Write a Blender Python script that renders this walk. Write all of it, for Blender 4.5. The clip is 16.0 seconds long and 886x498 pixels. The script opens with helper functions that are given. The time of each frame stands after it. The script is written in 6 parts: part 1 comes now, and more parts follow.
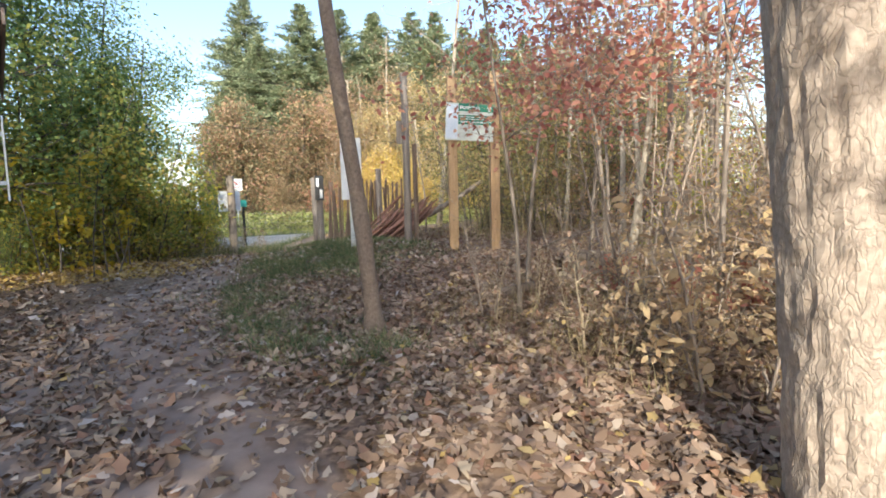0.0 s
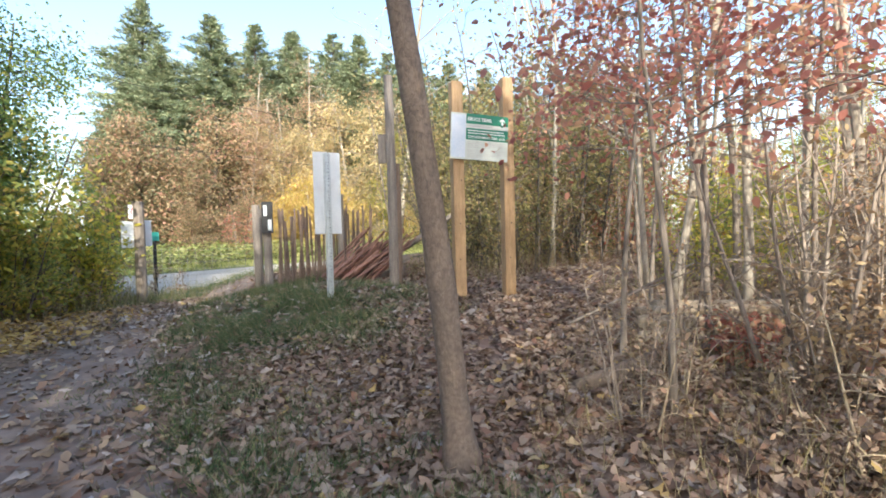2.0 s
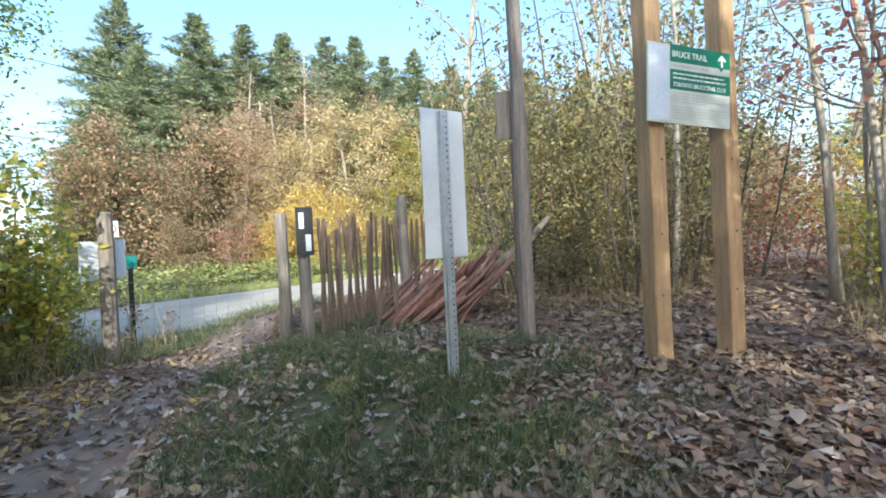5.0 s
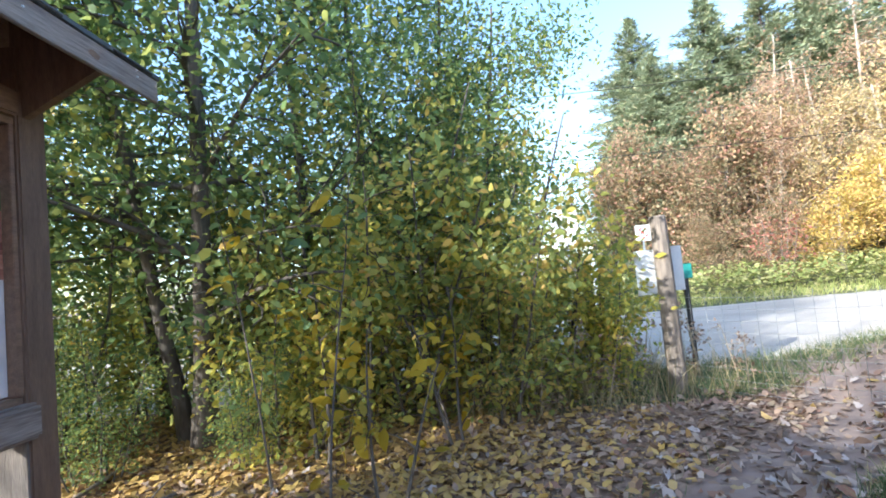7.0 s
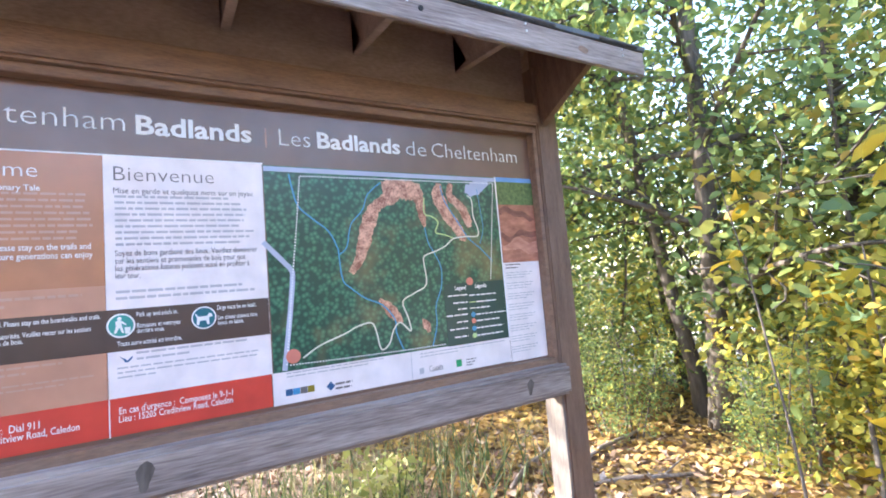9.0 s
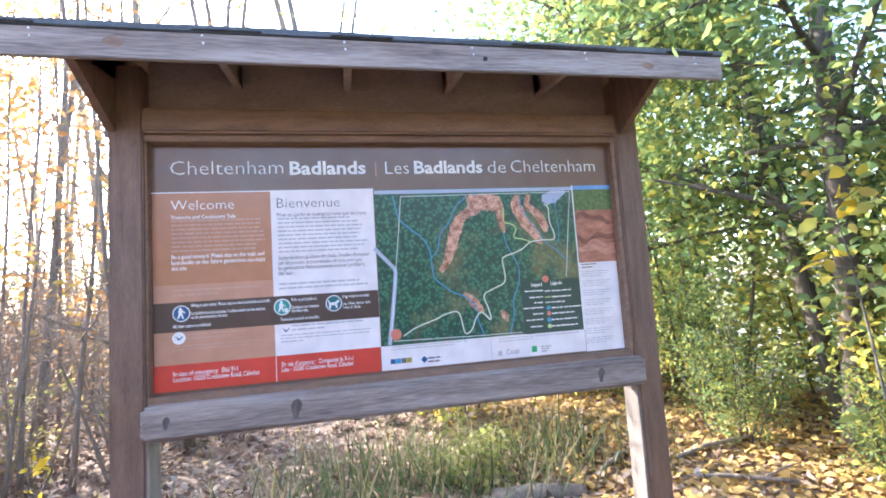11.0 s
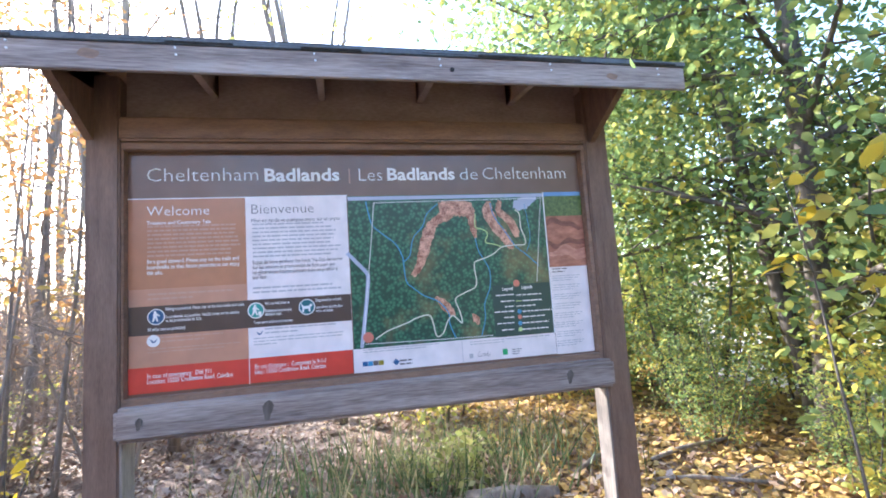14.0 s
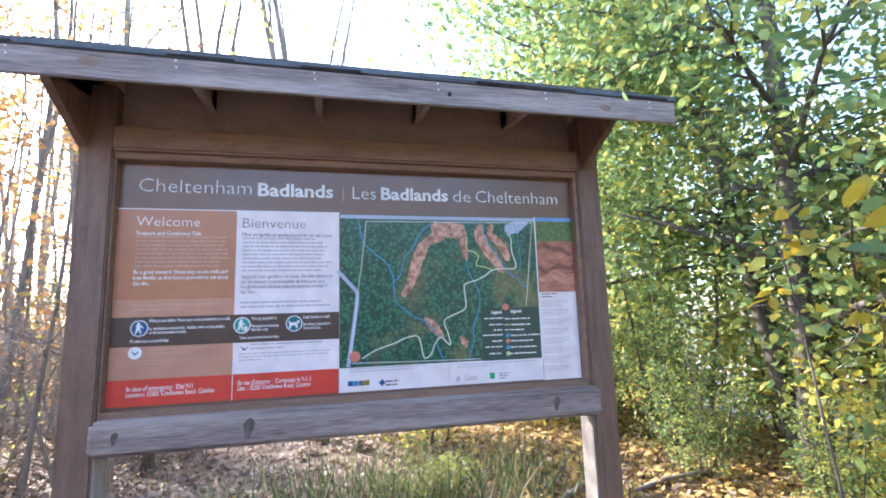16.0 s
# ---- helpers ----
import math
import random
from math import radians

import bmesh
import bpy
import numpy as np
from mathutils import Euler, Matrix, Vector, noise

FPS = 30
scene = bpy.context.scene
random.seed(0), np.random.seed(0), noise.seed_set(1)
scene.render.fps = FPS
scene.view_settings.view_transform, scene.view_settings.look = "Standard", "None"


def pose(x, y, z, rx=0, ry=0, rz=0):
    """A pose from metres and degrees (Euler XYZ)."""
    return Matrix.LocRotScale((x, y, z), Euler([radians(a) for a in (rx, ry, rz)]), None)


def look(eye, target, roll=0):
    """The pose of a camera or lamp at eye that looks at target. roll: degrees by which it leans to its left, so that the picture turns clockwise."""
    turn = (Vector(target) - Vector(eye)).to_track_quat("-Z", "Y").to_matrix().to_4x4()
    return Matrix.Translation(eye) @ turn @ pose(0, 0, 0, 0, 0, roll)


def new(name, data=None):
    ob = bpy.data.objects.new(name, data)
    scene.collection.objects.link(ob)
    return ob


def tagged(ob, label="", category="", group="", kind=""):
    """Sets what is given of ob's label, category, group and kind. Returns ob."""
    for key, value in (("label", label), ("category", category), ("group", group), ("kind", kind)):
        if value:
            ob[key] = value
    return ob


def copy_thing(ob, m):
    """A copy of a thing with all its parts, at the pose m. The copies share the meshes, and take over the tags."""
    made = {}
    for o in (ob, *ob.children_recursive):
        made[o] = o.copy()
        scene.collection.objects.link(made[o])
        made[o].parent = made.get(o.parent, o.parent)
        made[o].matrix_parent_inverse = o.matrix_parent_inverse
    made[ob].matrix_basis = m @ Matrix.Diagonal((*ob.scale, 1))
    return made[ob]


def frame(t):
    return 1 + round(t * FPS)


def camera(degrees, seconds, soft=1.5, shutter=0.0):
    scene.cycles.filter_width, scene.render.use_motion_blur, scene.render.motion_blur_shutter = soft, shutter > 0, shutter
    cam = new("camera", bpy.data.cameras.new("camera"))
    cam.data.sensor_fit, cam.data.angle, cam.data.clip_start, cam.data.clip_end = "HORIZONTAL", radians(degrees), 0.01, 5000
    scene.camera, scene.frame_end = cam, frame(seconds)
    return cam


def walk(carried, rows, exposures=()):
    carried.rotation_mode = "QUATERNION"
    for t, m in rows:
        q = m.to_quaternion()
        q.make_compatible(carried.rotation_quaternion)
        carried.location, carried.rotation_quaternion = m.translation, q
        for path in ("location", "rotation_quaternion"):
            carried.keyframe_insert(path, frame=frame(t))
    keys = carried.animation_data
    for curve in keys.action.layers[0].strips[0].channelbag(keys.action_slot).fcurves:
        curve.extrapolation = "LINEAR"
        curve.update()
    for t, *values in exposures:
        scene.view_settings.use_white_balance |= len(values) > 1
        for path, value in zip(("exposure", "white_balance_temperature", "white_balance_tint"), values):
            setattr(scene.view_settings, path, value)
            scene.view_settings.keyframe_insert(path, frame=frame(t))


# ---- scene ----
cam = camera(86.7, 16.0, 1.8)
PATH = [
    (0, (0.139, 0.375, 1.113), (1.503, 1.826, 0.935), -1.2),
    (0.5, (0.308, 0.834, 1.121), (1.751, 2.209, 0.964), -1.7),
    (1, (0.379, 1.391, 1.167), (1.906, 2.678, 1.069), -2.0),
    (1.5, (0.493, 1.841, 1.185), (2.097, 3.033, 1.105), -1.5),
    (2, (0.514, 2.424, 1.245), (2.129, 3.602, 1.175), -1.4),
    (2.5, (0.673, 2.876, 1.211), (2.324, 4.001, 1.112), -2.1),
    (3, (0.842, 3.398, 1.25), (2.502, 4.511, 1.169), -2.5),
    (5.3, (1.808, 5.338, 1.358), (3.448, 6.483, 1.353), -2.6),
    (5.5, (1.874, 5.488, 1.352), (3.406, 6.773, 1.345), -3.2),
    (6, (1.973, 5.938, 1.385), (3.091, 7.597, 1.379), -4.3),
    (6.2, (1.943, 6.108, 1.381), (2.885, 7.873, 1.399), -4.6),
    (6.5, (1.954, 6.313, 1.418), (2.59, 8.208, 1.475), -5.1),
    (7, (1.956, 6.678, 1.498), (1.894, 8.673, 1.619), -5.6),
    (7.3, (1.865, 6.791, 1.512), (1.386, 8.727, 1.671), -5.2),
    (7.5, (1.784, 6.876, 1.519), (1.037, 8.723, 1.694), -5.0),
    (8, (1.671, 7.09, 1.536), (0.36, 8.589, 1.719), -4.4),
    (8.5, (1.712, 7.131, 1.589), (0.157, 8.375, 1.77), -5.0),
    (9, (1.905, 6.969, 1.585), (0.181, 7.97, 1.746), -4.8),
    (9.5, (2.113, 7.007, 1.629), (0.288, 7.812, 1.777), -4.2),
    (10, (2.243, 7.067, 1.62), (0.352, 7.69, 1.816), -4.3),
    (10.2, (2.314, 7.072, 1.619), (0.407, 7.64, 1.819), -4.1),
    (12.3, (2.558, 7.243, 1.503), (0.591, 7.575, 1.635), -3.8),
    (12.5, (2.565, 7.239, 1.517), (0.598, 7.582, 1.644), -3.6),
    (13, (2.59, 7.274, 1.55), (0.628, 7.637, 1.692), -3.7),
    (13.5, (2.589, 7.274, 1.552), (0.637, 7.675, 1.723), -4.0),
    (14, (2.592, 7.272, 1.552), (0.649, 7.7, 1.752), -3.8),
    (14.5, (2.593, 7.272, 1.559), (0.657, 7.722, 1.781), -3.5),
    (15, (2.601, 7.271, 1.57), (0.67, 7.734, 1.81), -3.0),
    (15.5, (2.601, 7.265, 1.564), (0.674, 7.734, 1.819), -2.4),
    (16, (2.597, 7.265, 1.558), (0.674, 7.736, 1.841), -1.8),
]
EXPOSURE = [(0.0, 1.6, 6300, 6), (1.0, 1.66, 6250, 6), (3.0, 1.86, 6100, 5), (5.3, 1.6, 5650, 0), (6.3, 1.78, 5600, 1), (7.1, 2.18, 5600, 8), (7.7, 2.76, 5650, 12), (8.2, 3.28, 5950, 14), (9.2, 3.45, 6000, 16), (10.2, 3.4, 5950, 15), (12.3, 3.2, 5680, 14), (16.0, 3.08, 5650, 13)]
walk(cam, [(t, look(eye, target, roll)) for t, eye, target, roll in PATH], EXPOSURE)

# ---- daylight: low autumn sun behind the woods at the kiosk's back ----
SUN_EL, SUN_AZ = 28.0, 219.0          # degrees; azimuth counted from +x towards +y
world = bpy.data.worlds.new("sky")
scene.world = world
world.use_nodes = True
wn = world.node_tree.nodes
sky = wn.new("ShaderNodeTexSky")
sky.sky_type = "NISHITA"
sky.sun_disc = False
sky.sun_elevation = radians(SUN_EL)
sky.sun_rotation = radians(90 - SUN_AZ)
sky.air_density, sky.dust_density, sky.ozone_density = 1.0, 1.5, 1.0
wn["Background"].inputs["Strength"].default_value = 0.15
world.node_tree.links.new(sky.outputs[0], wn["Background"].inputs["Color"])
sun = new("sun", bpy.data.lights.new("sun", "SUN"))
sun.data.energy, sun.data.angle, sun.data.color = 2.6, radians(0.6), (1.0, 0.92, 0.79)
sd = Vector((math.cos(radians(SUN_AZ)) * math.cos(radians(SUN_EL)), math.sin(radians(SUN_AZ)) * math.cos(radians(SUN_EL)), math.sin(radians(SUN_EL))))
sun.matrix_world = look(sd * 60, (0, 0, 0))

# ---- materials ----
def shader(name):
    m = bpy.data.materials.new(name)
    m.use_nodes = True
    n, l = m.node_tree.nodes, m.node_tree.links
    return m, n, l, n["Principled BSDF"]


def ramp(n, stops):
    r = n.new("ShaderNodeValToRGB")
    e = r.color_ramp.elements
    while len(e) < len(stops):
        e.new(0.5)
    for k, (p, c) in zip(e, stops):
        k.position, k.color = p, (*c, 1)
    return r


def surface(name, dark, light, scale=8.0, rough=0.8, stretch=(1, 1, 1), bump=0.3, fine=60.0, metal=0.0, vary=0.0, lo=0.3, hi=0.7):
    """Two-scale mottled surface in object space: large blotches, fine grain and relief."""
    m, n, l, b = shader(name)
    tc = n.new("ShaderNodeTexCoord")
    mp = n.new("ShaderNodeMapping")
    mp.inputs["Scale"].default_value = stretch
    l.new(tc.outputs["Object"], mp.inputs[0])
    a = n.new("ShaderNodeTexNoise")
    a.inputs["Scale"].default_value, a.inputs["Detail"].default_value = scale, 6
    l.new(mp.outputs[0], a.inputs["Vector"])
    f = n.new("ShaderNodeTexNoise")
    f.inputs["Scale"].default_value, f.inputs["Detail"].default_value = fine, 4
    l.new(mp.outputs[0], f.inputs["Vector"])
    mx = n.new("ShaderNodeMath")
    mx.operation = "MULTIPLY_ADD"
    mx.inputs[1].default_value = 0.45
    l.new(f.outputs[0], mx.inputs[0])
    hlf = n.new("ShaderNodeMath")
    hlf.operation = "MULTIPLY"
    hlf.inputs[1].default_value = 0.55
    l.new(a.outputs[0], hlf.inputs[0])
    l.new(hlf.outputs[0], mx.inputs[2])
    r = ramp(n, [(lo, dark), (hi, light)])
    l.new(mx.outputs[0], r.inputs[0])
    out = r.outputs[0]
    if vary:
        oi = n.new("ShaderNodeObjectInfo")
        hv = n.new("ShaderNodeHueSaturation")
        mr = n.new("ShaderNodeMapRange")
        mr.inputs["To Min"].default_value, mr.inputs["To Max"].default_value = 1 - vary, 1 + vary
        l.new(oi.outputs["Random"], mr.inputs[0])
        l.new(mr.outputs[0], hv.inputs["Value"])
        l.new(out, hv.inputs["Color"])
        out = hv.outputs[0]
    l.new(out, b.inputs["Base Color"])
    b.inputs["Roughness"].default_value, b.inputs["Metallic"].default_value = rough, metal
    if bump:
        bp = n.new("ShaderNodeBump")
        bp.inputs["Strength"].default_value, bp.inputs["Distance"].default_value = bump, 0.02
        l.new(mx.outputs[0], bp.inputs["Height"])
        l.new(bp.outputs[0], b.inputs["Normal"])
    return m


def leafage(name, stops, thin=0.6, rough=0.55):
    """Leaves whose colour differs from leaf to leaf, and that let light through."""
    m, n, l, b = shader(name)
    g = n.new("ShaderNodeNewGeometry")
    r = ramp(n, stops)
    l.new(g.outputs["Random Per Island"], r.inputs[0])
    tc = n.new("ShaderNodeTexCoord")
    a = n.new("ShaderNodeTexNoise")
    a.inputs["Scale"].default_value = 1.3
    l.new(tc.outputs["Object"], a.inputs["Vector"])
    hv = n.new("ShaderNodeHueSaturation")
    mr = n.new("ShaderNodeMapRange")
    mr.inputs["To Min"].default_value, mr.inputs["To Max"].default_value = 0.6, 1.4
    l.new(a.outputs[0], mr.inputs[0])
    l.new(mr.outputs[0], hv.inputs["Value"])
    l.new(r.outputs[0], hv.inputs["Color"])
    l.new(hv.outputs[0], b.inputs["Base Color"])
    b.inputs["Roughness"].default_value = rough
    b.inputs["Specular IOR Level"].default_value = 0.3
    if thin:
        t = n.new("ShaderNodeBsdfTranslucent")
        l.new(hv.outputs[0], t.inputs[0])
        mix = n.new("ShaderNodeMixShader")
        mix.inputs[0].default_value = thin
        l.new(b.outputs[0], mix.inputs[1])
        l.new(t.outputs[0], mix.inputs[2])
        l.new(mix.outputs[0], n["Material Output"].inputs[0])
    return m


def plain(name, c, rough=0.45, coat=0.0):
    m, n, l, b = shader(name)
    a = n.new("ShaderNodeTexNoise")
    a.inputs["Scale"].default_value, a.inputs["Detail"].default_value = 9, 5
    tc = n.new("ShaderNodeTexCoord")
    l.new(tc.outputs["Object"], a.inputs["Vector"])
    r = ramp(n, [(0.3, tuple(v * 0.88 for v in c)), (0.7, tuple(min(v * 1.06, 1) for v in c))])
    l.new(a.outputs[0], r.inputs[0])
    l.new(r.outputs[0], b.inputs["Base Color"])
    b.inputs["Roughness"].default_value, b.inputs["Coat Weight"].default_value, b.inputs["Coat Roughness"].default_value = rough, coat, 0.12
    return m


M = {}
M["bark"] = surface("grey_bark", (0.10, 0.082, 0.066), (0.34, 0.275, 0.22), 9, 0.9, (1, 1, 0.16), 1.0, 45)


def cracked_bark(name, dark, light, crack=0.30):
    """Vertical plates of pale bark parted by dark cracks."""
    m, n, l, b = shader(name)
    tc = n.new("ShaderNodeTexCoord")
    mp = n.new("ShaderNodeMapping")
    mp.inputs["Scale"].default_value = (1, 1, 0.42)
    l.new(tc.outputs["Object"], mp.inputs[0])
    w = n.new("ShaderNodeTexNoise")
    w.inputs["Scale"].default_value, w.inputs["Detail"].default_value = 9, 5
    l.new(mp.outputs[0], w.inputs["Vector"])
    mx = n.new("ShaderNodeMixRGB")
    mx.inputs[0].default_value = 0.22
    l.new(mp.outputs[0], mx.inputs[1])
    l.new(w.outputs["Color"], mx.inputs[2])
    v = n.new("ShaderNodeTexVoronoi")
    v.feature = "DISTANCE_TO_EDGE"
    v.inputs["Scale"].default_value = 40
    l.new(mx.outputs[0], v.inputs["Vector"])
    f = n.new("ShaderNodeTexNoise")
    f.inputs["Scale"].default_value, f.inputs["Detail"].default_value = 38, 6
    l.new(tc.outputs["Object"], f.inputs["Vector"])
    r = ramp(n, [(0.3, tuple(0.62 * c for c in light)), (0.7, light)])
    l.new(f.outputs[0], r.inputs[0])
    r2 = ramp(n, [(0.0, (crack, crack, crack)), (0.12, (0.0, 0.0, 0.0))])
    l.new(v.outputs["Distance"], r2.inputs[0])
    k = n.new("ShaderNodeMixRGB")
    k.inputs[2].default_value = (*dark, 1)
    l.new(r2.outputs[0], k.inputs[0])
    l.new(r.outputs[0], k.inputs[1])
    l.new(k.outputs[0], b.inputs["Base Color"])
    b.inputs["Roughness"].default_value = 0.9
    cl = n.new("ShaderNodeMath")
    cl.operation = "MINIMUM"
    cl.inputs[1].default_value = 0.16
    l.new(v.outputs["Distance"], cl.inputs[0])
    ad = n.new("ShaderNodeMath")
    ad.operation = "MULTIPLY_ADD"
    ad.inputs[1].default_value = 0.12
    l.new(f.outputs[0], ad.inputs[0])
    l.new(cl.outputs[0], ad.inputs[2])
    bp = n.new("ShaderNodeBump")
    bp.inputs["Strength"].default_value, bp.inputs["Distance"].default_value = 0.6, 0.025
    l.new(ad.outputs[0], bp.inputs["Height"])
    l.new(bp.outputs[0], b.inputs["Normal"])
    return m


M["bark_big"] = cracked_bark("pale_flaky_bark", (0.15, 0.11, 0.085), (0.45, 0.365, 0.295))
M["bark_near"] = cracked_bark("furrowed_grey_bark", (0.06, 0.042, 0.034), (0.25, 0.19, 0.15), 0.38)
M["bark_pale"] = surface("pale_bark", (0.20, 0.17, 0.13), (0.50, 0.43, 0.34), 7, 0.85, (1, 1, 0.3), 0.6, 40)
M["bark_dark"] = surface("dark_bark", (0.045, 0.038, 0.032), (0.19, 0.155, 0.125), 9, 0.9, (1, 1, 0.2), 0.9, 45)
M["twig"] = surface("twig_bark", (0.15, 0.115, 0.09), (0.42, 0.335, 0.26), 6, 0.9, (1, 1, 0.4), 0.3, 40)
M["stalk"] = surface("dry_stalk", (0.28, 0.21, 0.13), (0.55, 0.45, 0.31), 6, 0.9, (1, 1, 0.3), 0.1, 40)
M["timber"] = surface("brown_stained_timber", (0.135, 0.078, 0.051), (0.34, 0.205, 0.132), 5, 0.6, (6, 1, 6), 0.25, 30, lo=0.28, hi=0.75)
M["timber_v"] = surface("brown_stained_post", (0.10, 0.058, 0.040), (0.26, 0.158, 0.108), 5, 0.65, (6, 6, 0.8), 0.25, 30, lo=0.28, hi=0.75)
M["timber_grey"] = surface("weathered_timber", (0.125, 0.088, 0.075), (0.39, 0.32, 0.28), 2.2, 0.72, (6, 0.4, 6), 0.2, 22, lo=0.34, hi=0.62)
M["timber_grey_v"] = surface("weathered_post", (0.12, 0.098, 0.082), (0.33, 0.28, 0.24), 4, 0.8, (8, 8, 0.8), 0.4, 24, vary=0.12)
M["soffit"] = surface("dark_plywood", (0.25, 0.17, 0.135), (0.48, 0.35, 0.275), 3, 0.8, (3, 1, 3), 0.2, 30)
M["post_new"] = surface("yellow_brown_post", (0.26, 0.155, 0.075), (0.52, 0.35, 0.19), 5, 0.7, (6, 6, 0.7), 0.25, 30)
M["drip"] = surface("dark_drip_edge", (0.05, 0.055, 0.06), (0.12, 0.125, 0.13), 12, 0.5, bump=0.05, metal=0.3)
M["shingle"] = surface("asphalt_shingle", (0.02, 0.02, 0.022), (0.085, 0.08, 0.075), 30, 0.95, (1, 1, 1), 0.6, 160, vary=0.25)
M["concrete"] = surface("concrete", (0.30, 0.29, 0.27), (0.50, 0.48, 0.45), 8, 0.9, bump=0.4)
M["steel"] = surface("galvanised_steel", (0.36, 0.39, 0.41), (0.56, 0.60, 0.63), 20, 0.42, metal=0.7, bump=0.05)
M["sign_back"] = surface("sign_back_aluminium", (0.58, 0.60, 0.62), (0.74, 0.76, 0.78), 4, 0.5, metal=0.15, bump=0.03)
M["hole"] = plain("hole", (0.02, 0.02, 0.02), 0.9)
M["stake"] = surface("red_brown_stake", (0.13, 0.060, 0.042), (0.40, 0.22, 0.165), 4, 0.8, (5, 5, 1), 0.3, 30, vary=0.3)
M["picket"] = surface("weathered_picket", (0.11, 0.075, 0.055), (0.31, 0.215, 0.16), 4, 0.85, (6, 6, 0.8), 0.3, 30, vary=0.25)
M["log"] = surface("split_log", (0.24, 0.18, 0.12), (0.56, 0.45, 0.32), 4, 0.85, (1, 5, 5), 0.4, 30, vary=0.2)
M["rot"] = surface("rotten_log", (0.07, 0.05, 0.035), (0.26, 0.19, 0.14), 5, 0.95, bump=0.8, fine=35)
M["wire"] = surface("fence_wire", (0.20, 0.20, 0.19), (0.40, 0.39, 0.37), 20, 0.5, metal=0.8, bump=0)
M["road"] = surface("gravel_road", (0.33, 0.285, 0.23), (0.54, 0.475, 0.395), 1.2, 0.95, (0.4, 1, 1), 0.4, 60)
M["green_paint"] = plain("green_sign", (0.010, 0.175, 0.105), 0.4)
M["white_paint"] = plain("white_sign", (0.80, 0.81, 0.80), 0.4)
M["cream"] = plain("cream_sign", (0.56, 0.60, 0.55), 0.45)
M["pale_blue"] = surface("pale_map_print", (0.46, 0.55, 0.66), (0.74, 0.76, 0.80), 5, 0.45, bump=0)
M["black_paint"] = plain("black_board", (0.012, 0.014, 0.02), 0.4)
M["p_brown"] = plain("print_brown", (0.165, 0.092, 0.062), 0.32, 0.35)
M["p_orange"] = plain("print_tan", (0.43, 0.185, 0.092), 0.32, 0.35)
M["p_orange2"] = plain("print_light_tan", (0.50, 0.255, 0.165), 0.32, 0.35)
M["p_white"] = plain("print_white", (0.80, 0.71, 0.69), 0.32, 0.35)
M["p_dark"] = plain("print_dark_band", (0.080, 0.052, 0.042), 0.32, 0.35)
M["p_red"] = plain("print_red", (0.62, 0.060, 0.040), 0.32, 0.35)
M["p_text"] = plain("print_pale_text", (0.82, 0.80, 0.78), 0.4)
M["p_grey"] = plain("print_grey_text", (0.16, 0.13, 0.12), 0.4)
M["p_fade"] = plain("print_faint_text", (0.46, 0.43, 0.43), 0.4)
M["p_fade2"] = plain("print_faint_text_on_tan", (0.50, 0.31, 0.23), 0.4)
M["p_legend"] = plain("print_legend", (0.018, 0.058, 0.048), 0.32, 0.35)
M["p_road"] = plain("print_road", (0.42, 0.45, 0.56), 0.35)
M["p_stream"] = plain("print_stream", (0.06, 0.27, 0.47), 0.35)
M["p_trail"] = plain("print_trail", (0.66, 0.66, 0.56), 0.35)
M["p_trail2"] = plain("print_green_trail", (0.45, 0.62, 0.25), 0.35)
M["p_rock"] = surface("print_badlands", (0.24, 0.085, 0.05), (0.72, 0.40, 0.27), 34, 0.35, (1, 1, 1), 0, 120, lo=0.40, hi=0.60)
M["p_rock2"] = surface("print_photo_hills", (0.20, 0.055, 0.03), (0.56, 0.24, 0.155), 7, 0.35, (1, 1, 2.2), 0, 20)
M["p_wood"] = surface("print_photo_trees", (0.03, 0.06, 0.02), (0.17, 0.24, 0.07), 40, 0.35, bump=0)
M["p_rock3"] = surface("print_photo_bright_hill", (0.34, 0.12, 0.075), (0.66, 0.33, 0.23), 9, 0.35, (1, 1, 2), 0, 22)
M["p_fold"] = surface("print_photo_shaded_fold", (0.10, 0.035, 0.025), (0.30, 0.115, 0.075), 9, 0.35, (1, 1, 2), 0, 22)
M["p_salmon"] = plain("print_salmon_mark", (0.62, 0.20, 0.14), 0.35)
M["p_teal2"] = plain("print_dark_teal_dot", (0.02, 0.14, 0.17), 0.35)
M["p_trail3"] = plain("print_green_logo", (0.03, 0.33, 0.12), 0.35)
M["p_sky"] = plain("print_photo_sky", (0.16, 0.33, 0.60), 0.35)
M["p_blue"] = plain("print_blue_dot", (0.03, 0.10, 0.22), 0.35)
M["p_teal"] = plain("print_teal_dot", (0.05, 0.30, 0.26), 0.35)
M["wire_black"] = plain("cable", (0.03, 0.03, 0.03), 0.7)


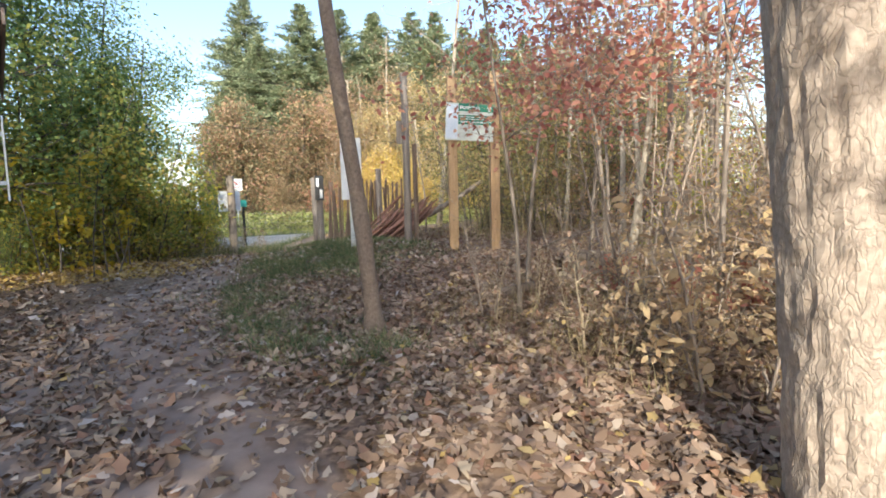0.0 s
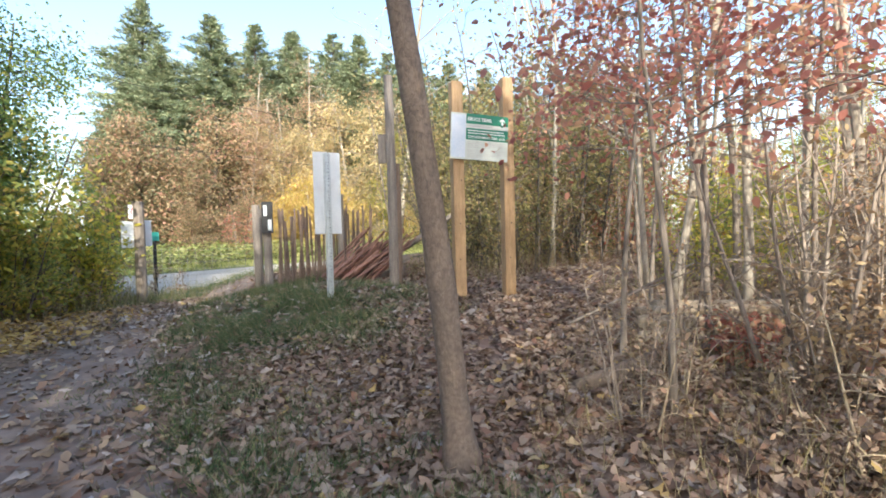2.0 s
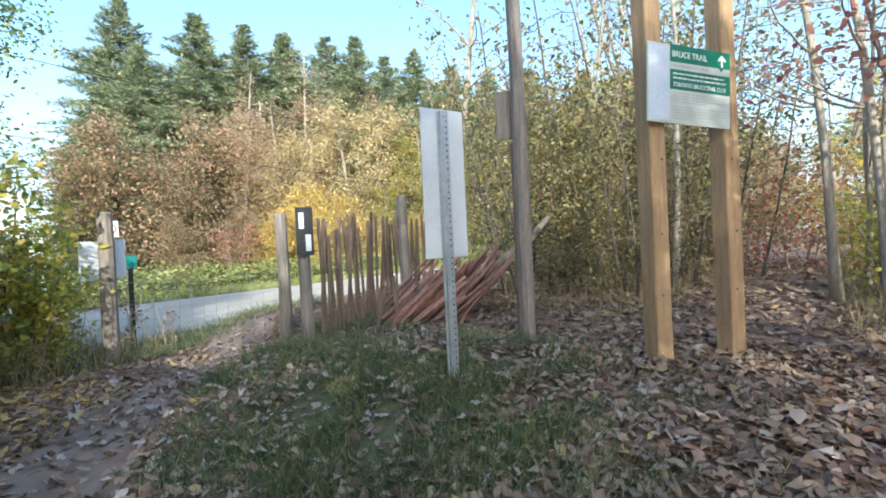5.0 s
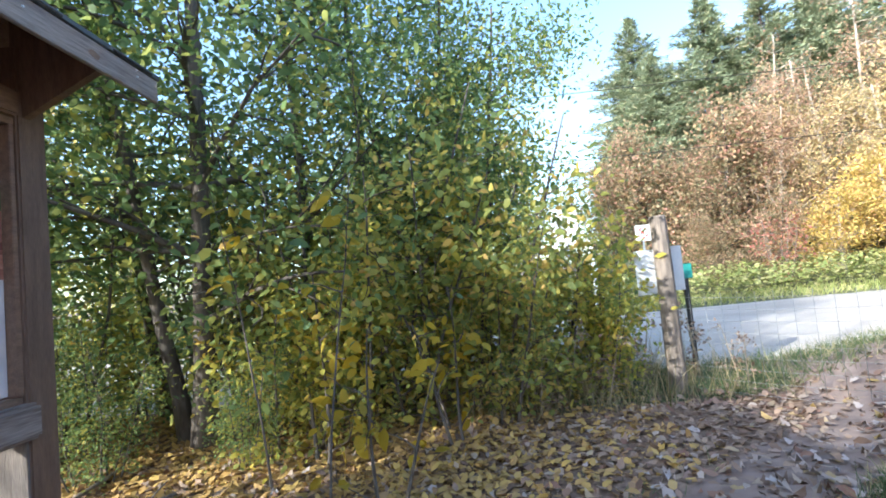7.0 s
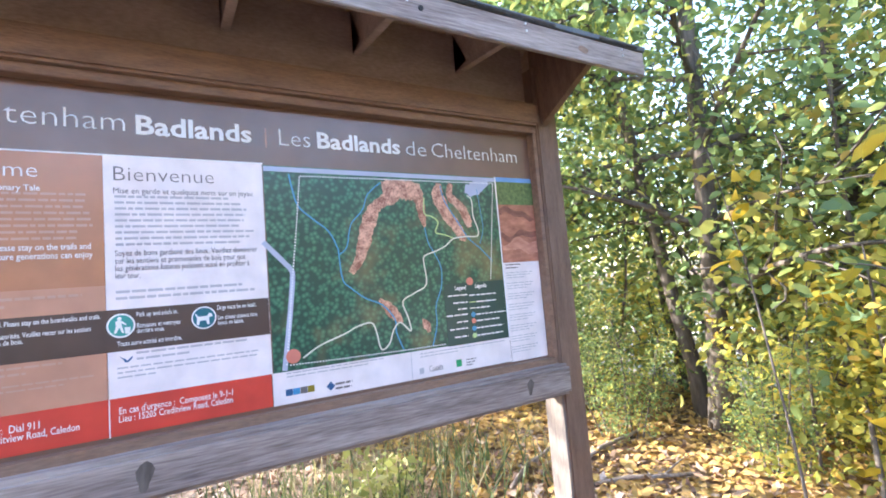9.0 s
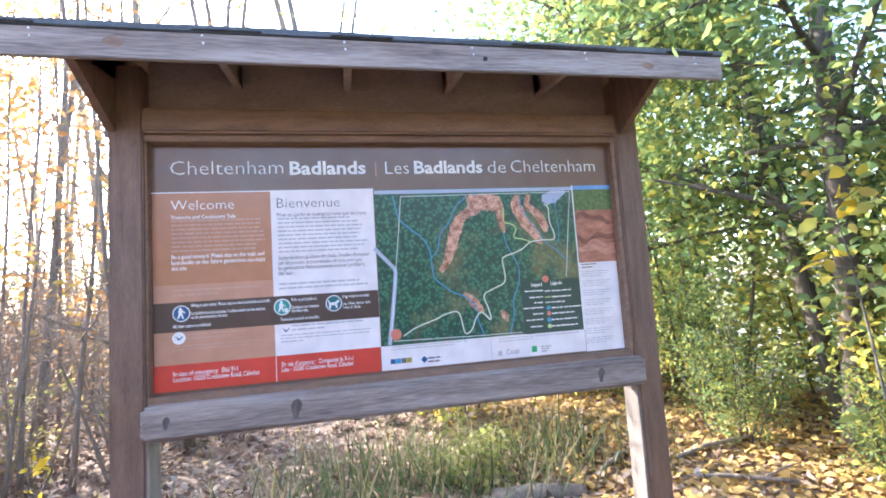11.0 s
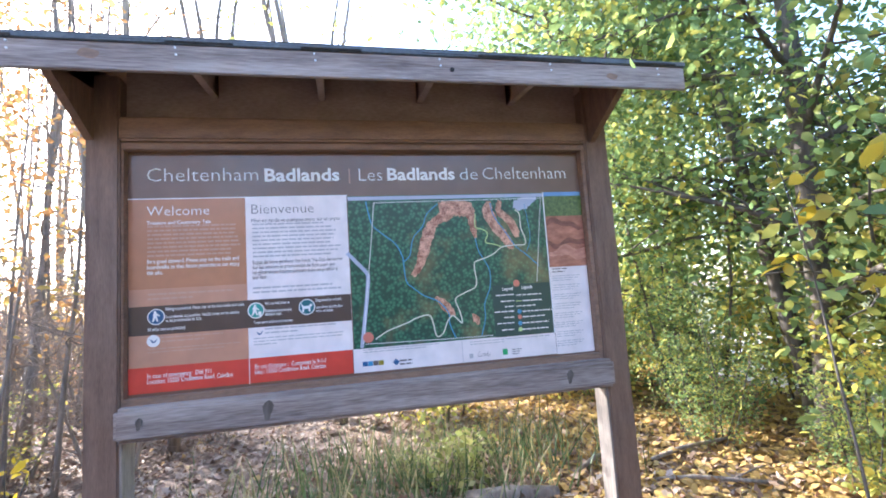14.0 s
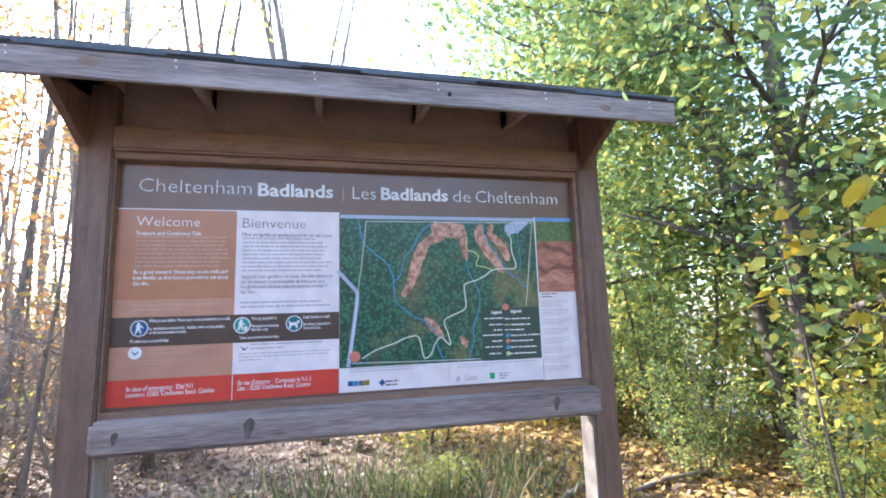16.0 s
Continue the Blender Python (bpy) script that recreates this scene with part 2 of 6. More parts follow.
def forest_print():
    m, n, l, b = shader("print_forest_map")
    tc = n.new("ShaderNodeTexCoord")
    v = n.new("ShaderNodeTexVoronoi")
    v.inputs["Scale"].default_value = 46
    l.new(tc.outputs["Object"], v.inputs["Vector"])
    r = ramp(n, [(0.0, (0.085, 0.235, 0.125)), (0.35, (0.036, 0.140, 0.078)), (0.62, (0.014, 0.062, 0.040))])
    l.new(v.outputs["Distance"], r.inputs[0])
    a = n.new("ShaderNodeTexNoise")
    a.inputs["Scale"].default_value, a.inputs["Detail"].default_value = 3.2, 3
    l.new(tc.outputs["Object"], a.inputs["Vector"])
    r2 = ramp(n, [(0.50, (0, 0, 0)), (0.66, (0.6, 0.6, 0.6))])
    l.new(a.outputs[0], r2.inputs[0])
    mx = n.new("ShaderNodeMixRGB")
    mx.inputs[2].default_value = (0.27, 0.20, 0.075, 1)
    l.new(r2.outputs[0], mx.inputs[0])
    l.new(r.outputs[0], mx.inputs[1])
    l.new(mx.outputs[0], b.inputs["Base Color"])
    b.inputs["Roughness"].default_value, b.inputs["Coat Weight"].default_value, b.inputs["Coat Roughness"].default_value = 0.32, 0.35, 0.12
    return m


M["p_forest"] = forest_print()
M["leaf_green"] = leafage("green_leaves", [(0.0, (0.132, 0.209, 0.093)), (0.5, (0.220, 0.308, 0.110)), (0.8, (0.374, 0.418, 0.121)), (1.0, (0.581, 0.506, 0.110))], 0.58)
M["leaf_yellowgreen"] = leafage("yellow_green_leaves", [(0.0, (0.221, 0.273, 0.078)), (0.45, (0.429, 0.429, 0.098)), (0.75, (0.660, 0.585, 0.104)), (1.0, (0.660, 0.442, 0.117))], 0.65)
M["leaf_olive"] = leafage("olive_leaves", [(0.0, (0.218, 0.282, 0.096)), (0.5, (0.410, 0.435, 0.122)), (0.8, (0.660, 0.550, 0.128)), (1.0, (0.660, 0.435, 0.141))], 0.65)
M["leaf_yellow"] = leafage("yellow_leaves", [(0.0, (0.50, 0.36, 0.03)), (0.6, (0.62, 0.45, 0.05)), (1.0, (0.45, 0.38, 0.08))])
M["leaf_gold"] = leafage("golden_leaves", [(0.0, (0.40, 0.31, 0.16)), (0.4, (0.54, 0.42, 0.21)), (0.75, (0.60, 0.44, 0.22)), (1.0, (0.38, 0.36, 0.15))], 0.3)
M["leaf_bright"] = leafage("bright_yellow_leaves", [(0.0, (0.54, 0.40, 0.10)), (0.6, (0.60, 0.46, 0.14)), (1.0, (0.56, 0.32, 0.16))], 0.3)
M["leaf_khaki"] = leafage("khaki_leaves", [(0.0, (0.162, 0.149, 0.081)), (0.4, (0.338, 0.270, 0.149)), (0.7, (0.486, 0.338, 0.189)), (0.86, (0.540, 0.270, 0.203)), (1.0, (0.189, 0.230, 0.095))], 0.4)
M["leaf_tan"] = leafage("russet_leaves", [(0.0, (0.286, 0.182, 0.099)), (0.5, (0.440, 0.286, 0.160)), (0.8, (0.517, 0.303, 0.204)), (1.0, (0.220, 0.187, 0.066))], 0.45)
M["leaf_blush"] = leafage("pinkish_russet_leaves", [(0.0, (0.315, 0.210, 0.137)), (0.4, (0.483, 0.326, 0.210)), (0.7, (0.567, 0.347, 0.252)), (0.9, (0.525, 0.420, 0.200)), (1.0, (0.252, 0.221, 0.095))], 0.4)
M["leaf_thicket"] = leafage("olive_brown_leaves", [(0.0, (0.13, 0.14, 0.06)), (0.4, (0.25, 0.235, 0.10)), (0.75, (0.40, 0.33, 0.13)), (1.0, (0.40, 0.25, 0.13))], 0.45)
M["leaf_pale"] = leafage("pale_withered_leaves", [(0.0, (0.36, 0.24, 0.13)), (0.5, (0.52, 0.37, 0.22)), (1.0, (0.62, 0.47, 0.25))], 0.45)
M["leaf_orange"] = leafage("orange_leaves", [(0.0, (0.42, 0.20, 0.07)), (0.5, (0.55, 0.29, 0.11)), (1.0, (0.46, 0.34, 0.09))])
M["leaf_red"] = leafage("red_leaves", [(0.0, (0.380, 0.130, 0.100)), (0.45, (0.530, 0.220, 0.170)), (0.8, (0.600, 0.330, 0.210)), (1.0, (0.440, 0.290, 0.120))], 0.6)
M["needles"] = leafage("spruce_needles", [(0.0, (0.17, 0.215, 0.13)), (0.5, (0.27, 0.32, 0.185)), (0.85, (0.36, 0.385, 0.23)), (1.0, (0.43, 0.39, 0.23))], 0.25, 0.7)
M["litter"] = leafage("fallen_leaves", [(0.0, (0.146, 0.090, 0.060)), (0.3, (0.275, 0.185, 0.125)), (0.55, (0.387, 0.288, 0.206)), (0.8, (0.232, 0.120, 0.077)), (0.93, (0.430, 0.344, 0.267)), (1.0, (0.430, 0.292, 0.095))], 0.12, 0.75)
M["litter_pale"] = leafage("pale_fallen_leaves", [(0.0, (0.306, 0.221, 0.162)), (0.4, (0.425, 0.340, 0.281)), (0.8, (0.510, 0.433, 0.383)), (1.0, (0.391, 0.255, 0.128))], 0.12, 0.7)
M["litter_gold"] = leafage("fallen_yellow_leaves", [(0.0, (0.30, 0.18, 0.07)), (0.4, (0.45, 0.29, 0.10)), (0.75, (0.56, 0.38, 0.11)), (1.0, (0.36, 0.22, 0.11))], 0.15, 0.7)
M["grass"] = leafage("green_grass", [(0.0, (0.07, 0.11, 0.045)), (0.5, (0.125, 0.17, 0.07)), (0.8, (0.24, 0.235, 0.11)), (1.0, (0.42, 0.35, 0.20))], 0.3, 0.6)
M["grass_dry"] = leafage("dry_grass", [(0.0, (0.30, 0.24, 0.13)), (0.6, (0.42, 0.34, 0.20)), (1.0, (0.16, 0.16, 0.05))], 0.3, 0.7)
M["weed"] = leafage("roadside_weeds", [(0.0, (0.20, 0.25, 0.07)), (0.5, (0.36, 0.38, 0.12)), (1.0, (0.50, 0.45, 0.20))], 0.3, 0.6)


# ---- shape helpers ----
def clamp01(v):
    return np.clip(v, 0.0, 1.0)


def smooth(a, b, v):
    u = clamp01((np.asarray(v, float) - a) / (b - a))
    return u * u * (3 - 2 * u)


def ground_z(x, y):
    """Height of the ground: a low mound by the signs, nearly level elsewhere."""
    x, y = np.asarray(x, float), np.asarray(y, float)
    near = 1 - smooth(11.4, 12.6, y)
    z = 0.03 + 0.1 * smooth(4, 9, y) + 0.33 * smooth(2.2, 4.6, x) * (0.55 + 0.45 * smooth(3.2, 5.0, y)) * (1 - smooth(8, 10.6, y) * (1 - smooth(4.6, 6.2, x))) * near
    z = z + 0.10 * np.exp(-((x - 4.9) ** 2 + (y - 7.0) ** 2) / 0.9) + 0.12 * smooth(-0.3, -2.5, x) * smooth(8, 11, y) * near
    z = z + 0.012 * np.sin(x * 3.1 + 1.3 * np.sin(y * 2.3)) * np.sin(y * 2.7 + 0.6) * near
    z = z + 0.9 * smooth(19.5, 30, y) + 0.25 * smooth(6, 14, x) * near - 0.02 * smooth(12.3, 12.8, y) * (1 - smooth(18.6, 19.1, y))
    return z


def gz(x, y):
    return float(ground_z(x, y))


PATH_LINE = [(-0.3, -6.0), (0.05, 0.0), (0.35, 2.4), (0.7, 4.4), (1.50, 6.8), (2.50, 8.40), (3.65, 9.42), (4.85, 10.2), (5.5, 11.2), (6.0, 12.4)]
PATH_WIDE = [0.75, 0.72, 0.70, 0.68, 0.60, 0.42, 0.36, 0.36, 0.40, 0.6]


def path_weight(x, y):
    """1 on the trodden dirt path, 0 away from it."""
    x, y = np.asarray(x, float), np.asarray(y, float)
    best = np.full(x.shape, -9.0)
    for (ax, ay), (bx, by), wa, wb in zip(PATH_LINE, PATH_LINE[1:], PATH_WIDE, PATH_WIDE[1:]):
        dx, dy = bx - ax, by - ay
        u = clamp01(((x - ax) * dx + (y - ay) * dy) / (dx * dx + dy * dy))
        d = np.hypot(x - ax - u * dx, y - ay - u * dy)
        best = np.maximum(best, (wa + (wb - wa) * u - d))
    return smooth(-0.22, 0.18, best)


def trail_weight(x, y):
    """1 on the leaf-strewn side trail that leaves past the two-post trail sign."""
    x, y = np.asarray(x, float), np.asarray(y, float)
    u = clamp01((x - 2.6) / 9.0)
    d = np.abs(y - (4.6 + 0.6 * u + 0.5 * np.sin(u * 4)))
    return smooth(1.0, 0.55, d) * smooth(2.6, 3.8, x)


def link(name, me, material, parent=None, label=""):
    if material is not None:
        me.materials.append(material)
    ob = new(name, me)
    if parent is not None:
        ob.parent = parent
    return tagged(ob, label)


def thing(name, label, category, at=(0, 0, 0), rz=0, group="", kind=""):
    ob = new(name)
    ob.matrix_world = pose(*at, 0, 0, rz)
    ob.empty_display_size = 0.2
    return tagged(ob, label, category, group, kind)


def part(name, bm, material, parent, label=""):
    me = bpy.data.meshes.new(name)
    bm.to_mesh(me)
    bm.free()
    return link(name, me, material, parent, label)


def box(x0, x1, y0, y1, z0, z1, bevel=0.004, bm=None):
    bm = bm or bmesh.new()
    g = bmesh.ops.create_cube(bm, size=1)["verts"]
    for v in g:
        v.co = Vector((x0 + (v.co.x + 0.5) * (x1 - x0), y0 + (v.co.y + 0.5) * (y1 - y0), z0 + (v.co.z + 0.5) * (z1 - z0)))
    if bevel:
        es = list({e for v in g for e in v.link_edges})
        bmesh.ops.bevel(bm, geom=es, offset=bevel, segments=2, affect="EDGES", clamp_overlap=True)
    return bm


def moved(bm, m):
    bmesh.ops.transform(bm, matrix=m, verts=bm.verts)
    return bm


class Shape:
    """Collects vertices and faces of many pieces for one mesh."""
    def __init__(self):
        self.v, self.f, self.k = [], [], 0

    def add(self, v, f):
        self.v.append(np.asarray(v, float))
        self.f.extend([tuple(i + self.k for i in q) for q in f])
        self.k += len(v)

    def tube(self, pts, radii, n=6, cap=True):
        pts = [Vector(p) for p in pts]
        rings = []
        side = None
        for i, p in enumerate(pts):
            d = (pts[min(i + 1, len(pts) - 1)] - pts[max(i - 1, 0)]).normalized()
            if side is None:
                side = d.orthogonal().normalized()
            side = (side - d * side.dot(d)).normalized()
            up = d.cross(side)
            for k in range(n):
                a = 2 * math.pi * k / n
                rings.append(p + (side * math.cos(a) + up * math.sin(a)) * radii[i])
        f = [(i * n + k, i * n + (k + 1) % n, (i + 1) * n + (k + 1) % n, (i + 1) * n + k) for i in range(len(pts) - 1) for k in range(n)]
        if cap:
            f.append(tuple(range(n))[::-1])
            f.append(tuple((len(pts) - 1) * n + k for k in range(n)))
        self.add([tuple(r) for r in rings], f)

    def mesh(self, name, smooth_shade=True):
        me = bpy.data.meshes.new(name)
        if self.v:
            me.from_pydata(np.concatenate(self.v).tolist(), [], self.f)
            if smooth_shade:
                me.polygons.foreach_set("use_smooth", np.ones(len(me.polygons), bool))
        me.update()
        return me


OVAL = (np.array([(0, 0, 0), (0.3, 0.26, 0.05), (0.3, -0.26, 0.05), (0.7, 0.22, 0.04), (0.7, -0.22, 0.04), (1, 0, -0.1)]), [(0, 2, 1), (1, 2, 4, 3), (3, 4, 5)])
KITE = (np.array([(0, 0, 0), (0.45, 0.3, 0.06), (1, 0, -0.08), (0.45, -0.3, 0.06)]), [(0, 3, 2, 1)])
BLADE = (np.array([(0, 0.5, 0), (0, -0.5, 0), (0.55, -0.38, 0.10), (0.55, 0.38, 0.10), (1, 0, 0.32)]), [(0, 1, 2, 3), (3, 2, 4)])
LOBED = (np.array([(0, 0, 0), (0.14, 0.2, 0.06), (0.36, 0.20, 0.0), (0.52, 0.33, 0.12), (0.70, 0.17, 0.03), (1, 0, -0.10), (0.68, -0.18, 0.02), (0.46, -0.31, 0.14), (0.33, -0.20, 0.0), (0.12, -0.18, 0.08)]),
         [(0, 9, 8, 2, 1), (2, 8, 7, 6, 4, 3), (4, 6, 5)])


def leaf_mesh(name, shape, p, d, nrm, length, width=None, curl=None):
    """One mesh of many leaves: places p, length directions d, normals nrm, sizes."""
    t, faces = shape
    p, d, nrm = (np.asarray(a, float) for a in (p, d, nrm))
    c = len(p)
    d = d / np.maximum(np.linalg.norm(d, axis=1, keepdims=True), 1e-6)
    s = np.cross(nrm, d)
    s = s / np.maximum(np.linalg.norm(s, axis=1, keepdims=True), 1e-6)
    w = np.cross(d, s)
    length = np.broadcast_to(np.asarray(length, float), (c,))
    width = length if width is None else np.broadcast_to(np.asarray(width, float), (c,))
    curl = np.ones(c) if curl is None else curl
    v = (p[:, None, :] + t[None, :, 0, None] * (d * length[:, None])[:, None, :] + t[None, :, 1, None] * (s * width[:, None])[:, None, :]
         + t[None, :, 2, None] * (w * (length * curl)[:, None])[:, None, :]).reshape(-1, 3)
    k = len(t)
    loops = np.concatenate([np.array(f) for f in faces])
    sizes = np.array([len(f) for f in faces])
    li = (np.arange(c)[:, None] * k + loops[None, :]).ravel()
    ls = np.tile(sizes, c)
    me = bpy.data.meshes.new(name)
    me.vertices.add(len(v))
    me.vertices.foreach_set("co", v.ravel())
    me.loops.add(len(li))
    me.loops.foreach_set("vertex_index", li.astype(np.int32))
    me.polygons.add(len(ls))
    me.polygons.foreach_set("loop_start", np.concatenate([[0], np.cumsum(ls)[:-1]]).astype(np.int32))
    me.update(calc_edges=True)
    return me


def rand_dirs(rng, n, flat=1.0):
    v = rng.normal(size=(n, 3))
    v[:, 2] *= flat
    return v / np.linalg.norm(v, axis=1, keepdims=True)


# ---- ground, road, far land ----
def spaced(fine0, fine1, step, far):
    mid = list(np.arange(fine0, fine1 + step / 2, step))
    lo, hi, s = [fine0], [fine1], step
    while hi[-1] < far:
        s *= 1.22
        hi.append(hi[-1] + s)
        lo.append(lo[-1] - s)
    return np.array(lo[:0:-1] + mid + hi[1:])


def make_ground():
    xs, ys = spaced(-6, 12, 0.11, 700), spaced(-4, 20, 0.11, 700)
    gx, gy = np.meshgrid(xs, ys)
    z = ground_z(gx, gy)
    nx, ny = len(xs), len(ys)
    v = np.stack([gx, gy, z], -1).reshape(-1, 3)
    idx = np.arange(nx * ny).reshape(ny, nx)
    q = np.stack([idx[:-1, :-1], idx[:-1, 1:], idx[1:, 1:], idx[1:, :-1]], -1).reshape(-1, 4)
    me = bpy.data.meshes.new("ground")
    me.vertices.add(len(v))
    me.vertices.foreach_set("co", v.ravel())
    me.loops.add(q.size)
    me.loops.foreach_set("vertex_index", q.ravel().astype(np.int32))
    me.polygons.add(len(q))
    me.polygons.foreach_set("loop_start", (np.arange(len(q)) * 4).astype(np.int32))
    me.update(calc_edges=True)
    me.polygons.foreach_set("use_smooth", np.ones(len(q), bool))
    for nm, fn in (("trodden", path_weight), ("side_trail", trail_weight)):
        at = me.attributes.new(nm, "FLOAT", "POINT")
        at.data.foreach_set("value", fn(gx, gy).ravel())
    at = me.attributes.new("grassy", "FLOAT", "POINT")
    at.data.foreach_set("value", grass_weight(gx, gy).ravel())
    m, n, l, b = shader("ground_soil")

    def attr(nm):
        a = n.new("ShaderNodeAttribute")
        a.attribute_name = nm
        return a.outputs["Fac"]

    tc = n.new("ShaderNodeTexCoord")

    def noisy(scale, detail=6):
        a = n.new("ShaderNodeTexNoise")
        a.inputs["Scale"].default_value, a.inputs["Detail"].default_value = scale, detail
        l.new(tc.outputs["Object"], a.inputs["Vector"])
        return a.outputs[0]

    def mix(f, a, c):
        k = n.new("ShaderNodeMixRGB")
        l.new(f, k.inputs[0])
        l.new(a, k.inputs[1])
        l.new(c, k.inputs[2])
        return k.outputs[0]

    def coloured(src, stops):
        r = ramp(n, stops)
        l.new(src, r.inputs[0])
        return r.outputs[0]

    def ragged(src, amount):
        a = n.new("ShaderNodeMath")
        a.operation = "MULTIPLY_ADD"
        a.inputs[1].default_value, a.inputs[2].default_value = amount, -amount / 2
        l.new(noisy(6), a.inputs[0])
        s = n.new("ShaderNodeMath")
        s.use_clamp = True
        l.new(src, s.inputs[0])
        l.new(a.outputs[0], s.inputs[1])
        return coloured(s.outputs[0], [(0.35, (0, 0, 0)), (0.65, (1, 1, 1))])

    litter = coloured(noisy(22), [(0.3, (0.10, 0.062, 0.040)), (0.5, (0.20, 0.130, 0.085)), (0.7, (0.34, 0.235, 0.155))])
    soil = coloured(noisy(5), [(0.3, (0.185, 0.13, 0.102)), (0.7, (0.315, 0.235, 0.19))])
    brown = coloured(noisy(9), [(0.3, (0.135, 0.085, 0.065)), (0.7, (0.255, 0.175, 0.135))])
    turf = coloured(noisy(14), [(0.3, (0.055, 0.065, 0.025)), (0.6, (0.125, 0.125, 0.05)), (0.75, (0.23, 0.185, 0.09))])
    c = mix(ragged(attr("grassy"), 0.9), litter, turf)
    c = mix(ragged(attr("side_trail"), 0.9), c, brown)
    c = mix(ragged(attr("trodden"), 0.7), c, soil)
    l.new(c, b.inputs["Base Color"])
    b.inputs["Roughness"].default_value = 0.95
    bp = n.new("ShaderNodeBump")
    bp.inputs["Strength"].default_value, bp.inputs["Distance"].default_value = 0.25, 0.012
    l.new(noisy(30), bp.inputs["Height"])
    l.new(bp.outputs[0], b.inputs["Normal"])
    tagged(link("ground", me, m), "leaf-strewn forest floor with trodden dirt path", "ground", kind="structure")


def grass_weight(x, y):
    x, y = np.asarray(x, float), np.asarray(y, float)
    a = np.exp(-(((x - 3.9) / 1.25) ** 2 + ((y - 6.9) / 1.25) ** 2) ** 1.6)
    b = np.exp(-(((x - 4.9) / 1.6) ** 2 + ((y - 9.0) / 0.8) ** 2) ** 1.6)
    c = 0.55 * np.exp(-(((x - 2.0) / 0.55) ** 2 + ((y - 4.6) / 2.6) ** 2) ** 2)
    d = smooth(11.0, 11.5, y) * smooth(-1.5, 0.0, x) * (1 - smooth(12.7, 12.9, y))
    e = smooth(18.6, 18.9, y) * (1 - smooth(28, 34, y))
    f = 0.8 * np.exp(-(((x + 1.0) / 0.6) ** 2 + ((y - 7.7) / 1.0) ** 2) ** 2)
    return clamp01(a + b + c + d + e + f)


make_ground()
bm = bmesh.new()
rows_x = np.linspace(-220, 220, 221)
prev = None
for x in rows_x:
    w = 0.12 * math.sin(x * 0.9) + 0.08 * math.sin(x * 2.3)
    cur = [bm.verts.new((x, y, z)) for y, z in ((12.7 + w, 0.118), (13.2 + w, 0.142), (15.7, 0.17), (18.3 - w, 0.142), (18.9 - w, 0.118))]
    if prev:
        for i in range(4):
            bm.faces.new((prev[i], cur[i], cur[i + 1], prev[i + 1]))
    prev = cur
tagged(part("road", bm, M["road"], None), "pale sunlit gravel country road", "road", kind="structure")


# ---- the information kiosk ----
kiosk = thing("information_kiosk", "brown timber information kiosk with small gabled roof and printed map panel", "information kiosk", (0, 0, 0))

for y0 in (5.98, 8.88):
    p = part("post", box(-0.315, -0.150, y0, y0 + 0.162, 0.02, 2.86, 0.009), M["timber_v"], kiosk)
    # pale bare foot of the post, below the beam, and its concrete footing
    yi = y0 + 0.162 if y0 < 7 else y0 - 0.014
    part("bare_foot", box(-0.305, -0.156, yi, yi + 0.014, 0.06, 0.93, 0.003), M["timber_grey_v"], p, "weathered pale grey packing board")
    part("footing", box(-0.36, -0.09, y0 - 0.05, y0 + 0.21, -0.1, gz(-0.2, y0) + 0.05, 0.03), M["concrete"], p, "rounded concrete footing")
beam = part("lower_beam", box(-0.30, -0.105, 6.128, 8.915, 0.925, 1.095, 0.02), M["timber_grey"], kiosk, "weathered grey-brown rounded lower beam")
for y, w in ((6.863, 0.05), (8.604, 0.04), (6.25, 0.03)):
    sh = Shape()
    ring = [(-0.104, y + 0.5 * w * math.cos(a) * (1 + 0.3 * math.sin(3 * a)) + 0.12 * w * math.sin(a), 1.015 + 1.05 * w * math.sin(a)) for a in np.linspace(0, 2 * math.pi, 14, endpoint=False)]
    sh.add(ring, [tuple(range(14))])
    link("knot", sh.mesh("knot", False), M["bark_dark"], beam, "dark split knot")
part("upper_beam", box(-0.30, -0.128, 6.142, 8.88, 2.492, 2.625, 0.012), M["timber"], kiosk)
part("back_board", box(-0.285, -0.262, 6.142, 8.88, 1.085, 2.492, 0.0), M["soffit"], kiosk)
for nm, a in (("top_trim", (-0.23, -0.165, 6.142, 8.88, 2.452, 2.4915)), ("bottom_trim", (-0.23, -0.175, 6.142, 8.88, 1.086, 1.130)),
              ("side_trim", (-0.23, -0.168, 6.1425, 6.154, 1.13, 2.452)), ("side_trim", (-0.23, -0.168, 8.853, 8.8795, 1.13, 2.452))):
    part(nm, box(*a, 0.003), M["timber"], kiosk)
part("gable_board", box(-0.262, -0.235, 6.142, 8.88, 2.6255, 3.0, 0.0), M["soffit"], kiosk)
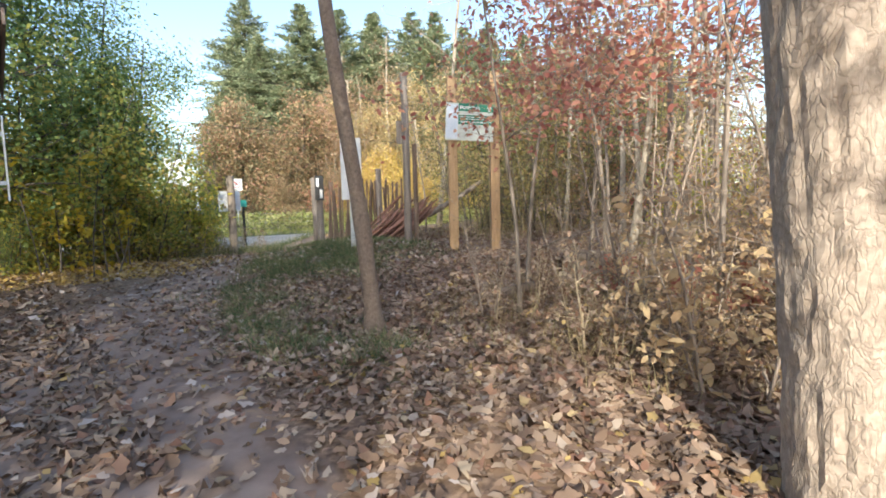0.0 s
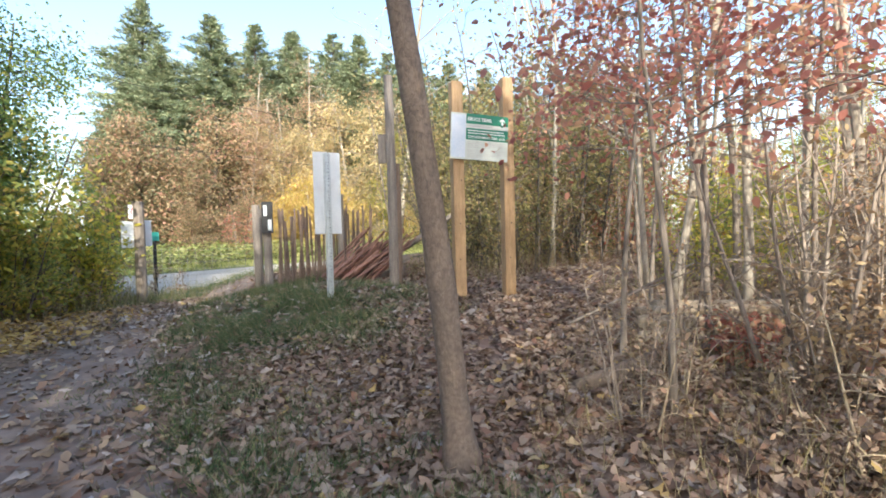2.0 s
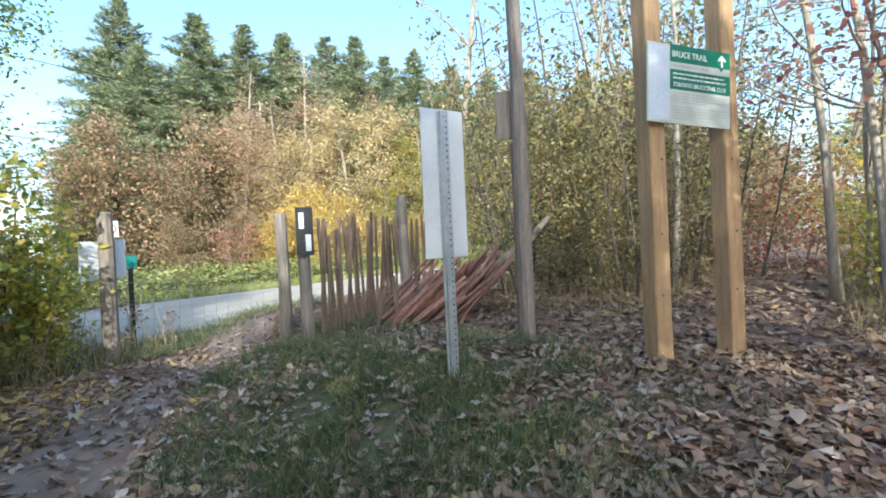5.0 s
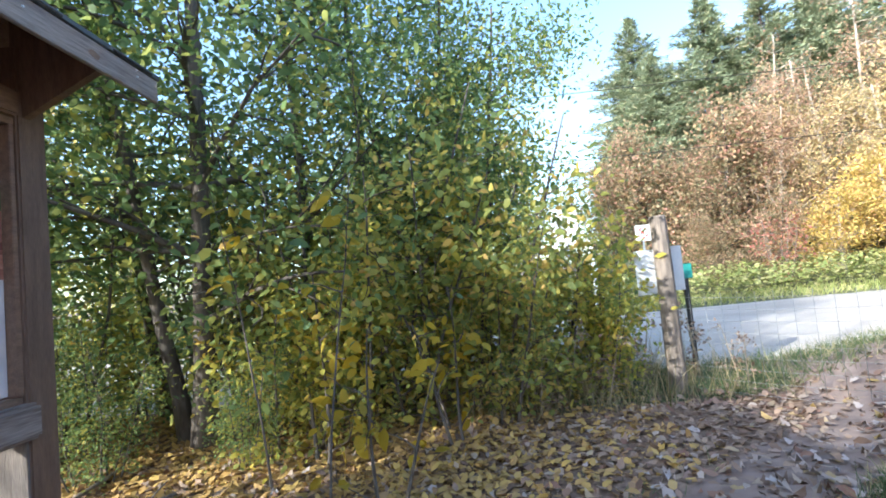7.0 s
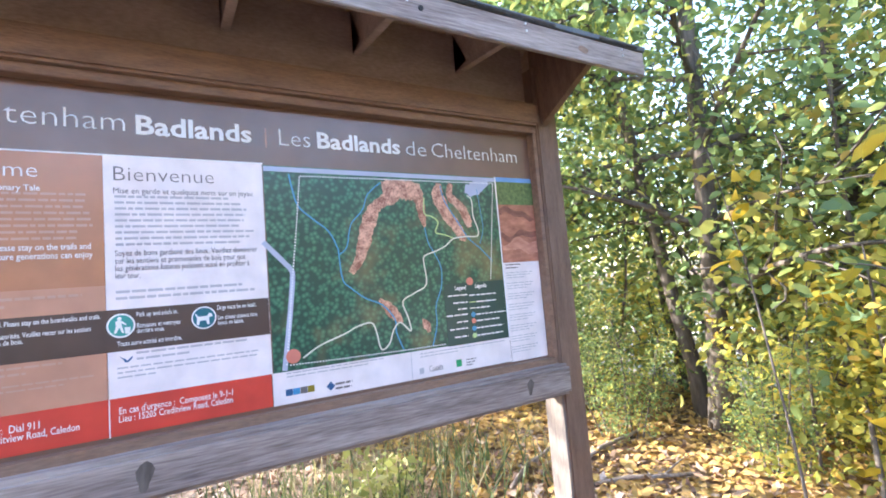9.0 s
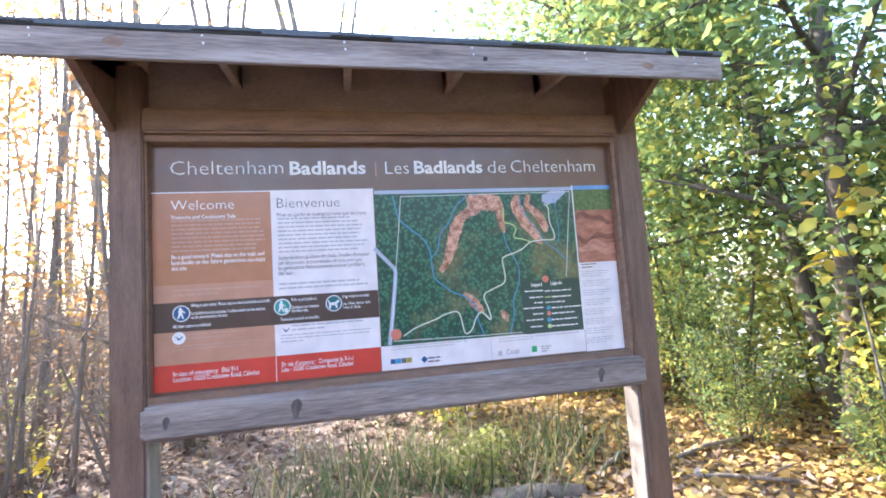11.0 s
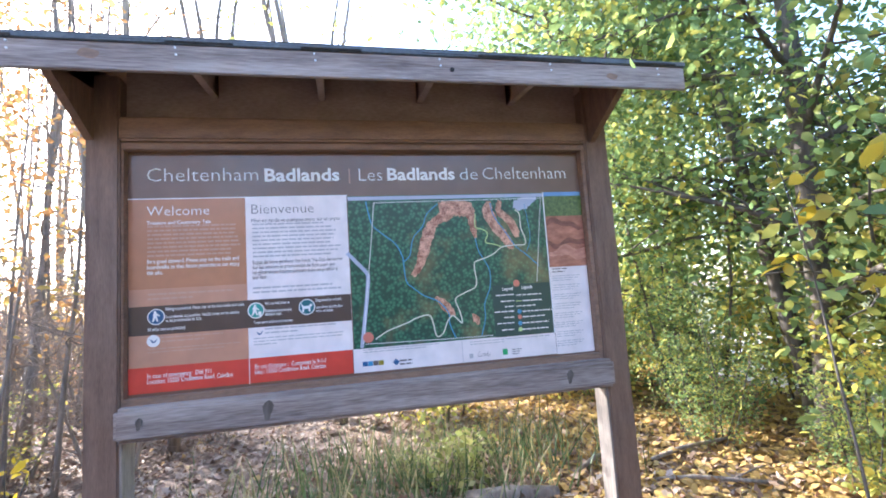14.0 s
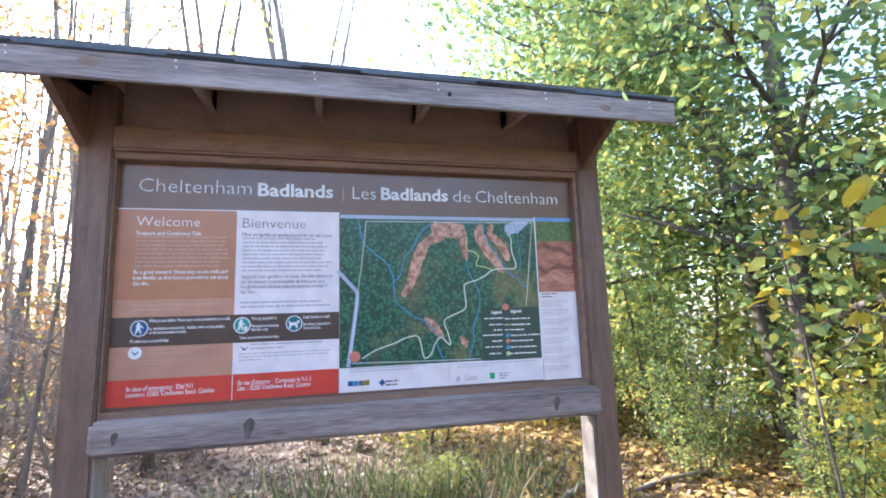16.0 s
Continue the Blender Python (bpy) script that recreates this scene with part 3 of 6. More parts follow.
# roof: two sloped decks, fascia boards, rafters, gable braces and shingles
EAVE_X, RIDGE_X, EAVE_Z, RIDGE_Z = 0.275, -0.235, 2.828, 3.12
slope = math.atan2(RIDGE_Z - EAVE_Z, EAVE_X - RIDGE_X)
run = math.hypot(RIDGE_Z - EAVE_Z, EAVE_X - RIDGE_X)
for s in (1, -1):
    m = Matrix.Translation((RIDGE_X, 0, RIDGE_Z)) @ Matrix.Rotation(math.pi if s < 0 else 0, 4, "Z") @ Matrix.Rotation(slope, 4, "Y")
    y0, y1 = (5.70, 9.31) if s > 0 else (-9.31, -5.70)
    part("roof_deck", moved(box(0.0, run, y0, y1, -0.018, 0.0, 0.002), m), M["soffit"], kiosk)
    for i in range(6):
        y = y0 + 0.30 + i * (y1 - y0 - 0.6) / 5
        rb = box(0.05, run - 0.02, y - 0.02, y + 0.02, -0.11, -0.0185, 0.003)
        for v in rb.verts:
            if v.co.z < -0.06:
                v.co.z -= 0.26 * (1 - v.co.x / run)
        part("rafter", moved(rb, m), M["soffit"], kiosk)
    for r in range(4):
        n = 12
        for i in range(n):
            w = (y1 - y0 + 0.04) / n
            ya = y0 - 0.02 + (i + (r % 2) * 0.5 - 0.25) * w
            ya, yb = max(ya, y0 - 0.02), min(ya + w - 0.006, y1 + 0.02)
            dx = random.uniform(-0.006, 0.012)
            part("shingle", moved(box(run - 0.14 * (r + 1) + 0.0, run - 0.14 * r + 0.028 + dx, ya, yb, 0.001 + 0.004 * r, 0.010 + 0.004 * r + random.uniform(0, 0.004), 0.0), m), M["shingle"], kiosk)
    part("fascia_board", moved(box(run * 0 + EAVE_X, EAVE_X + 0.024, 5.70, 9.31, 2.672, 2.806, 0.004), Matrix.Identity(4) if s > 0 else Matrix.Translation((2 * RIDGE_X, 0, 0)) @ Matrix.Scale(-1, 4, (1, 0, 0))), M["timber_grey"], kiosk, "weathered grey fascia board with nail heads")
for y in (6.0, 8.93):
    b = bmesh.new()
    a = [b.verts.new(v) for v in ((-0.20, y - 0.02, 2.50), (-0.14, y - 0.02, 2.50), (0.25, y - 0.02, 2.70), (0.25, y - 0.02, 2.775), (-0.20, y - 0.02, 3.03))]
    f = b.faces.new(a)
    e = bmesh.ops.extrude_face_region(b, geom=[f])["geom"]
    bmesh.ops.translate(b, vec=(0, 0.04, 0), verts=[v for v in e if isinstance(v, bmesh.types.BMVert)])
    part("gable_bracket", b, M["timber_v"], kiosk)
for y in (5.882, 6.558, 7.188, 7.826, 8.453, 9.13):
    for z in (2.792, 2.757):
        b = bmesh.new()
        bmesh.ops.create_cone(b, cap_ends=True, segments=8, radius1=0.0065, radius2=0.005, depth=0.008)
        part("nail", moved(b, pose(0.300, y + (0.004 if z < 2.77 else 0), z, 0, 90, 0)), M["sign_back"], kiosk)
for y, z, w in ((6.20, 2.748, 0.030), (8.83, 2.735, 0.024)):
    sh = Shape()
    ring = [(0.2996, y + 1.5 * w * math.cos(a), z + 0.8 * w * math.sin(a) + 0.1 * w * math.cos(3 * a)) for a in np.linspace(0, 2 * math.pi, 18, endpoint=False)]
    sh.add(ring, [tuple(range(18))])
    link("knot", sh.mesh("knot", False), M["timber"], kiosk, "oval brown knot in the fascia")
part("drip_edge", box(EAVE_X - 0.01, EAVE_X + 0.032, 5.69, 9.32, 2.807, 2.838, 0.004), M["drip"], kiosk, "dark grey metal drip edge")
b = bmesh.new()
bmesh.ops.create_cone(b, cap_ends=True, segments=12, radius1=0.012, radius2=0.012, depth=0.006)
part("knot_hole", moved(b, pose(0.300, 7.891, 2.737, 0, 90, 0)), M["hole"], kiosk)

# the printed panel: a board with colour fields, map and lettering
panel = part("info_panel", box(-0.262, -0.222, 6.152, 8.858, 1.128, 2.458, 0.0), M["p_brown"], kiosk, "printed map and welcome panel with brown title band")
PX = -0.222


def field(name, y0, y1, z0, z1, mat, lift=0.0012, label=""):
    return part(name, box(PX - 0.0005, PX + lift, y0, y1, z0, z1, 0.0), mat, panel, label)


field("welcome_field", 6.157, 6.754, 1.694, 2.191, M["p_orange"], 0.0012, label="tan welcome text field")
field("tint_field", 6.159, 6.755, 1.601, 1.694, M["p_orange2"], 0.0012)
field("welcome_field", 6.159, 6.755, 1.279, 1.450, M["p_orange2"], 0.0012)
field("french_field", 6.753, 7.322, 1.279, 2.187, M["p_white"], 0.0012, label="white French text field")
field("rules_band", 6.159, 7.321, 1.448, 1.602, M["p_dark"], 0.0024, label="dark brown rules band")
field("emergency_field", 6.157, 7.317, 1.146, 1.280, M["p_red"], 0.002, label="red emergency strip")
field("divider", 6.754, 6.758, 1.143, 1.278, M["p_white"], 0.0026)
field("top_line", 6.153, 7.326, 2.186, 2.192, M["p_text"], 0.0026)
field("trail_map", 7.327, 8.582, 1.280, 2.183, M["p_forest"], 0.0012, label="dark green printed trail map")
field("road_strip", 7.328, 8.583, 2.157, 2.179, M["p_road"], 0.002)
field("credits_strip", 7.321, 8.585, 1.144, 1.280, M["p_white"], 0.0012)
field("photo_sky", 8.588, 8.849, 2.156, 2.186, M["p_sky"], 0.0012)
field("photo_forest", 8.587, 8.851, 2.022, 2.160, M["p_wood"], 0.0016)
field("photo_hillside", 8.590, 8.850, 1.692, 2.026, M["p_rock2"], 0.002, label="photograph of red badlands hills")
field("caption_field", 8.588, 8.849, 1.139, 1.692, M["p_white"], 0.0012)
field("legend_box", 8.188, 8.581, 1.277, 1.598, M["p_legend"], 0.0022)
field("title_bar", 7.342, 7.349, 2.264, 2.351, M["p_orange2"], 0.003)

def lettering(body, y, z, size, mat, bold=0.0, wide=1.0, lift=0.0032, parent=None, m=None, align="LEFT"):
    """Words in the built-in font, standing on the panel with the baseline at z."""
    cu = bpy.data.curves.new("words", "FONT")
    cu.body, cu.size, cu.extrude, cu.offset, cu.resolution_u, cu.align_x = body, size, 0.0004, bold, 2, align
    tmp = bpy.data.objects.new("words", cu)
    me = bpy.data.meshes.new_from_object(tmp)
    bpy.data.objects.remove(tmp)
    bpy.data.curves.remove(cu)
    m = m or Matrix(((0, 0, 1, PX + lift), (wide, 0, 0, y), (0, 1, 0, z), (0, 0, 0, 1)))
    me.transform(m)
    me.name = "lettering"
    return link("lettering", me, mat, parent or panel)


def words_width(body, size, target, y, z, mat, bold=0.0, lift=0.0032):
    """Lettering stretched to a known width."""
    ob = lettering(body, 0, z, size, mat, bold, 1.0, lift)
    ys = [v.co.y for v in ob.data.vertices]
    k = target / (max(ys) - min(ys))
    lo = min(ys)
    for v in ob.data.vertices:
        v.co.y = y + (v.co.y - lo) * k
    return ob



def bars(name, y0, z_top, step, widths, h, mat):
    """Writing too small to read, line by line, broken into word-long dashes."""
    rng = np.random.default_rng(int(y0 * 1000 + z_top * 100))
    sh = Shape()
    for i, w in enumerate(widths):
        y, z = y0, z_top - i * step
        while y < y0 + w:
            k = min(rng.uniform(0.015, 0.05), y0 + w - y)
            x = PX + 0.0028
            sh.add([(x, y, z - h), (x, y + k, z - h), (x, y + k, z), (x, y, z)], [(0, 1, 2, 3)])
            y += k + 0.006
    link(name, sh.mesh(name, False), mat, panel)


def disc(name, y, z, r, mat, lift=0.0038):
    b = bmesh.new()
    bmesh.ops.create_cone(b, cap_ends=True, segments=24, radius1=r, radius2=r, depth=0.002)
    return part(name, moved(b, pose(PX + lift, y, z, 0, 90, 0)), mat, panel)


def lozenge(y, z):
    b = bmesh.new()
    bmesh.ops.create_cone(b, cap_ends=True, segments=4, radius1=0.020, radius2=0.020, depth=0.002)
    return part("partner_logo", moved(b, pose(PX + 0.003, y, z, 0, 90, 0)), M["p_blue"], panel)


def spline(pts, steps=6):
    """A smooth line through the given bends."""
    q = [Vector(p) for p in pts]
    fine = []
    for i in range(len(q) - 1):
        a, b, c, d = q[max(i - 1, 0)], q[i], q[i + 1], q[min(i + 2, len(q) - 1)]
        for k in range(steps):
            t = k / steps
            fine.append(0.5 * ((2 * b) + (c - a) * t + (2 * a - 5 * b + 4 * c - d) * t * t + (3 * b - a - 3 * c + d) * t ** 3))
    fine.append(q[-1])
    return fine


def ribbon(name, pts, w, mat, lift=0.0020):
    """A drawn line on the map, smoothed through its bends."""
    fine = spline(pts, 4)
    sh = Shape()
    v = []
    for i, p in enumerate(fine):
        d = (fine[min(i + 1, len(fine) - 1)] - fine[max(i - 1, 0)]).normalized()
        nrm = Vector((-d.y, d.x)) * w / 2
        v += [(PX + lift, *(p + nrm)), (PX + lift, *(p - nrm))]
    sh.add(v, [(2 * i, 2 * i + 1, 2 * i + 3, 2 * i + 2) for i in range(len(fine) - 1)])
    link(name, sh.mesh(name, False), mat, panel)


def dotted(pts, w=0.0065, gap=0.0125):
    """The map's dotted boundary."""
    sh = Shape()
    for a, b in zip(pts, pts[1:]):
        a, b = Vector(a), Vector(b)
        n = max(1, int((b - a).length / gap))
        for i in range(n):
            y, z = a.lerp(b, (i + 0.5) / n)
            x = PX + 0.0030
            sh.add([(x, y - w / 2, z - w / 2), (x, y + w / 2, z - w / 2), (x, y + w / 2, z + w / 2), (x, y - w / 2, z + w / 2)], [(0, 1, 2, 3)])
    link("map_boundary", sh.mesh("map_boundary", False), M["p_text"], panel)


def patch(name, pts, mat):
    """A filled, ragged area on the map, given by its spine and half widths."""
    rng = np.random.default_rng(int(pts[0][0] * 999))
    lift = 0.0014 + 0.0003 * (pts[0][0] - 7)
    mid = spline(pts, 5)
    left, right = [], []
    for i, p in enumerate(mid):
        a, b = mid[max(i - 1, 0)], mid[min(i + 1, len(mid) - 1)]
        d = Vector((b[0] - a[0], b[1] - a[1])).normalized()
        wl, wr = p[2] * rng.uniform(0.78, 1.12), p[2] * rng.uniform(0.78, 1.12)
        left.append((p[0] - d.y * wl, p[1] + d.x * wl))
        right.append((p[0] + d.y * wr, p[1] - d.x * wr))
    n = len(mid)
    sh = Shape()
    sh.add([(PX + lift, *p) for p in left + right], [(i, i + 1, n + i + 1, n + i) for i in range(n - 1)])
    link(name, sh.mesh(name, False), mat, panel)


def shape_on_panel(name, y, z, k, outline, mat, lift=0.0056):
    """A small flat silhouette, given by its outline in units of k."""
    sh = Shape()
    sh.add([(PX + lift, y + k * u, z + k * v) for u, v in outline], [tuple(range(len(outline)))])
    link(name, sh.mesh(name, False), mat, panel)


DOG = [(-0.75, -0.7), (-0.5, -0.7), (-0.42, -0.25), (0.2, -0.25), (0.28, -0.7), (0.52, -0.7), (0.5, 0.05), (0.85, 0.2), (0.8, 0.45), (0.5, 0.55), (0.35, 0.25), (-0.55, 0.2), (-0.8, 0.6), (-0.9, 0.5), (-0.7, 0.05)]
WALKER = [(-0.5, -0.75), (-0.3, -0.75), (0.0, -0.2), (0.2, -0.75), (0.4, -0.75), (0.2, 0.0), (0.18, 0.25), (0.55, 0.0), (0.62, 0.12), (0.2, 0.5), (-0.1, 0.55), (-0.35, 0.45), (-0.3, -0.05)]
BIRD = [(-0.8, 0.45), (-0.1, 0.05), (0.1, -0.2), (0.7, 0.4), (0.75, 0.15), (0.2, -0.45), (-0.2, -0.4), (-0.3, -0.1)]
for y, z, outline in ((6.290, 1.543, WALKER), (6.793, 1.542, WALKER), (7.073, 1.541, DOG)):
    shape_on_panel("symbol", y, z, 0.036, outline, M["p_text"])
for y in (6.285, 6.79):
    disc("symbol", y + 0.003, 1.568, 0.007, M["p_text"], 0.0056)
shape_on_panel("symbol", 6.818, 1.523, 0.012, [(-0.6, -1), (0.6, -1), (0.8, 1), (-0.8, 1)], M["p_text"], 0.0058)
for y in (6.278, 6.812):
    shape_on_panel("crest", y, 1.417, 0.026, BIRD, M["p_blue"])


words_width("Cheltenham", 0.112, 0.579, 6.249, 2.286, M["p_text"], -0.0016)
words_width("Badlands", 0.108, 0.424, 6.863, 2.281, M["p_text"], 0.0026)
words_width("Les", 0.112, 0.139, 7.402, 2.277, M["p_text"], -0.0016)
words_width("Badlands", 0.108, 0.425, 7.573, 2.279, M["p_text"], 0.0026)
words_width("de", 0.112, 0.118, 8.031, 2.276, M["p_text"], -0.0016)
words_width("Cheltenham", 0.114, 0.574, 8.182, 2.277, M["p_text"], -0.0016)
words_width("Welcome", 0.078, 0.316, 6.248, 2.094, M["p_text"], -0.0008)
words_width("Treasure and Cautionary Tale", 0.03, 0.324, 6.247, 2.045, M["p_text"], 0.0003)
words_width("Be a good steward. Please stay on the trails and", 0.032, 0.464, 6.249, 1.832, M["p_text"], 0.0003)
words_width("boardwalks so that future generations can enjoy", 0.032, 0.470, 6.248, 1.801, M["p_text"], 0.0003)
words_width("this site.", 0.032, 0.078, 6.247, 1.771, M["p_text"], 0.0003)
words_width("Bienvenue", 0.082, 0.343, 6.787, 2.091, M["p_grey"], -0.0012)
words_width("Mise en garde et quelques mots sur un joyau", 0.032, 0.493, 6.785, 2.042, M["p_grey"], 0.0)
words_width("Soyez de bons gardiens des lieux. Veuillez demeurer", 0.032, 0.500, 6.785, 1.802, M["p_grey"], -0.0001)
words_width("sur les sentiers et promenades de bois pour que", 0.032, 0.453, 6.785, 1.773, M["p_grey"], -0.0001)
words_width("les générations futures puissent aussi en profiter à", 0.032, 0.468, 6.785, 1.745, M["p_grey"], -0.0001)
words_width("leur tour.", 0.032, 0.078, 6.785, 1.717, M["p_grey"], -0.0001)
words_width("In case of emergency:  Dial 911", 0.036, 0.312, 6.249, 1.222, M["p_text"], 0.0002)
words_width("Location: 15205 Creditview Road, Caledon", 0.035, 0.421, 6.248, 1.193, M["p_text"], 0.0002)
words_width("En cas d'urgence :  Composez le 9-1-1", 0.035, 0.380, 6.785, 1.222, M["p_text"], 0.0002)
words_width("Lieu : 15205 Creditview Road, Caledon", 0.035, 0.380, 6.784, 1.193, M["p_text"], 0.0002)
words_width("Hiking is permitted. Please stay on the boardwalks and trails.", 0.025, 0.399, 6.338, 1.574, M["p_text"], 0.0002)
words_width("La randonnée est autorisée. Veuillez rester sur les sentiers", 0.025, 0.368, 6.340, 1.533, M["p_text"], 0.0002)
words_width("et les promenades de bois.", 0.025, 0.181, 6.339, 1.512, M["p_text"], 0.0002)
words_width("All other uses are prohibited.", 0.025, 0.186, 6.250, 1.469, M["p_text"], 0.0002)
words_width("Pick up and pitch in.", 0.025, 0.135, 6.847, 1.570, M["p_text"], 0.0002)
words_width("Ramassez et nettoyez", 0.025, 0.143, 6.847, 1.529, M["p_text"], 0.0002)
words_width("derrière vous.", 0.025, 0.090, 6.846, 1.509, M["p_text"], 0.0002)
words_width("Toute autre activité est interdite.", 0.025, 0.208, 6.785, 1.467, M["p_text"], 0.0002)
words_width("Dogs must be on leash.", 0.025, 0.149, 7.122, 1.570, M["p_text"], 0.0002)
words_width("Les chiens doivent être", 0.025, 0.149, 7.123, 1.530, M["p_text"], 0.0002)
words_width("tenus en laisse.", 0.025, 0.097, 7.122, 1.509, M["p_text"], 0.0002)
words_width("Legend", 0.03, 0.070, 8.254, 1.563, M["p_text"], 0.0005)
words_width("Légende", 0.03, 0.073, 8.383, 1.566, M["p_text"], 0.0005)
words_width("Canada", 0.045, 0.079, 8.066, 1.169, M["p_grey"], -0.0006)
bars("small_print", 6.250, 2.039, 0.0230, (0.451, 0.448, 0.442, 0.461, 0.464, 0.470, 0.424, 0.421,), 0.009, M["p_fade2"])
bars("small_print", 6.788, 2.034, 0.0230, (0.394, 0.440, 0.463, 0.457, 0.450, 0.430, 0.490, 0.470, 0.437,), 0.009, M["p_fade"])
bars("small_print", 6.251, 1.670, 0.0250, (0.432, 0.226,), 0.01, M["p_fade2"])
bars("small_print", 6.784, 1.672, 0.0240, (0.436, 0.488,), 0.01, M["p_fade"])
bars("small_print", 6.315, 1.436, 0.0210, (0.309, 0.211,), 0.008, M["p_fade2"])
bars("small_print", 6.248, 1.377, 0.0170, (0.464, 0.380,), 0.006, M["p_fade2"])
bars("small_print", 6.843, 1.440, 0.0220, (0.385, 0.174,), 0.008, M["p_fade"])
bars("small_print", 6.783, 1.390, 0.0170, (0.487, 0.481, 0.120,), 0.006, M["p_fade"])
bars("small_print", 7.378, 1.274, 0.0140, (0.449, 0.369,), 0.005, M["p_fade"])
bars("small_print", 8.020, 1.266, 0.0150, (0.525, 0.220,), 0.005, M["p_fade"])
bars("small_print", 8.601, 1.683, 0.0180, (0.105, 0.086,), 0.007, M["p_grey"])
bars("small_print", 8.599, 1.636, 0.0140, (0.193, 0.177, 0.138,), 0.0045, M["p_fade"])
bars("small_print", 8.598, 1.577, 0.0150, (0.192, 0.176, 0.137,), 0.0045, M["p_fade"])
bars("small_print", 8.598, 1.517, 0.0140, (0.190, 0.175, 0.136,), 0.0045, M["p_fade"])
bars("small_print", 8.597, 1.458, 0.0150, (0.190, 0.174, 0.135,), 0.0045, M["p_fade"])
bars("small_print", 8.596, 1.398, 0.0140, (0.189, 0.173, 0.134,), 0.0045, M["p_fade"])
bars("small_print", 8.596, 1.339, 0.0140, (0.187, 0.172, 0.133,), 0.0045, M["p_fade"])
bars("small_print", 8.595, 1.280, 0.0140, (0.186, 0.171, 0.132,), 0.0045, M["p_fade"])
bars("small_print", 8.594, 1.222, 0.0140, (0.186, 0.170, 0.131,), 0.0045, M["p_fade"])
disc("round_symbol", 6.292, 1.543, 0.0430, M["p_text"], 0.003)
disc("round_symbol", 6.798, 1.542, 0.0450, M["p_text"], 0.003)
disc("round_symbol", 7.073, 1.543, 0.0450, M["p_text"], 0.003)
disc("round_symbol", 6.292, 1.543, 0.0380, M["p_blue"], 0.0038)
disc("round_symbol", 6.798, 1.542, 0.0390, M["p_teal"], 0.0038)
disc("round_symbol", 7.073, 1.543, 0.0400, M["p_teal2"], 0.0038)
disc("round_symbol", 6.278, 1.416, 0.0320, M["p_text"], 0.003)
disc("here_mark", 7.411, 1.341, 0.0310, M["p_salmon"], 0.0038)
disc("legend_mark", 8.350, 1.604, 0.0210, M["p_salmon"], 0.0038)
bars("small_print", 8.207, 1.538, 0.03, (0.122,), 0.007, M["p_text"])
bars("small_print", 8.386, 1.532, 0.03, (0.128,), 0.007, M["p_text"])
field("legend_symbol", 8.340, 8.376, 1.526, 1.532, M["p_text"], 0.0032)
bars("small_print", 8.237, 1.499, 0.03, (0.089,), 0.007, M["p_text"])
bars("small_print", 8.383, 1.495, 0.03, (0.132,), 0.007, M["p_text"])
field("legend_symbol", 8.339, 8.375, 1.489, 1.495, M["p_trail2"], 0.0032)
bars("small_print", 8.264, 1.465, 0.03, (0.060,), 0.007, M["p_text"])
bars("small_print", 8.380, 1.463, 0.03, (0.086,), 0.007, M["p_text"])
field("legend_symbol", 8.339, 8.375, 1.457, 1.463, M["p_trail"], 0.0032)
bars("small_print", 8.192, 1.435, 0.03, (0.129,), 0.007, M["p_text"])
bars("small_print", 8.377, 1.428, 0.03, (0.200,), 0.007, M["p_text"])
disc("legend_symbol", 8.356, 1.426, 0.0135, M["p_stream"], 0.0038)
bars("small_print", 8.252, 1.398, 0.03, (0.066,), 0.007, M["p_text"])
bars("small_print", 8.374, 1.394, 0.03, (0.151,), 0.007, M["p_text"])
disc("legend_symbol", 8.356, 1.392, 0.0135, M["p_salmon"], 0.0038)
bars("small_print", 8.205, 1.363, 0.03, (0.110,), 0.007, M["p_text"])
bars("small_print", 8.371, 1.356, 0.03, (0.177,), 0.007, M["p_text"])
disc("legend_symbol", 8.355, 1.353, 0.0135, M["p_stream"], 0.0038)
bars("small_print", 8.231, 1.322, 0.03, (0.081,), 0.007, M["p_text"])
bars("small_print", 8.368, 1.317, 0.03, (0.173,), 0.007, M["p_text"])
disc("legend_symbol", 8.354, 1.315, 0.0135, M["p_trail2"], 0.0038)
field("partner_logo", 7.371, 7.400, 1.178, 1.205, M["p_blue"], 0.003)
field("partner_logo", 7.402, 7.431, 1.178, 1.205, M["p_stream"], 0.003)
field("partner_logo", 7.433, 7.462, 1.178, 1.205, M["p_grey"], 0.003)
field("partner_logo", 7.464, 7.493, 1.178, 1.205, M["leaf_yellow"], 0.003)
field("partner_logo", 8.226, 8.258, 1.168, 1.204, M["p_trail3"], 0.003)
lozenge(7.566, 1.187)
field("partner_logo", 8.012, 8.036, 1.166, 1.194, M["p_fade"], 0.003)
bars("small_print", 7.587, 1.197, 0.0200, (0.078, 0.074,), 0.009, M["p_grey"])
bars("small_print", 8.287, 1.199, 0.0140, (0.063, 0.052, 0.045,), 0.005, M["p_grey"])
field("divider", 7.970, 7.972, 1.144, 1.280, M["p_fade"], 0.003)
patch("badlands_area", [(7.884, 2.087, 0.054), (7.938, 2.092, 0.054), (8.0, 2.094, 0.054), (8.054, 2.092, 0.052), (8.099, 2.098, 0.033)], M["p_rock"])
patch("badlands_area", [(7.951, 2.067, 0.043), (7.876, 2.027, 0.029), (7.827, 1.986, 0.032), (7.794, 1.914, 0.039), (7.771, 1.828, 0.032), (7.738, 1.743, 0.027), (7.696, 1.686, 0.014)], M["p_rock"])
patch("badlands_area", [(8.076, 2.092, 0.033), (8.086, 2.027, 0.029), (8.096, 1.955, 0.021), (8.106, 1.901, 0.006)], M["p_rock"])
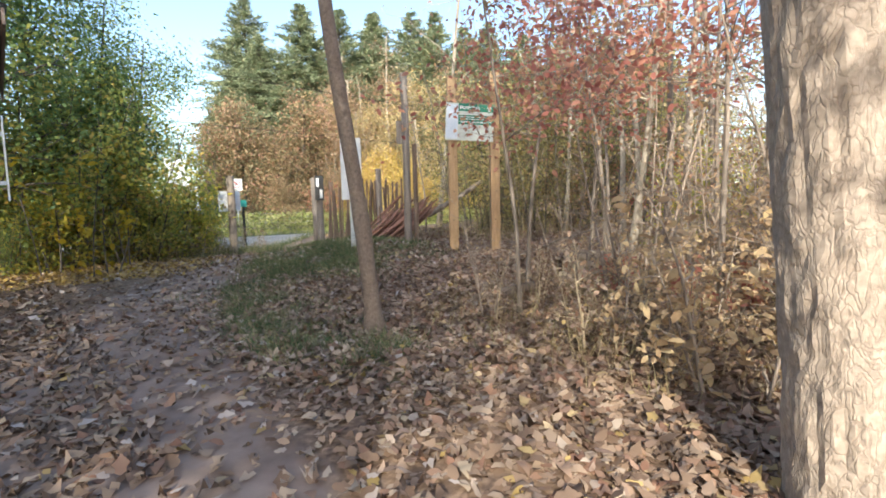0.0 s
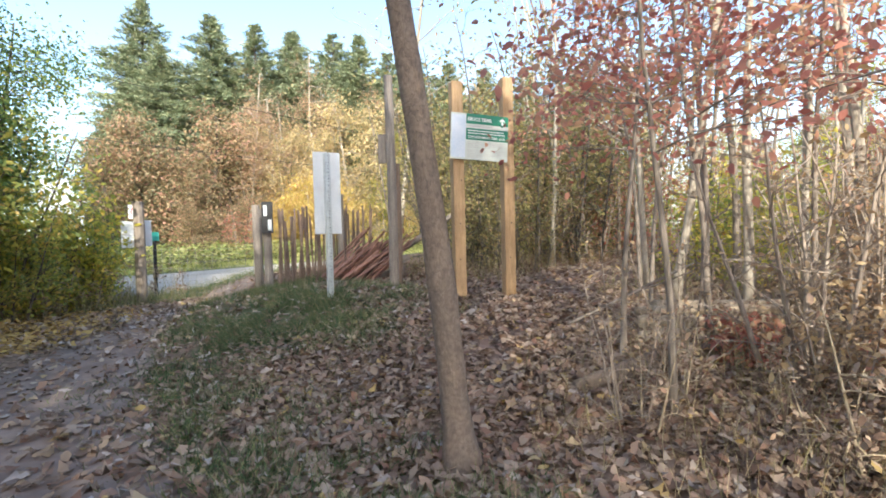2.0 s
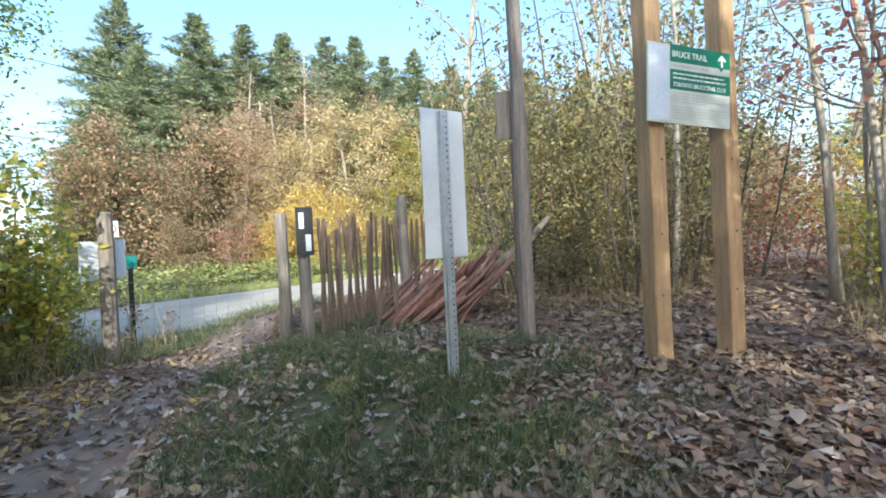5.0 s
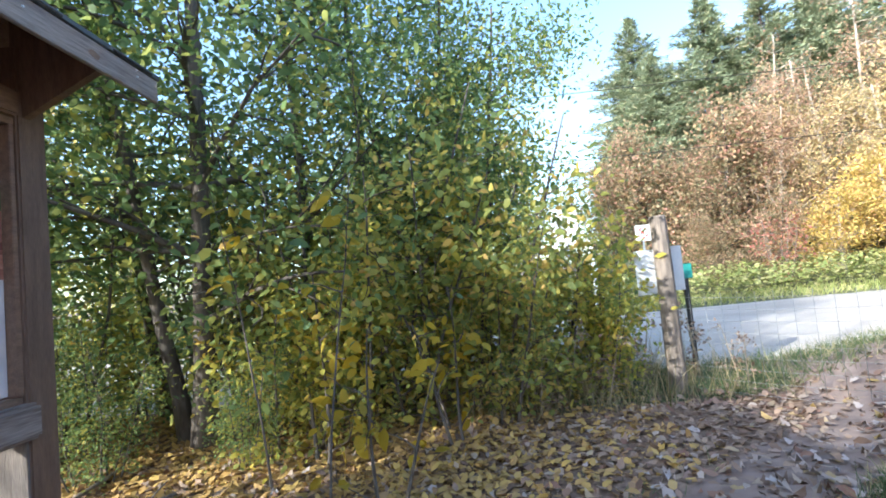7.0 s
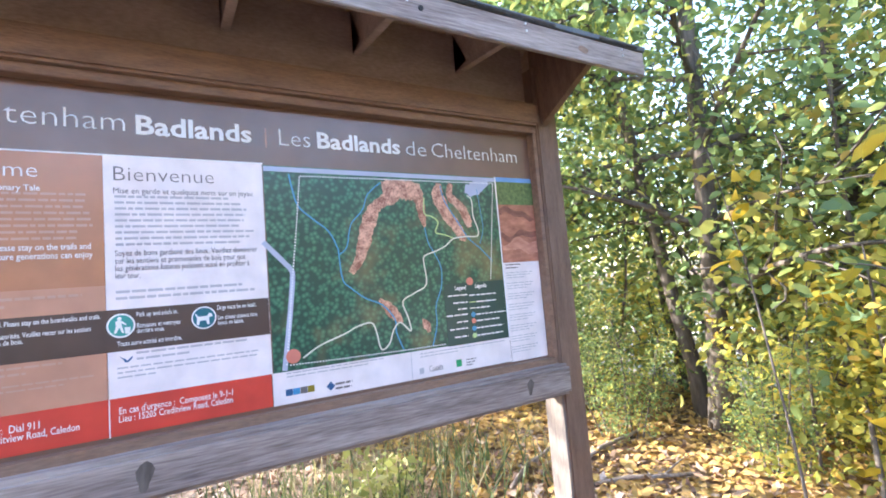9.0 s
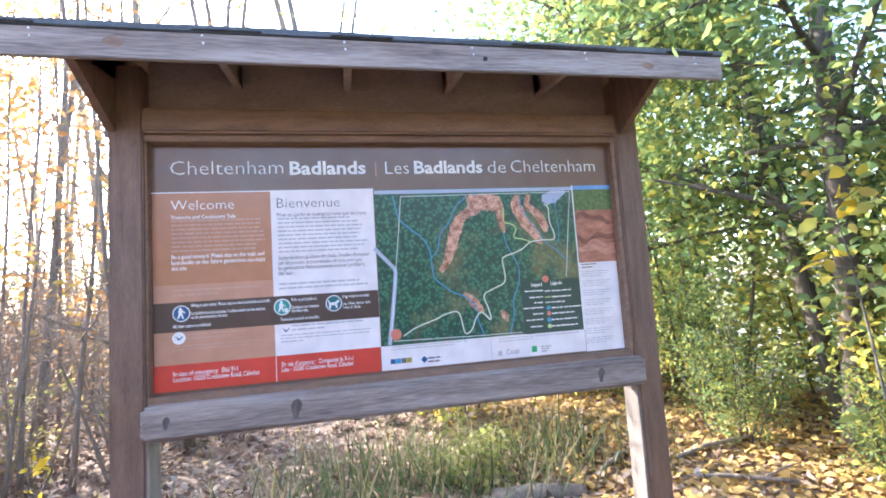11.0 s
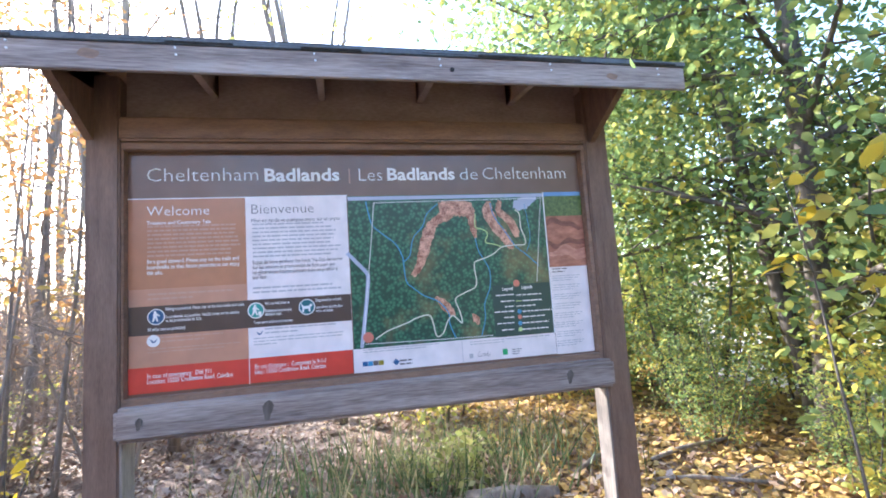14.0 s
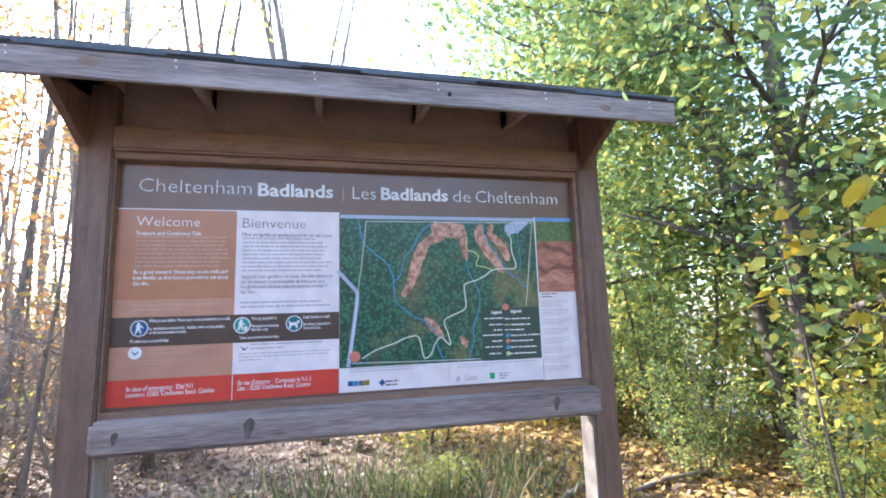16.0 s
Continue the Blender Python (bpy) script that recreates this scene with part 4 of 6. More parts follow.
patch("badlands_area", [(8.209, 2.135, 0.015), (8.199, 2.059, 0.038), (8.241, 1.975, 0.034), (8.289, 1.912, 0.033), (8.332, 1.845, 0.023), (8.349, 1.822, 0.006)], M["p_rock"])
patch("badlands_area", [(8.284, 2.136, 0.015), (8.268, 2.071, 0.022), (8.327, 2.015, 0.026), (8.367, 1.948, 0.030), (8.382, 1.897, 0.015)], M["p_rock"])
patch("badlands_area", [(7.827, 1.551, 0.007), (7.876, 1.503, 0.028), (7.922, 1.449, 0.021), (7.938, 1.427, 0.006)], M["p_rock"])
patch("badlands_area", [(8.05, 1.433, 0.005), (8.073, 1.4, 0.021), (8.084, 1.364, 0.008)], M["p_rock"])
patch("parking_area", [(8.373, 2.112, 0.023), (8.418, 2.107, 0.042), (8.47, 2.128, 0.034), (8.533, 2.148, 0.008)], M["p_road"])
ribbon("map_road", [(7.312, 1.842), (7.356, 1.793), (7.397, 1.747), (7.422, 1.715), (7.426, 1.674), (7.403, 1.491), (7.372, 1.285)], 0.022, M["p_road"], 0.002)
ribbon("map_trail", [(7.453, 1.328), (7.53, 1.372), (7.648, 1.41), (7.701, 1.433), (7.778, 1.445), (7.802, 1.392), (7.812, 1.333), (7.83, 1.312), (7.865, 1.34), (7.89, 1.399), (7.928, 1.431), (7.981, 1.382), (7.972, 1.449), (7.949, 1.53), (8.016, 1.567), (8.088, 1.608), (8.082, 1.728), (8.099, 1.756), (8.159, 1.774), (8.22, 1.8), (8.272, 1.837), (8.355, 1.847), (8.427, 1.848), (8.434, 1.888), (8.41, 1.961), (8.409, 2.045), (8.381, 2.075)], 0.0075, M["p_trail"], 0.0028)
ribbon("map_trail", [(8.114, 2.055), (8.108, 1.972), (8.151, 1.956), (8.186, 1.926), (8.167, 1.873), (8.225, 1.857), (8.279, 1.836)], 0.007, M["p_trail2"], 0.0026)
ribbon("map_stream", [(7.435, 2.148), (7.445, 2.089), (7.468, 2.003), (7.529, 1.945), (7.601, 1.884), (7.638, 1.806), (7.642, 1.772), (7.653, 1.658), (7.691, 1.615), (7.757, 1.563), (7.842, 1.523), (7.901, 1.447), (7.903, 1.385), (7.936, 1.297)], 0.007, M["p_stream"], 0.0022)
ribbon("map_stream", [(7.876, 2.126), (7.804, 2.064), (7.771, 1.985), (7.71, 1.917), (7.683, 1.811), (7.643, 1.775)], 0.006, M["p_stream"], 0.0022)
ribbon("map_stream", [(8.103, 1.901), (8.118, 1.819), (8.151, 1.76), (8.182, 1.684), (8.174, 1.586), (8.134, 1.493), (8.13, 1.396), (8.097, 1.291)], 0.006, M["p_stream"], 0.0022)
ribbon("map_stream", [(8.216, 2.124), (8.235, 2.04), (8.302, 1.936), (8.369, 1.836), (8.437, 1.782), (8.514, 1.706)], 0.006, M["p_stream"], 0.0022)
ribbon("map_stream", [(8.449, 2.11), (8.462, 1.989), (8.469, 1.886), (8.439, 1.804)], 0.004, M["p_stream"], 0.0022)
dotted([(7.482, 2.14), (7.456, 1.91), (7.432, 1.725), (7.39, 1.376), (7.382, 1.304)])
dotted([(7.482, 2.14), (7.841, 2.143), (8.243, 2.145), (8.564, 2.148)])
dotted([(8.564, 2.148), (8.535, 1.938), (8.491, 1.606)])
dotted([(7.392, 1.305), (7.648, 1.299), (7.925, 1.294), (8.173, 1.292)])
field("photo_edge", 8.579, 8.586, 1.278, 2.186, M["p_text"], 0.0028)

# folds of the photographed hills
for k, (z0, c) in enumerate(((1.985, "p_fold"), (1.93, "p_rock2"), (1.865, "p_fold"), (1.81, "p_rock3"), (1.745, "p_rock2"))):
    v = []
    for i in range(17):
        u = i / 16
        y = 8.591 + 0.258 * u
        z = z0 + 0.020 * math.sin(5 * u + 1.9 * k) + 0.012 * math.sin(11 * u + k) + 0.02 * (u - 0.5) * (1 if k % 2 else -1)
        v += [(PX + 0.0022 + 0.0002 * k, y, z), (PX + 0.0022 + 0.0002 * k, y, max(z - (0.035 if c == "p_fold" else 0.07), 1.693))]
    sh = Shape()
    sh.add(v, [(2 * i, 2 * i + 1, 2 * i + 3, 2 * i + 2) for i in range(16)])
    link("photo_fold", sh.mesh("photo_fold", False), M[c], panel)


# ---- signs and posts by the gate ----
def wooden_post(name, label, x, y, top, w, mat, group="", round_top=False, lean=(0, 0), category="post"):
    z = gz(x, y)
    t = thing(name, label, category, (x, y, z), random.uniform(0, 40), group)
    sh = Shape()
    h = top - z
    n = 10
    pts, r = [], []
    for i in range(8):
        k = i / 7
        pts.append((lean[0] * k * h + 0.006 * math.sin(5 * k + x), lean[1] * k * h + 0.006 * math.cos(4 * k + y), -0.25 + (h + 0.25) * k))
        r.append(w / 2 * (1.06 - 0.1 * k))
    pts += [(pts[-1][0], pts[-1][1], h + 0.012)]
    r += [w / 2 * 0.86]
    sh.tube(pts, r, n)
    link("shaft", sh.mesh("shaft", False), mat, t)
    return t


def sign_frame(right, at):
    """Axes of an upright board: right along it, up, and its face outward."""
    r = Vector((*right, 0)).normalized()
    o = Vector((r.y, -r.x, 0))
    return Matrix(((r.x, o.x, 0, at[0]), (r.y, o.y, 0, at[1]), (0, 0, 1, at[2]), (0, 0, 0, 1)))


# tall narrow sign seen from behind on a perforated steel channel
m = sign_frame((0.295, -0.135), (4.25, 6.835, gz(4.25, 6.83)))
g0 = gz(4.25, 6.83)
ws = thing("metal_sign", "narrow white aluminium sign seen from behind on perforated steel post", "sign")
part("sign_plate", moved(box(-0.162, 0.162, -0.004, -0.001, 1.262 - g0, 2.232 - g0, 0.0015), m @ pose(0, 0, 0, 0, 0, 0)), M["sign_back"], ws)
ch = bmesh.new()
prof = [(-0.042, 0.002), (-0.023, 0.002), (-0.023, 0.028), (0.023, 0.028), (0.023, 0.002), (0.042, 0.002), (0.042, 0.006), (0.028, 0.006), (0.028, 0.032), (-0.028, 0.032), (-0.028, 0.006), (-0.042, 0.006)]
lo = [ch.verts.new((x, y, -0.4)) for x, y in prof]
hi = [ch.verts.new((x, y, 2.215 - g0)) for x, y in prof]
for i in range(12):
    ch.faces.new((lo[i], lo[(i + 1) % 12], hi[(i + 1) % 12], hi[i]))
ch.faces.new(hi)
wp = part("channel_post", moved(ch, m), M["steel"], ws, "perforated galvanised steel channel post")
for i in range(46):
    b = bmesh.new()
    bmesh.ops.create_cone(b, cap_ends=True, segments=8, radius1=0.0055, radius2=0.0055, depth=0.002)
    part("punched_hole", moved(b, m @ pose(0.010, 0.0328, 0.03 + i * 0.0385, 90, 0, 0)), M["hole"], wp)
for z in (2.18, 1.80, 1.31):
    b = bmesh.new()
    bmesh.ops.create_cone(b, cap_ends=True, segments=6, radius1=0.010, radius2=0.010, depth=0.012)
    part("bolt", moved(b, m @ pose(0, 0.036, z - g0, 90, 0, 0)), M["steel"], wp)

# trail sign on two sawn posts
tsign = thing("trail_sign", "green and white printed trail sign on two new timber posts", "trail sign")
for x, y, top in ((5.49, 5.80, 3.14), (6.00, 5.36, 3.22)):
    mm = sign_frame((0.61, -0.47), (x, y, 0))
    pst = part("post", moved(box(-0.072, 0.072, -0.072, 0.072, gz(x, y) - 0.3, top, 0.006), mm), M["post_new"], tsign, "yellow-brown sawn timber post")
    for zz in (1.9, 1.35, 0.9):
        b = bmesh.new()
        bmesh.ops.create_cone(b, cap_ends=True, segments=8, radius1=0.010, radius2=0.010, depth=0.003)
        part("knot", moved(b, mm @ pose(random.uniform(-0.04, 0.04), 0.0735, zz, 90, 0, 0)), M["bark_dark"], pst)
tm = sign_frame((0.605, -0.47), (5.62, 5.553, 2.145)) @ pose(0, 0, 0, 0, 3, 0)
W2, H2 = 0.384, 0.575
brd = part("board", moved(box(-W2, W2, -0.004, 0.008, 0, H2, 0.002), tm), M["cream"], tsign, "printed aluminium trail board")


def tfield(name, x0, x1, z0, z1, mat, lift=0.0095):
    return part(name, moved(box(x0, x1, 0.007, lift, z0, z1, 0.0), tm), mat, brd)


tfield("map_strip", -W2 + 0.012, -W2 + 0.195, 0.02, H2 - 0.02, M["pale_blue"])
tfield("title_field", -W2 + 0.20, W2, 0.450, H2, M["green_paint"])
tfield("text_field", -W2 + 0.20, W2, 0.250, 0.395, M["green_paint"])
b = bmesh.new()
bmesh.ops.create_cone(b, cap_ends=True, segments=4, radius1=0.072, radius2=0.072, depth=0.004)
part("arrow_lozenge", moved(b, tm @ pose(W2 - 0.085, 0.010, 0.50, 90, 0, 0)), M["green_paint"], brd)
b = bmesh.new()
vs = [b.verts.new((x, 0.0135, z)) for x, z in ((-0.010, -0.042), (0.010, -0.042), (0.010, 0.012), (0.036, 0.0), (0.036, 0.018), (0, 0.05), (-0.036, 0.018), (-0.036, 0.0), (-0.010, 0.012))]
b.faces.new(vs)
part("arrow", moved(b, tm @ pose(W2 - 0.085, 0, 0.50)), M["white_paint"], brd)


def tletters(body, x, z, size, mat, bold=0.0, width=None):
    ob = lettering(body, 0, 0, size, mat, bold, m=Matrix.Identity(4), parent=brd)
    k = width / max(v.co.x for v in ob.data.vertices) if width else 1
    for v in ob.data.vertices:
        v.co = tm @ Vector((x + v.co.x * k, 0.0108 + v.co.z, z + v.co.y))
    return ob


tletters("BRUCE TRAIL", -W2 + 0.215, 0.487, 0.062, M["white_paint"], 0.001, 0.33)
tletters("TORONTO BRUCE TRAIL CLUB", -W2 + 0.225, 0.272, 0.044, M["white_paint"], 0.0008, 0.50)


def tbars(z_top, step, widths, h, mat, x=-W2 + 0.225, lift=0.0105):
    sh = Shape()
    rng = np.random.default_rng(int(z_top * 1000))
    for i, w in enumerate(widths):
        a, z = x, z_top - i * step
        while a < x + w:
            k = min(rng.uniform(0.02, 0.06), x + w - a)
            sh.add([tuple(tm @ Vector(c)) for c in ((a, lift, z - h), (a + k, lift, z - h), (a + k, lift, z), (a, lift, z))], [(3, 2, 1, 0)])
            a += k + 0.008
    link("small_print", sh.mesh("small_print", False), mat, brd)


tbars(0.372, 0.032, (0.48, 0.50), 0.012, M["white_paint"])
tbars(0.430, 0.03, (0.33,), 0.014, M["p_fade"])
tbars(0.225, 0.021, (0.52, 0.50, 0.51, 0.30), 0.006, M["p_fade"])
tbars(0.125, 0.021, (0.50, 0.50, 0.51, 0.42, 0.20), 0.005, M["p_fade"])

# blaze post: two half posts with a black board and two white blazes
bz = wooden_post("blaze_post", "grey weathered fence post carrying black board with two white blazes", 4.90, 9.07, 1.50, 0.13, M["timber_grey_v"])
bmx = Matrix.Translation((-4.90, -9.07, -gz(4.90, 9.07)))
bz.matrix_world = pose(4.90, 9.07, gz(4.90, 9.07))
fm = bmx @ sign_frame((0.125, -0.085), (4.865, 9.0, 1.30))
bb = part("blaze_board", moved(box(-0.085, 0.085, -0.012, 0.012, 0, 0.495, 0.003), fm), M["black_paint"], bz, "black painted board")
part("blaze", moved(box(-0.055, -0.005, 0.0, 0.014, 0.275, 0.44, 0.0), fm), M["white_paint"], bb, "white painted blaze")
part("blaze", moved(box(0.005, 0.060, 0.0, 0.014, 0.045, 0.215, 0.0), fm), M["white_paint"], bb, "white painted blaze")
wooden_post("fence_post", "round weathered grey fence post in tall grass", 5.42, 10.15, 1.74, 0.13, M["timber_grey_v"], "fence posts at the gap", lean=(0.02, 0.0))
wooden_post("fence_post", "round weathered grey fence post in tall grass", 5.20, 9.80, 1.78, 0.14, M["timber_grey_v"], "fence posts at the gap", lean=(-0.02, 0.0))
wooden_post("fence_post", "grey weathered post behind the stake pile", 6.15, 8.75, 1.95, 0.13, M["timber_grey_v"], "fence posts at the gap")
gp = wooden_post("gate_post", "dark leaning round gate post with two sign backs", 4.02, 11.5, 1.90, 0.17, M["bark"], lean=(0.0, 0.03))
gp.matrix_world = pose(4.02, 11.5, gz(4.02, 11.5))
for a, z0 in (((-0.25, -0.02), 0.98), ((0.03, 0.235), 1.0)):
    part("sign_back", box(a[0], a[1], 0.12, 0.125, z0, z0 + 0.46, 0.002), M["sign_back"], gp, "pale aluminium sign seen from behind")
pole = wooden_post("wooden_pole", "tall smooth weathered grey round pole", 5.34, 6.78, 3.38, 0.125, M["timber_grey_v"], category="pole", lean=(-0.004, 0.006))
wooden_post("brown_post", "brown square post standing behind the tall grey pole", 5.72, 7.02, 2.25, 0.085, M["picket"])
nb = thing("board_sign", "small pale plywood board seen edge-on at the pole", "board", (0, 0, 0))
bm2 = sign_frame((0.25, -0.35), (5.33, 6.90, 2.22))
part("board", moved(box(-0.085, 0.085, -0.01, 0.01, 0, 0.40, 0.003), bm2), M["timber_grey_v"], nb)
part("strap", moved(box(-0.03, 0.03, -0.10, -0.008, 0.10, 0.36, 0.003), bm2), M["timber_grey_v"], nb)

# small sign beside the kiosk
isn = thing("notice_sign", "white and pale blue notice sign with round pictograms on steel post", "sign")
part("sign_plate", box(0.205, 0.213, 5.27, 5.735, 1.235, 1.87, 0.002), M["white_paint"], isn)
part("post", box(-0.02, 0.02, 5.30, 5.34, -0.3, 1.85, 0.003), M["steel"], isn)
for zz in (1.35, 1.72):
    part("bracket", box(0.02, 0.205, 5.305, 5.335, zz, zz + 0.03, 0.002), M["steel"], isn)
for k in range(3):
    b = bmesh.new()
    bmesh.ops.create_cone(b, cap_ends=True, segments=24, radius1=0.045, radius2=0.045, depth=0.003)
    pg = part("pictogram", moved(b, pose(0.2142, 5.66, 1.745 - 0.13 * k, 0, 90, 0)), M[("p_grey", "p_red", "p_grey")[k]], isn)
    b = bmesh.new()
    bmesh.ops.create_cone(b, cap_ends=True, segments=24, radius1=0.038, radius2=0.038, depth=0.003)
    part("pictogram_face", moved(b, pose(0.2152, 5.66, 1.745 - 0.13 * k, 0, 90, 0)), M["white_paint"], pg)
part("header_band", box(0.2132, 0.2140, 5.28, 5.725, 1.81, 1.86, 0), M["pale_blue"], isn)
for k in range(4):
    part("text_bar", box(0.2132, 0.2140, 5.34, 5.70, 1.30 + 0.035 * k, 1.31 + 0.035 * k, 0), M["p_fade"], isn)


def road_sign(name, label, x, y, z0, w, h, mat, top, face=(0, -1)):
    t = thing(name, label, "sign", (x, y, gz(x, y)))
    g = gz(x, y)
    part("post", box(-0.025, 0.025, -0.02, 0.02, -0.2, top - g, 0.004), M["steel"] if w > 0.2 else M["wire_black"], t)
    return t, part("plate", box(-w / 2, w / 2, -0.030, -0.022, z0 - g, z0 + h - g, 0.006), mat, t)


t, p = road_sign("no_parking_sign", "small white no-parking sign on steel post across the road", 7.75, 21.5, 2.02, 0.46, 0.50, M["white_paint"], 2.5)
ringm = Shape()
ringm.tube([(0.15 * math.cos(a), -0.034, 2.28 - gz(7.75, 21.5) + 0.15 * math.sin(a)) for a in np.linspace(0, 2 * math.pi, 25)], [0.016] * 25, 6, False)
link("prohibition_ring", ringm.mesh("ring"), M["p_red"], p)
lettering("P", 0, 0, 0.24, M["black_paint"], 0.004, m=Matrix(((1, 0, 0, -0.075), (0, 0, -1, -0.033), (0, 1, 0, 2.195 - gz(7.75, 21.5)), (0, 0, 0, 1))), parent=p)
part("slash", moved(box(-0.15, 0.15, -0.037, -0.034, -0.014, 0.014, 0), pose(0, 0, 2.28 - gz(7.75, 21.5), 0, 45, 0)), M["p_red"], p)
road_sign("marker_sign", "tiny green marker sign on thin dark rod", 4.51, 12.15, 1.22, 0.15, 0.17, M["p_teal"], 1.38)
t, p = road_sign("white_road_sign", "large white roadside board partly hidden by leaves", 4.95, 19.6, 2.05, 0.75, 1.0, M["white_paint"], 3.0)
mk = thing("marker_post", "thin white roadside marker post with small plates", "marker post", (5.5, 19.3, gz(5.5, 19.3)))
part("post", box(-0.04, 0.04, -0.03, 0.03, -0.2, 2.0, 0.005), M["white_paint"], mk)
part("plate", box(-0.12, 0.12, -0.04, -0.031, 1.0, 1.22, 0.003), M["white_paint"], mk)

# wire mesh fence between gate post and fence posts
fence = thing("wire_fence", "rusty square-mesh wire fence across the gap", "fence")
a, b2 = Vector((4.02, 11.55, 0)), Vector((5.42, 10.2, 0))
for i in range(9):
    z = 0.32 + 0.11 * i
    sh = Shape()
    sh.tube([(*(a.lerp(b2, k / 6)).xy, z + gz(4, 11.3) - 0.25 - 0.03 * math.sin(k / 6 * 3.14)) for k in range(7)], [0.0022] * 7, 4)
    link("line_wire", sh.mesh("line_wire"), M["wire"], fence)
for i in range(14):
    q = a.lerp(b2, (i + 0.5) / 14)
    sh = Shape()
    sh.tube([(q.x, q.y, 0.08 + gz(4, 11.3)), (q.x + 0.004, q.y, 0.98 + gz(4, 11.3))], [0.0019] * 2, 4)
    link("stay_wire", sh.mesh("stay_wire"), M["wire"], fence)
fence_l = thing("wire_fence", "rusty square-mesh wire fence running into the bushes", "fence")
a, b2 = Vector((4.0, 11.6, 0)), Vector((-1.0, 12.3, 0))
for i in range(8):
    sh = Shape()
    sh.tube([(*(a.lerp(b2, k / 6)).xy, 0.3 + 0.115 * i) for k in range(7)], [0.002] * 7, 4)
    link("line_wire", sh.mesh("line_wire"), M["wire"], fence_l)

# snow fence of thin slats, from the blaze post towards the stake pile
snow = thing("picket_fence", "sagging snow fence of thin weathered red-brown slats", "fence")
rng = np.random.default_rng(5)
n_sl = 46
tops = []
for i in range(n_sl):
    k = i / (n_sl - 1)
    x, y = 5.04 + 2.25 * k + rng.uniform(-0.014, 0.014), 9.02 + 0.10 * math.sin(k * 3) + 0.12 * k
    h = 1.24 + rng.uniform(-0.14, 0.09) + 0.04 * k
    w = rng.uniform(0.030, 0.040)
    g = gz(x, y)
    bmz = box(-w / 2, w / 2, -0.005, 0.005, -0.05, h, 0.0)
    part("slat", moved(bmz, pose(x, y, g, rng.normal(0, 3), rng.normal(0, 2.2), rng.normal(-8, 12))), M["picket"], snow)
    tops.append((x, y - 0.008, g))
for zz in (0.3, 0.75, 1.0):
    sh = Shape()
    sh.tube([(x, y, g + zz + 0.01 * math.sin(3 * x)) for x, y, g in tops], [0.0022] * n_sl, 4)
    link("twisted_wire", sh.mesh("twisted_wire"), M["wire"], snow)

# heap of slats leaning in a sheaf beside the snow fence
heap = thing("stake_pile", "heap of red-brown wooden stakes leaning in a sheaf", "stake pile")
for i in range(105):
    k, depth = rng.uniform(0, 1), rng.uniform(0, 1)
    foot = Vector((5.52 + 0.62 * k + 0.30 * depth + rng.normal(0, 0.04), 8.58 - 0.72 * k + 0.30 * depth, 0))
    foot.z = gz(foot.x, foot.y) - 0.02 + 0.25 * depth * rng.uniform(0, 1)
    tip = foot + Vector((0.46, -0.44, 0.46 + 0.12 * k + 0.12 * depth)) * rng.uniform(0.72, 1.05) + Vector(rng.normal(0, 0.045, 3))
    d = (tip - foot).normalized()
    ln = (tip - foot).length + rng.uniform(0.0, 0.10)
    q = d.to_track_quat("Z", "Y").to_matrix().to_4x4()
    w, th = rng.uniform(0.015, 0.024), rng.uniform(0.006, 0.011)
    part("stake", moved(box(-w, w, -th, th, 0, ln, 0.0), Matrix.Translation(foot) @ q @ Matrix.Rotation(rng.uniform(-0.9, 0.9), 4, "Z")), M["stake"], heap)
for i in range(5):
    foot = Vector((5.45 + 0.24 * i, 8.62 - 0.12 * i, 0))
    foot.z = gz(foot.x, foot.y) - 0.03
    part("stake", moved(box(-0.02, 0.02, -0.008, 0.008, 0, rng.uniform(0.45, 0.75), 0.0), Matrix.Translation(foot) @ pose(0, 0, 0, rng.normal(0, 8), rng.normal(4, 9), rng.uniform(-40, 40))), M["picket"], heap)


# ---- trees and shrubs ----
def bend(p, d, length, steps, wob, rng, droop=0.0):
    pts = [Vector(p)]
    d = Vector(d).normalized()
    for i in range(steps):
        d = (d + Vector(rng.normal(0, wob, 3)) + Vector((0, 0, -droop))).normalized()
        pts.append(pts[-1] + d * (length / steps))
    return pts, d


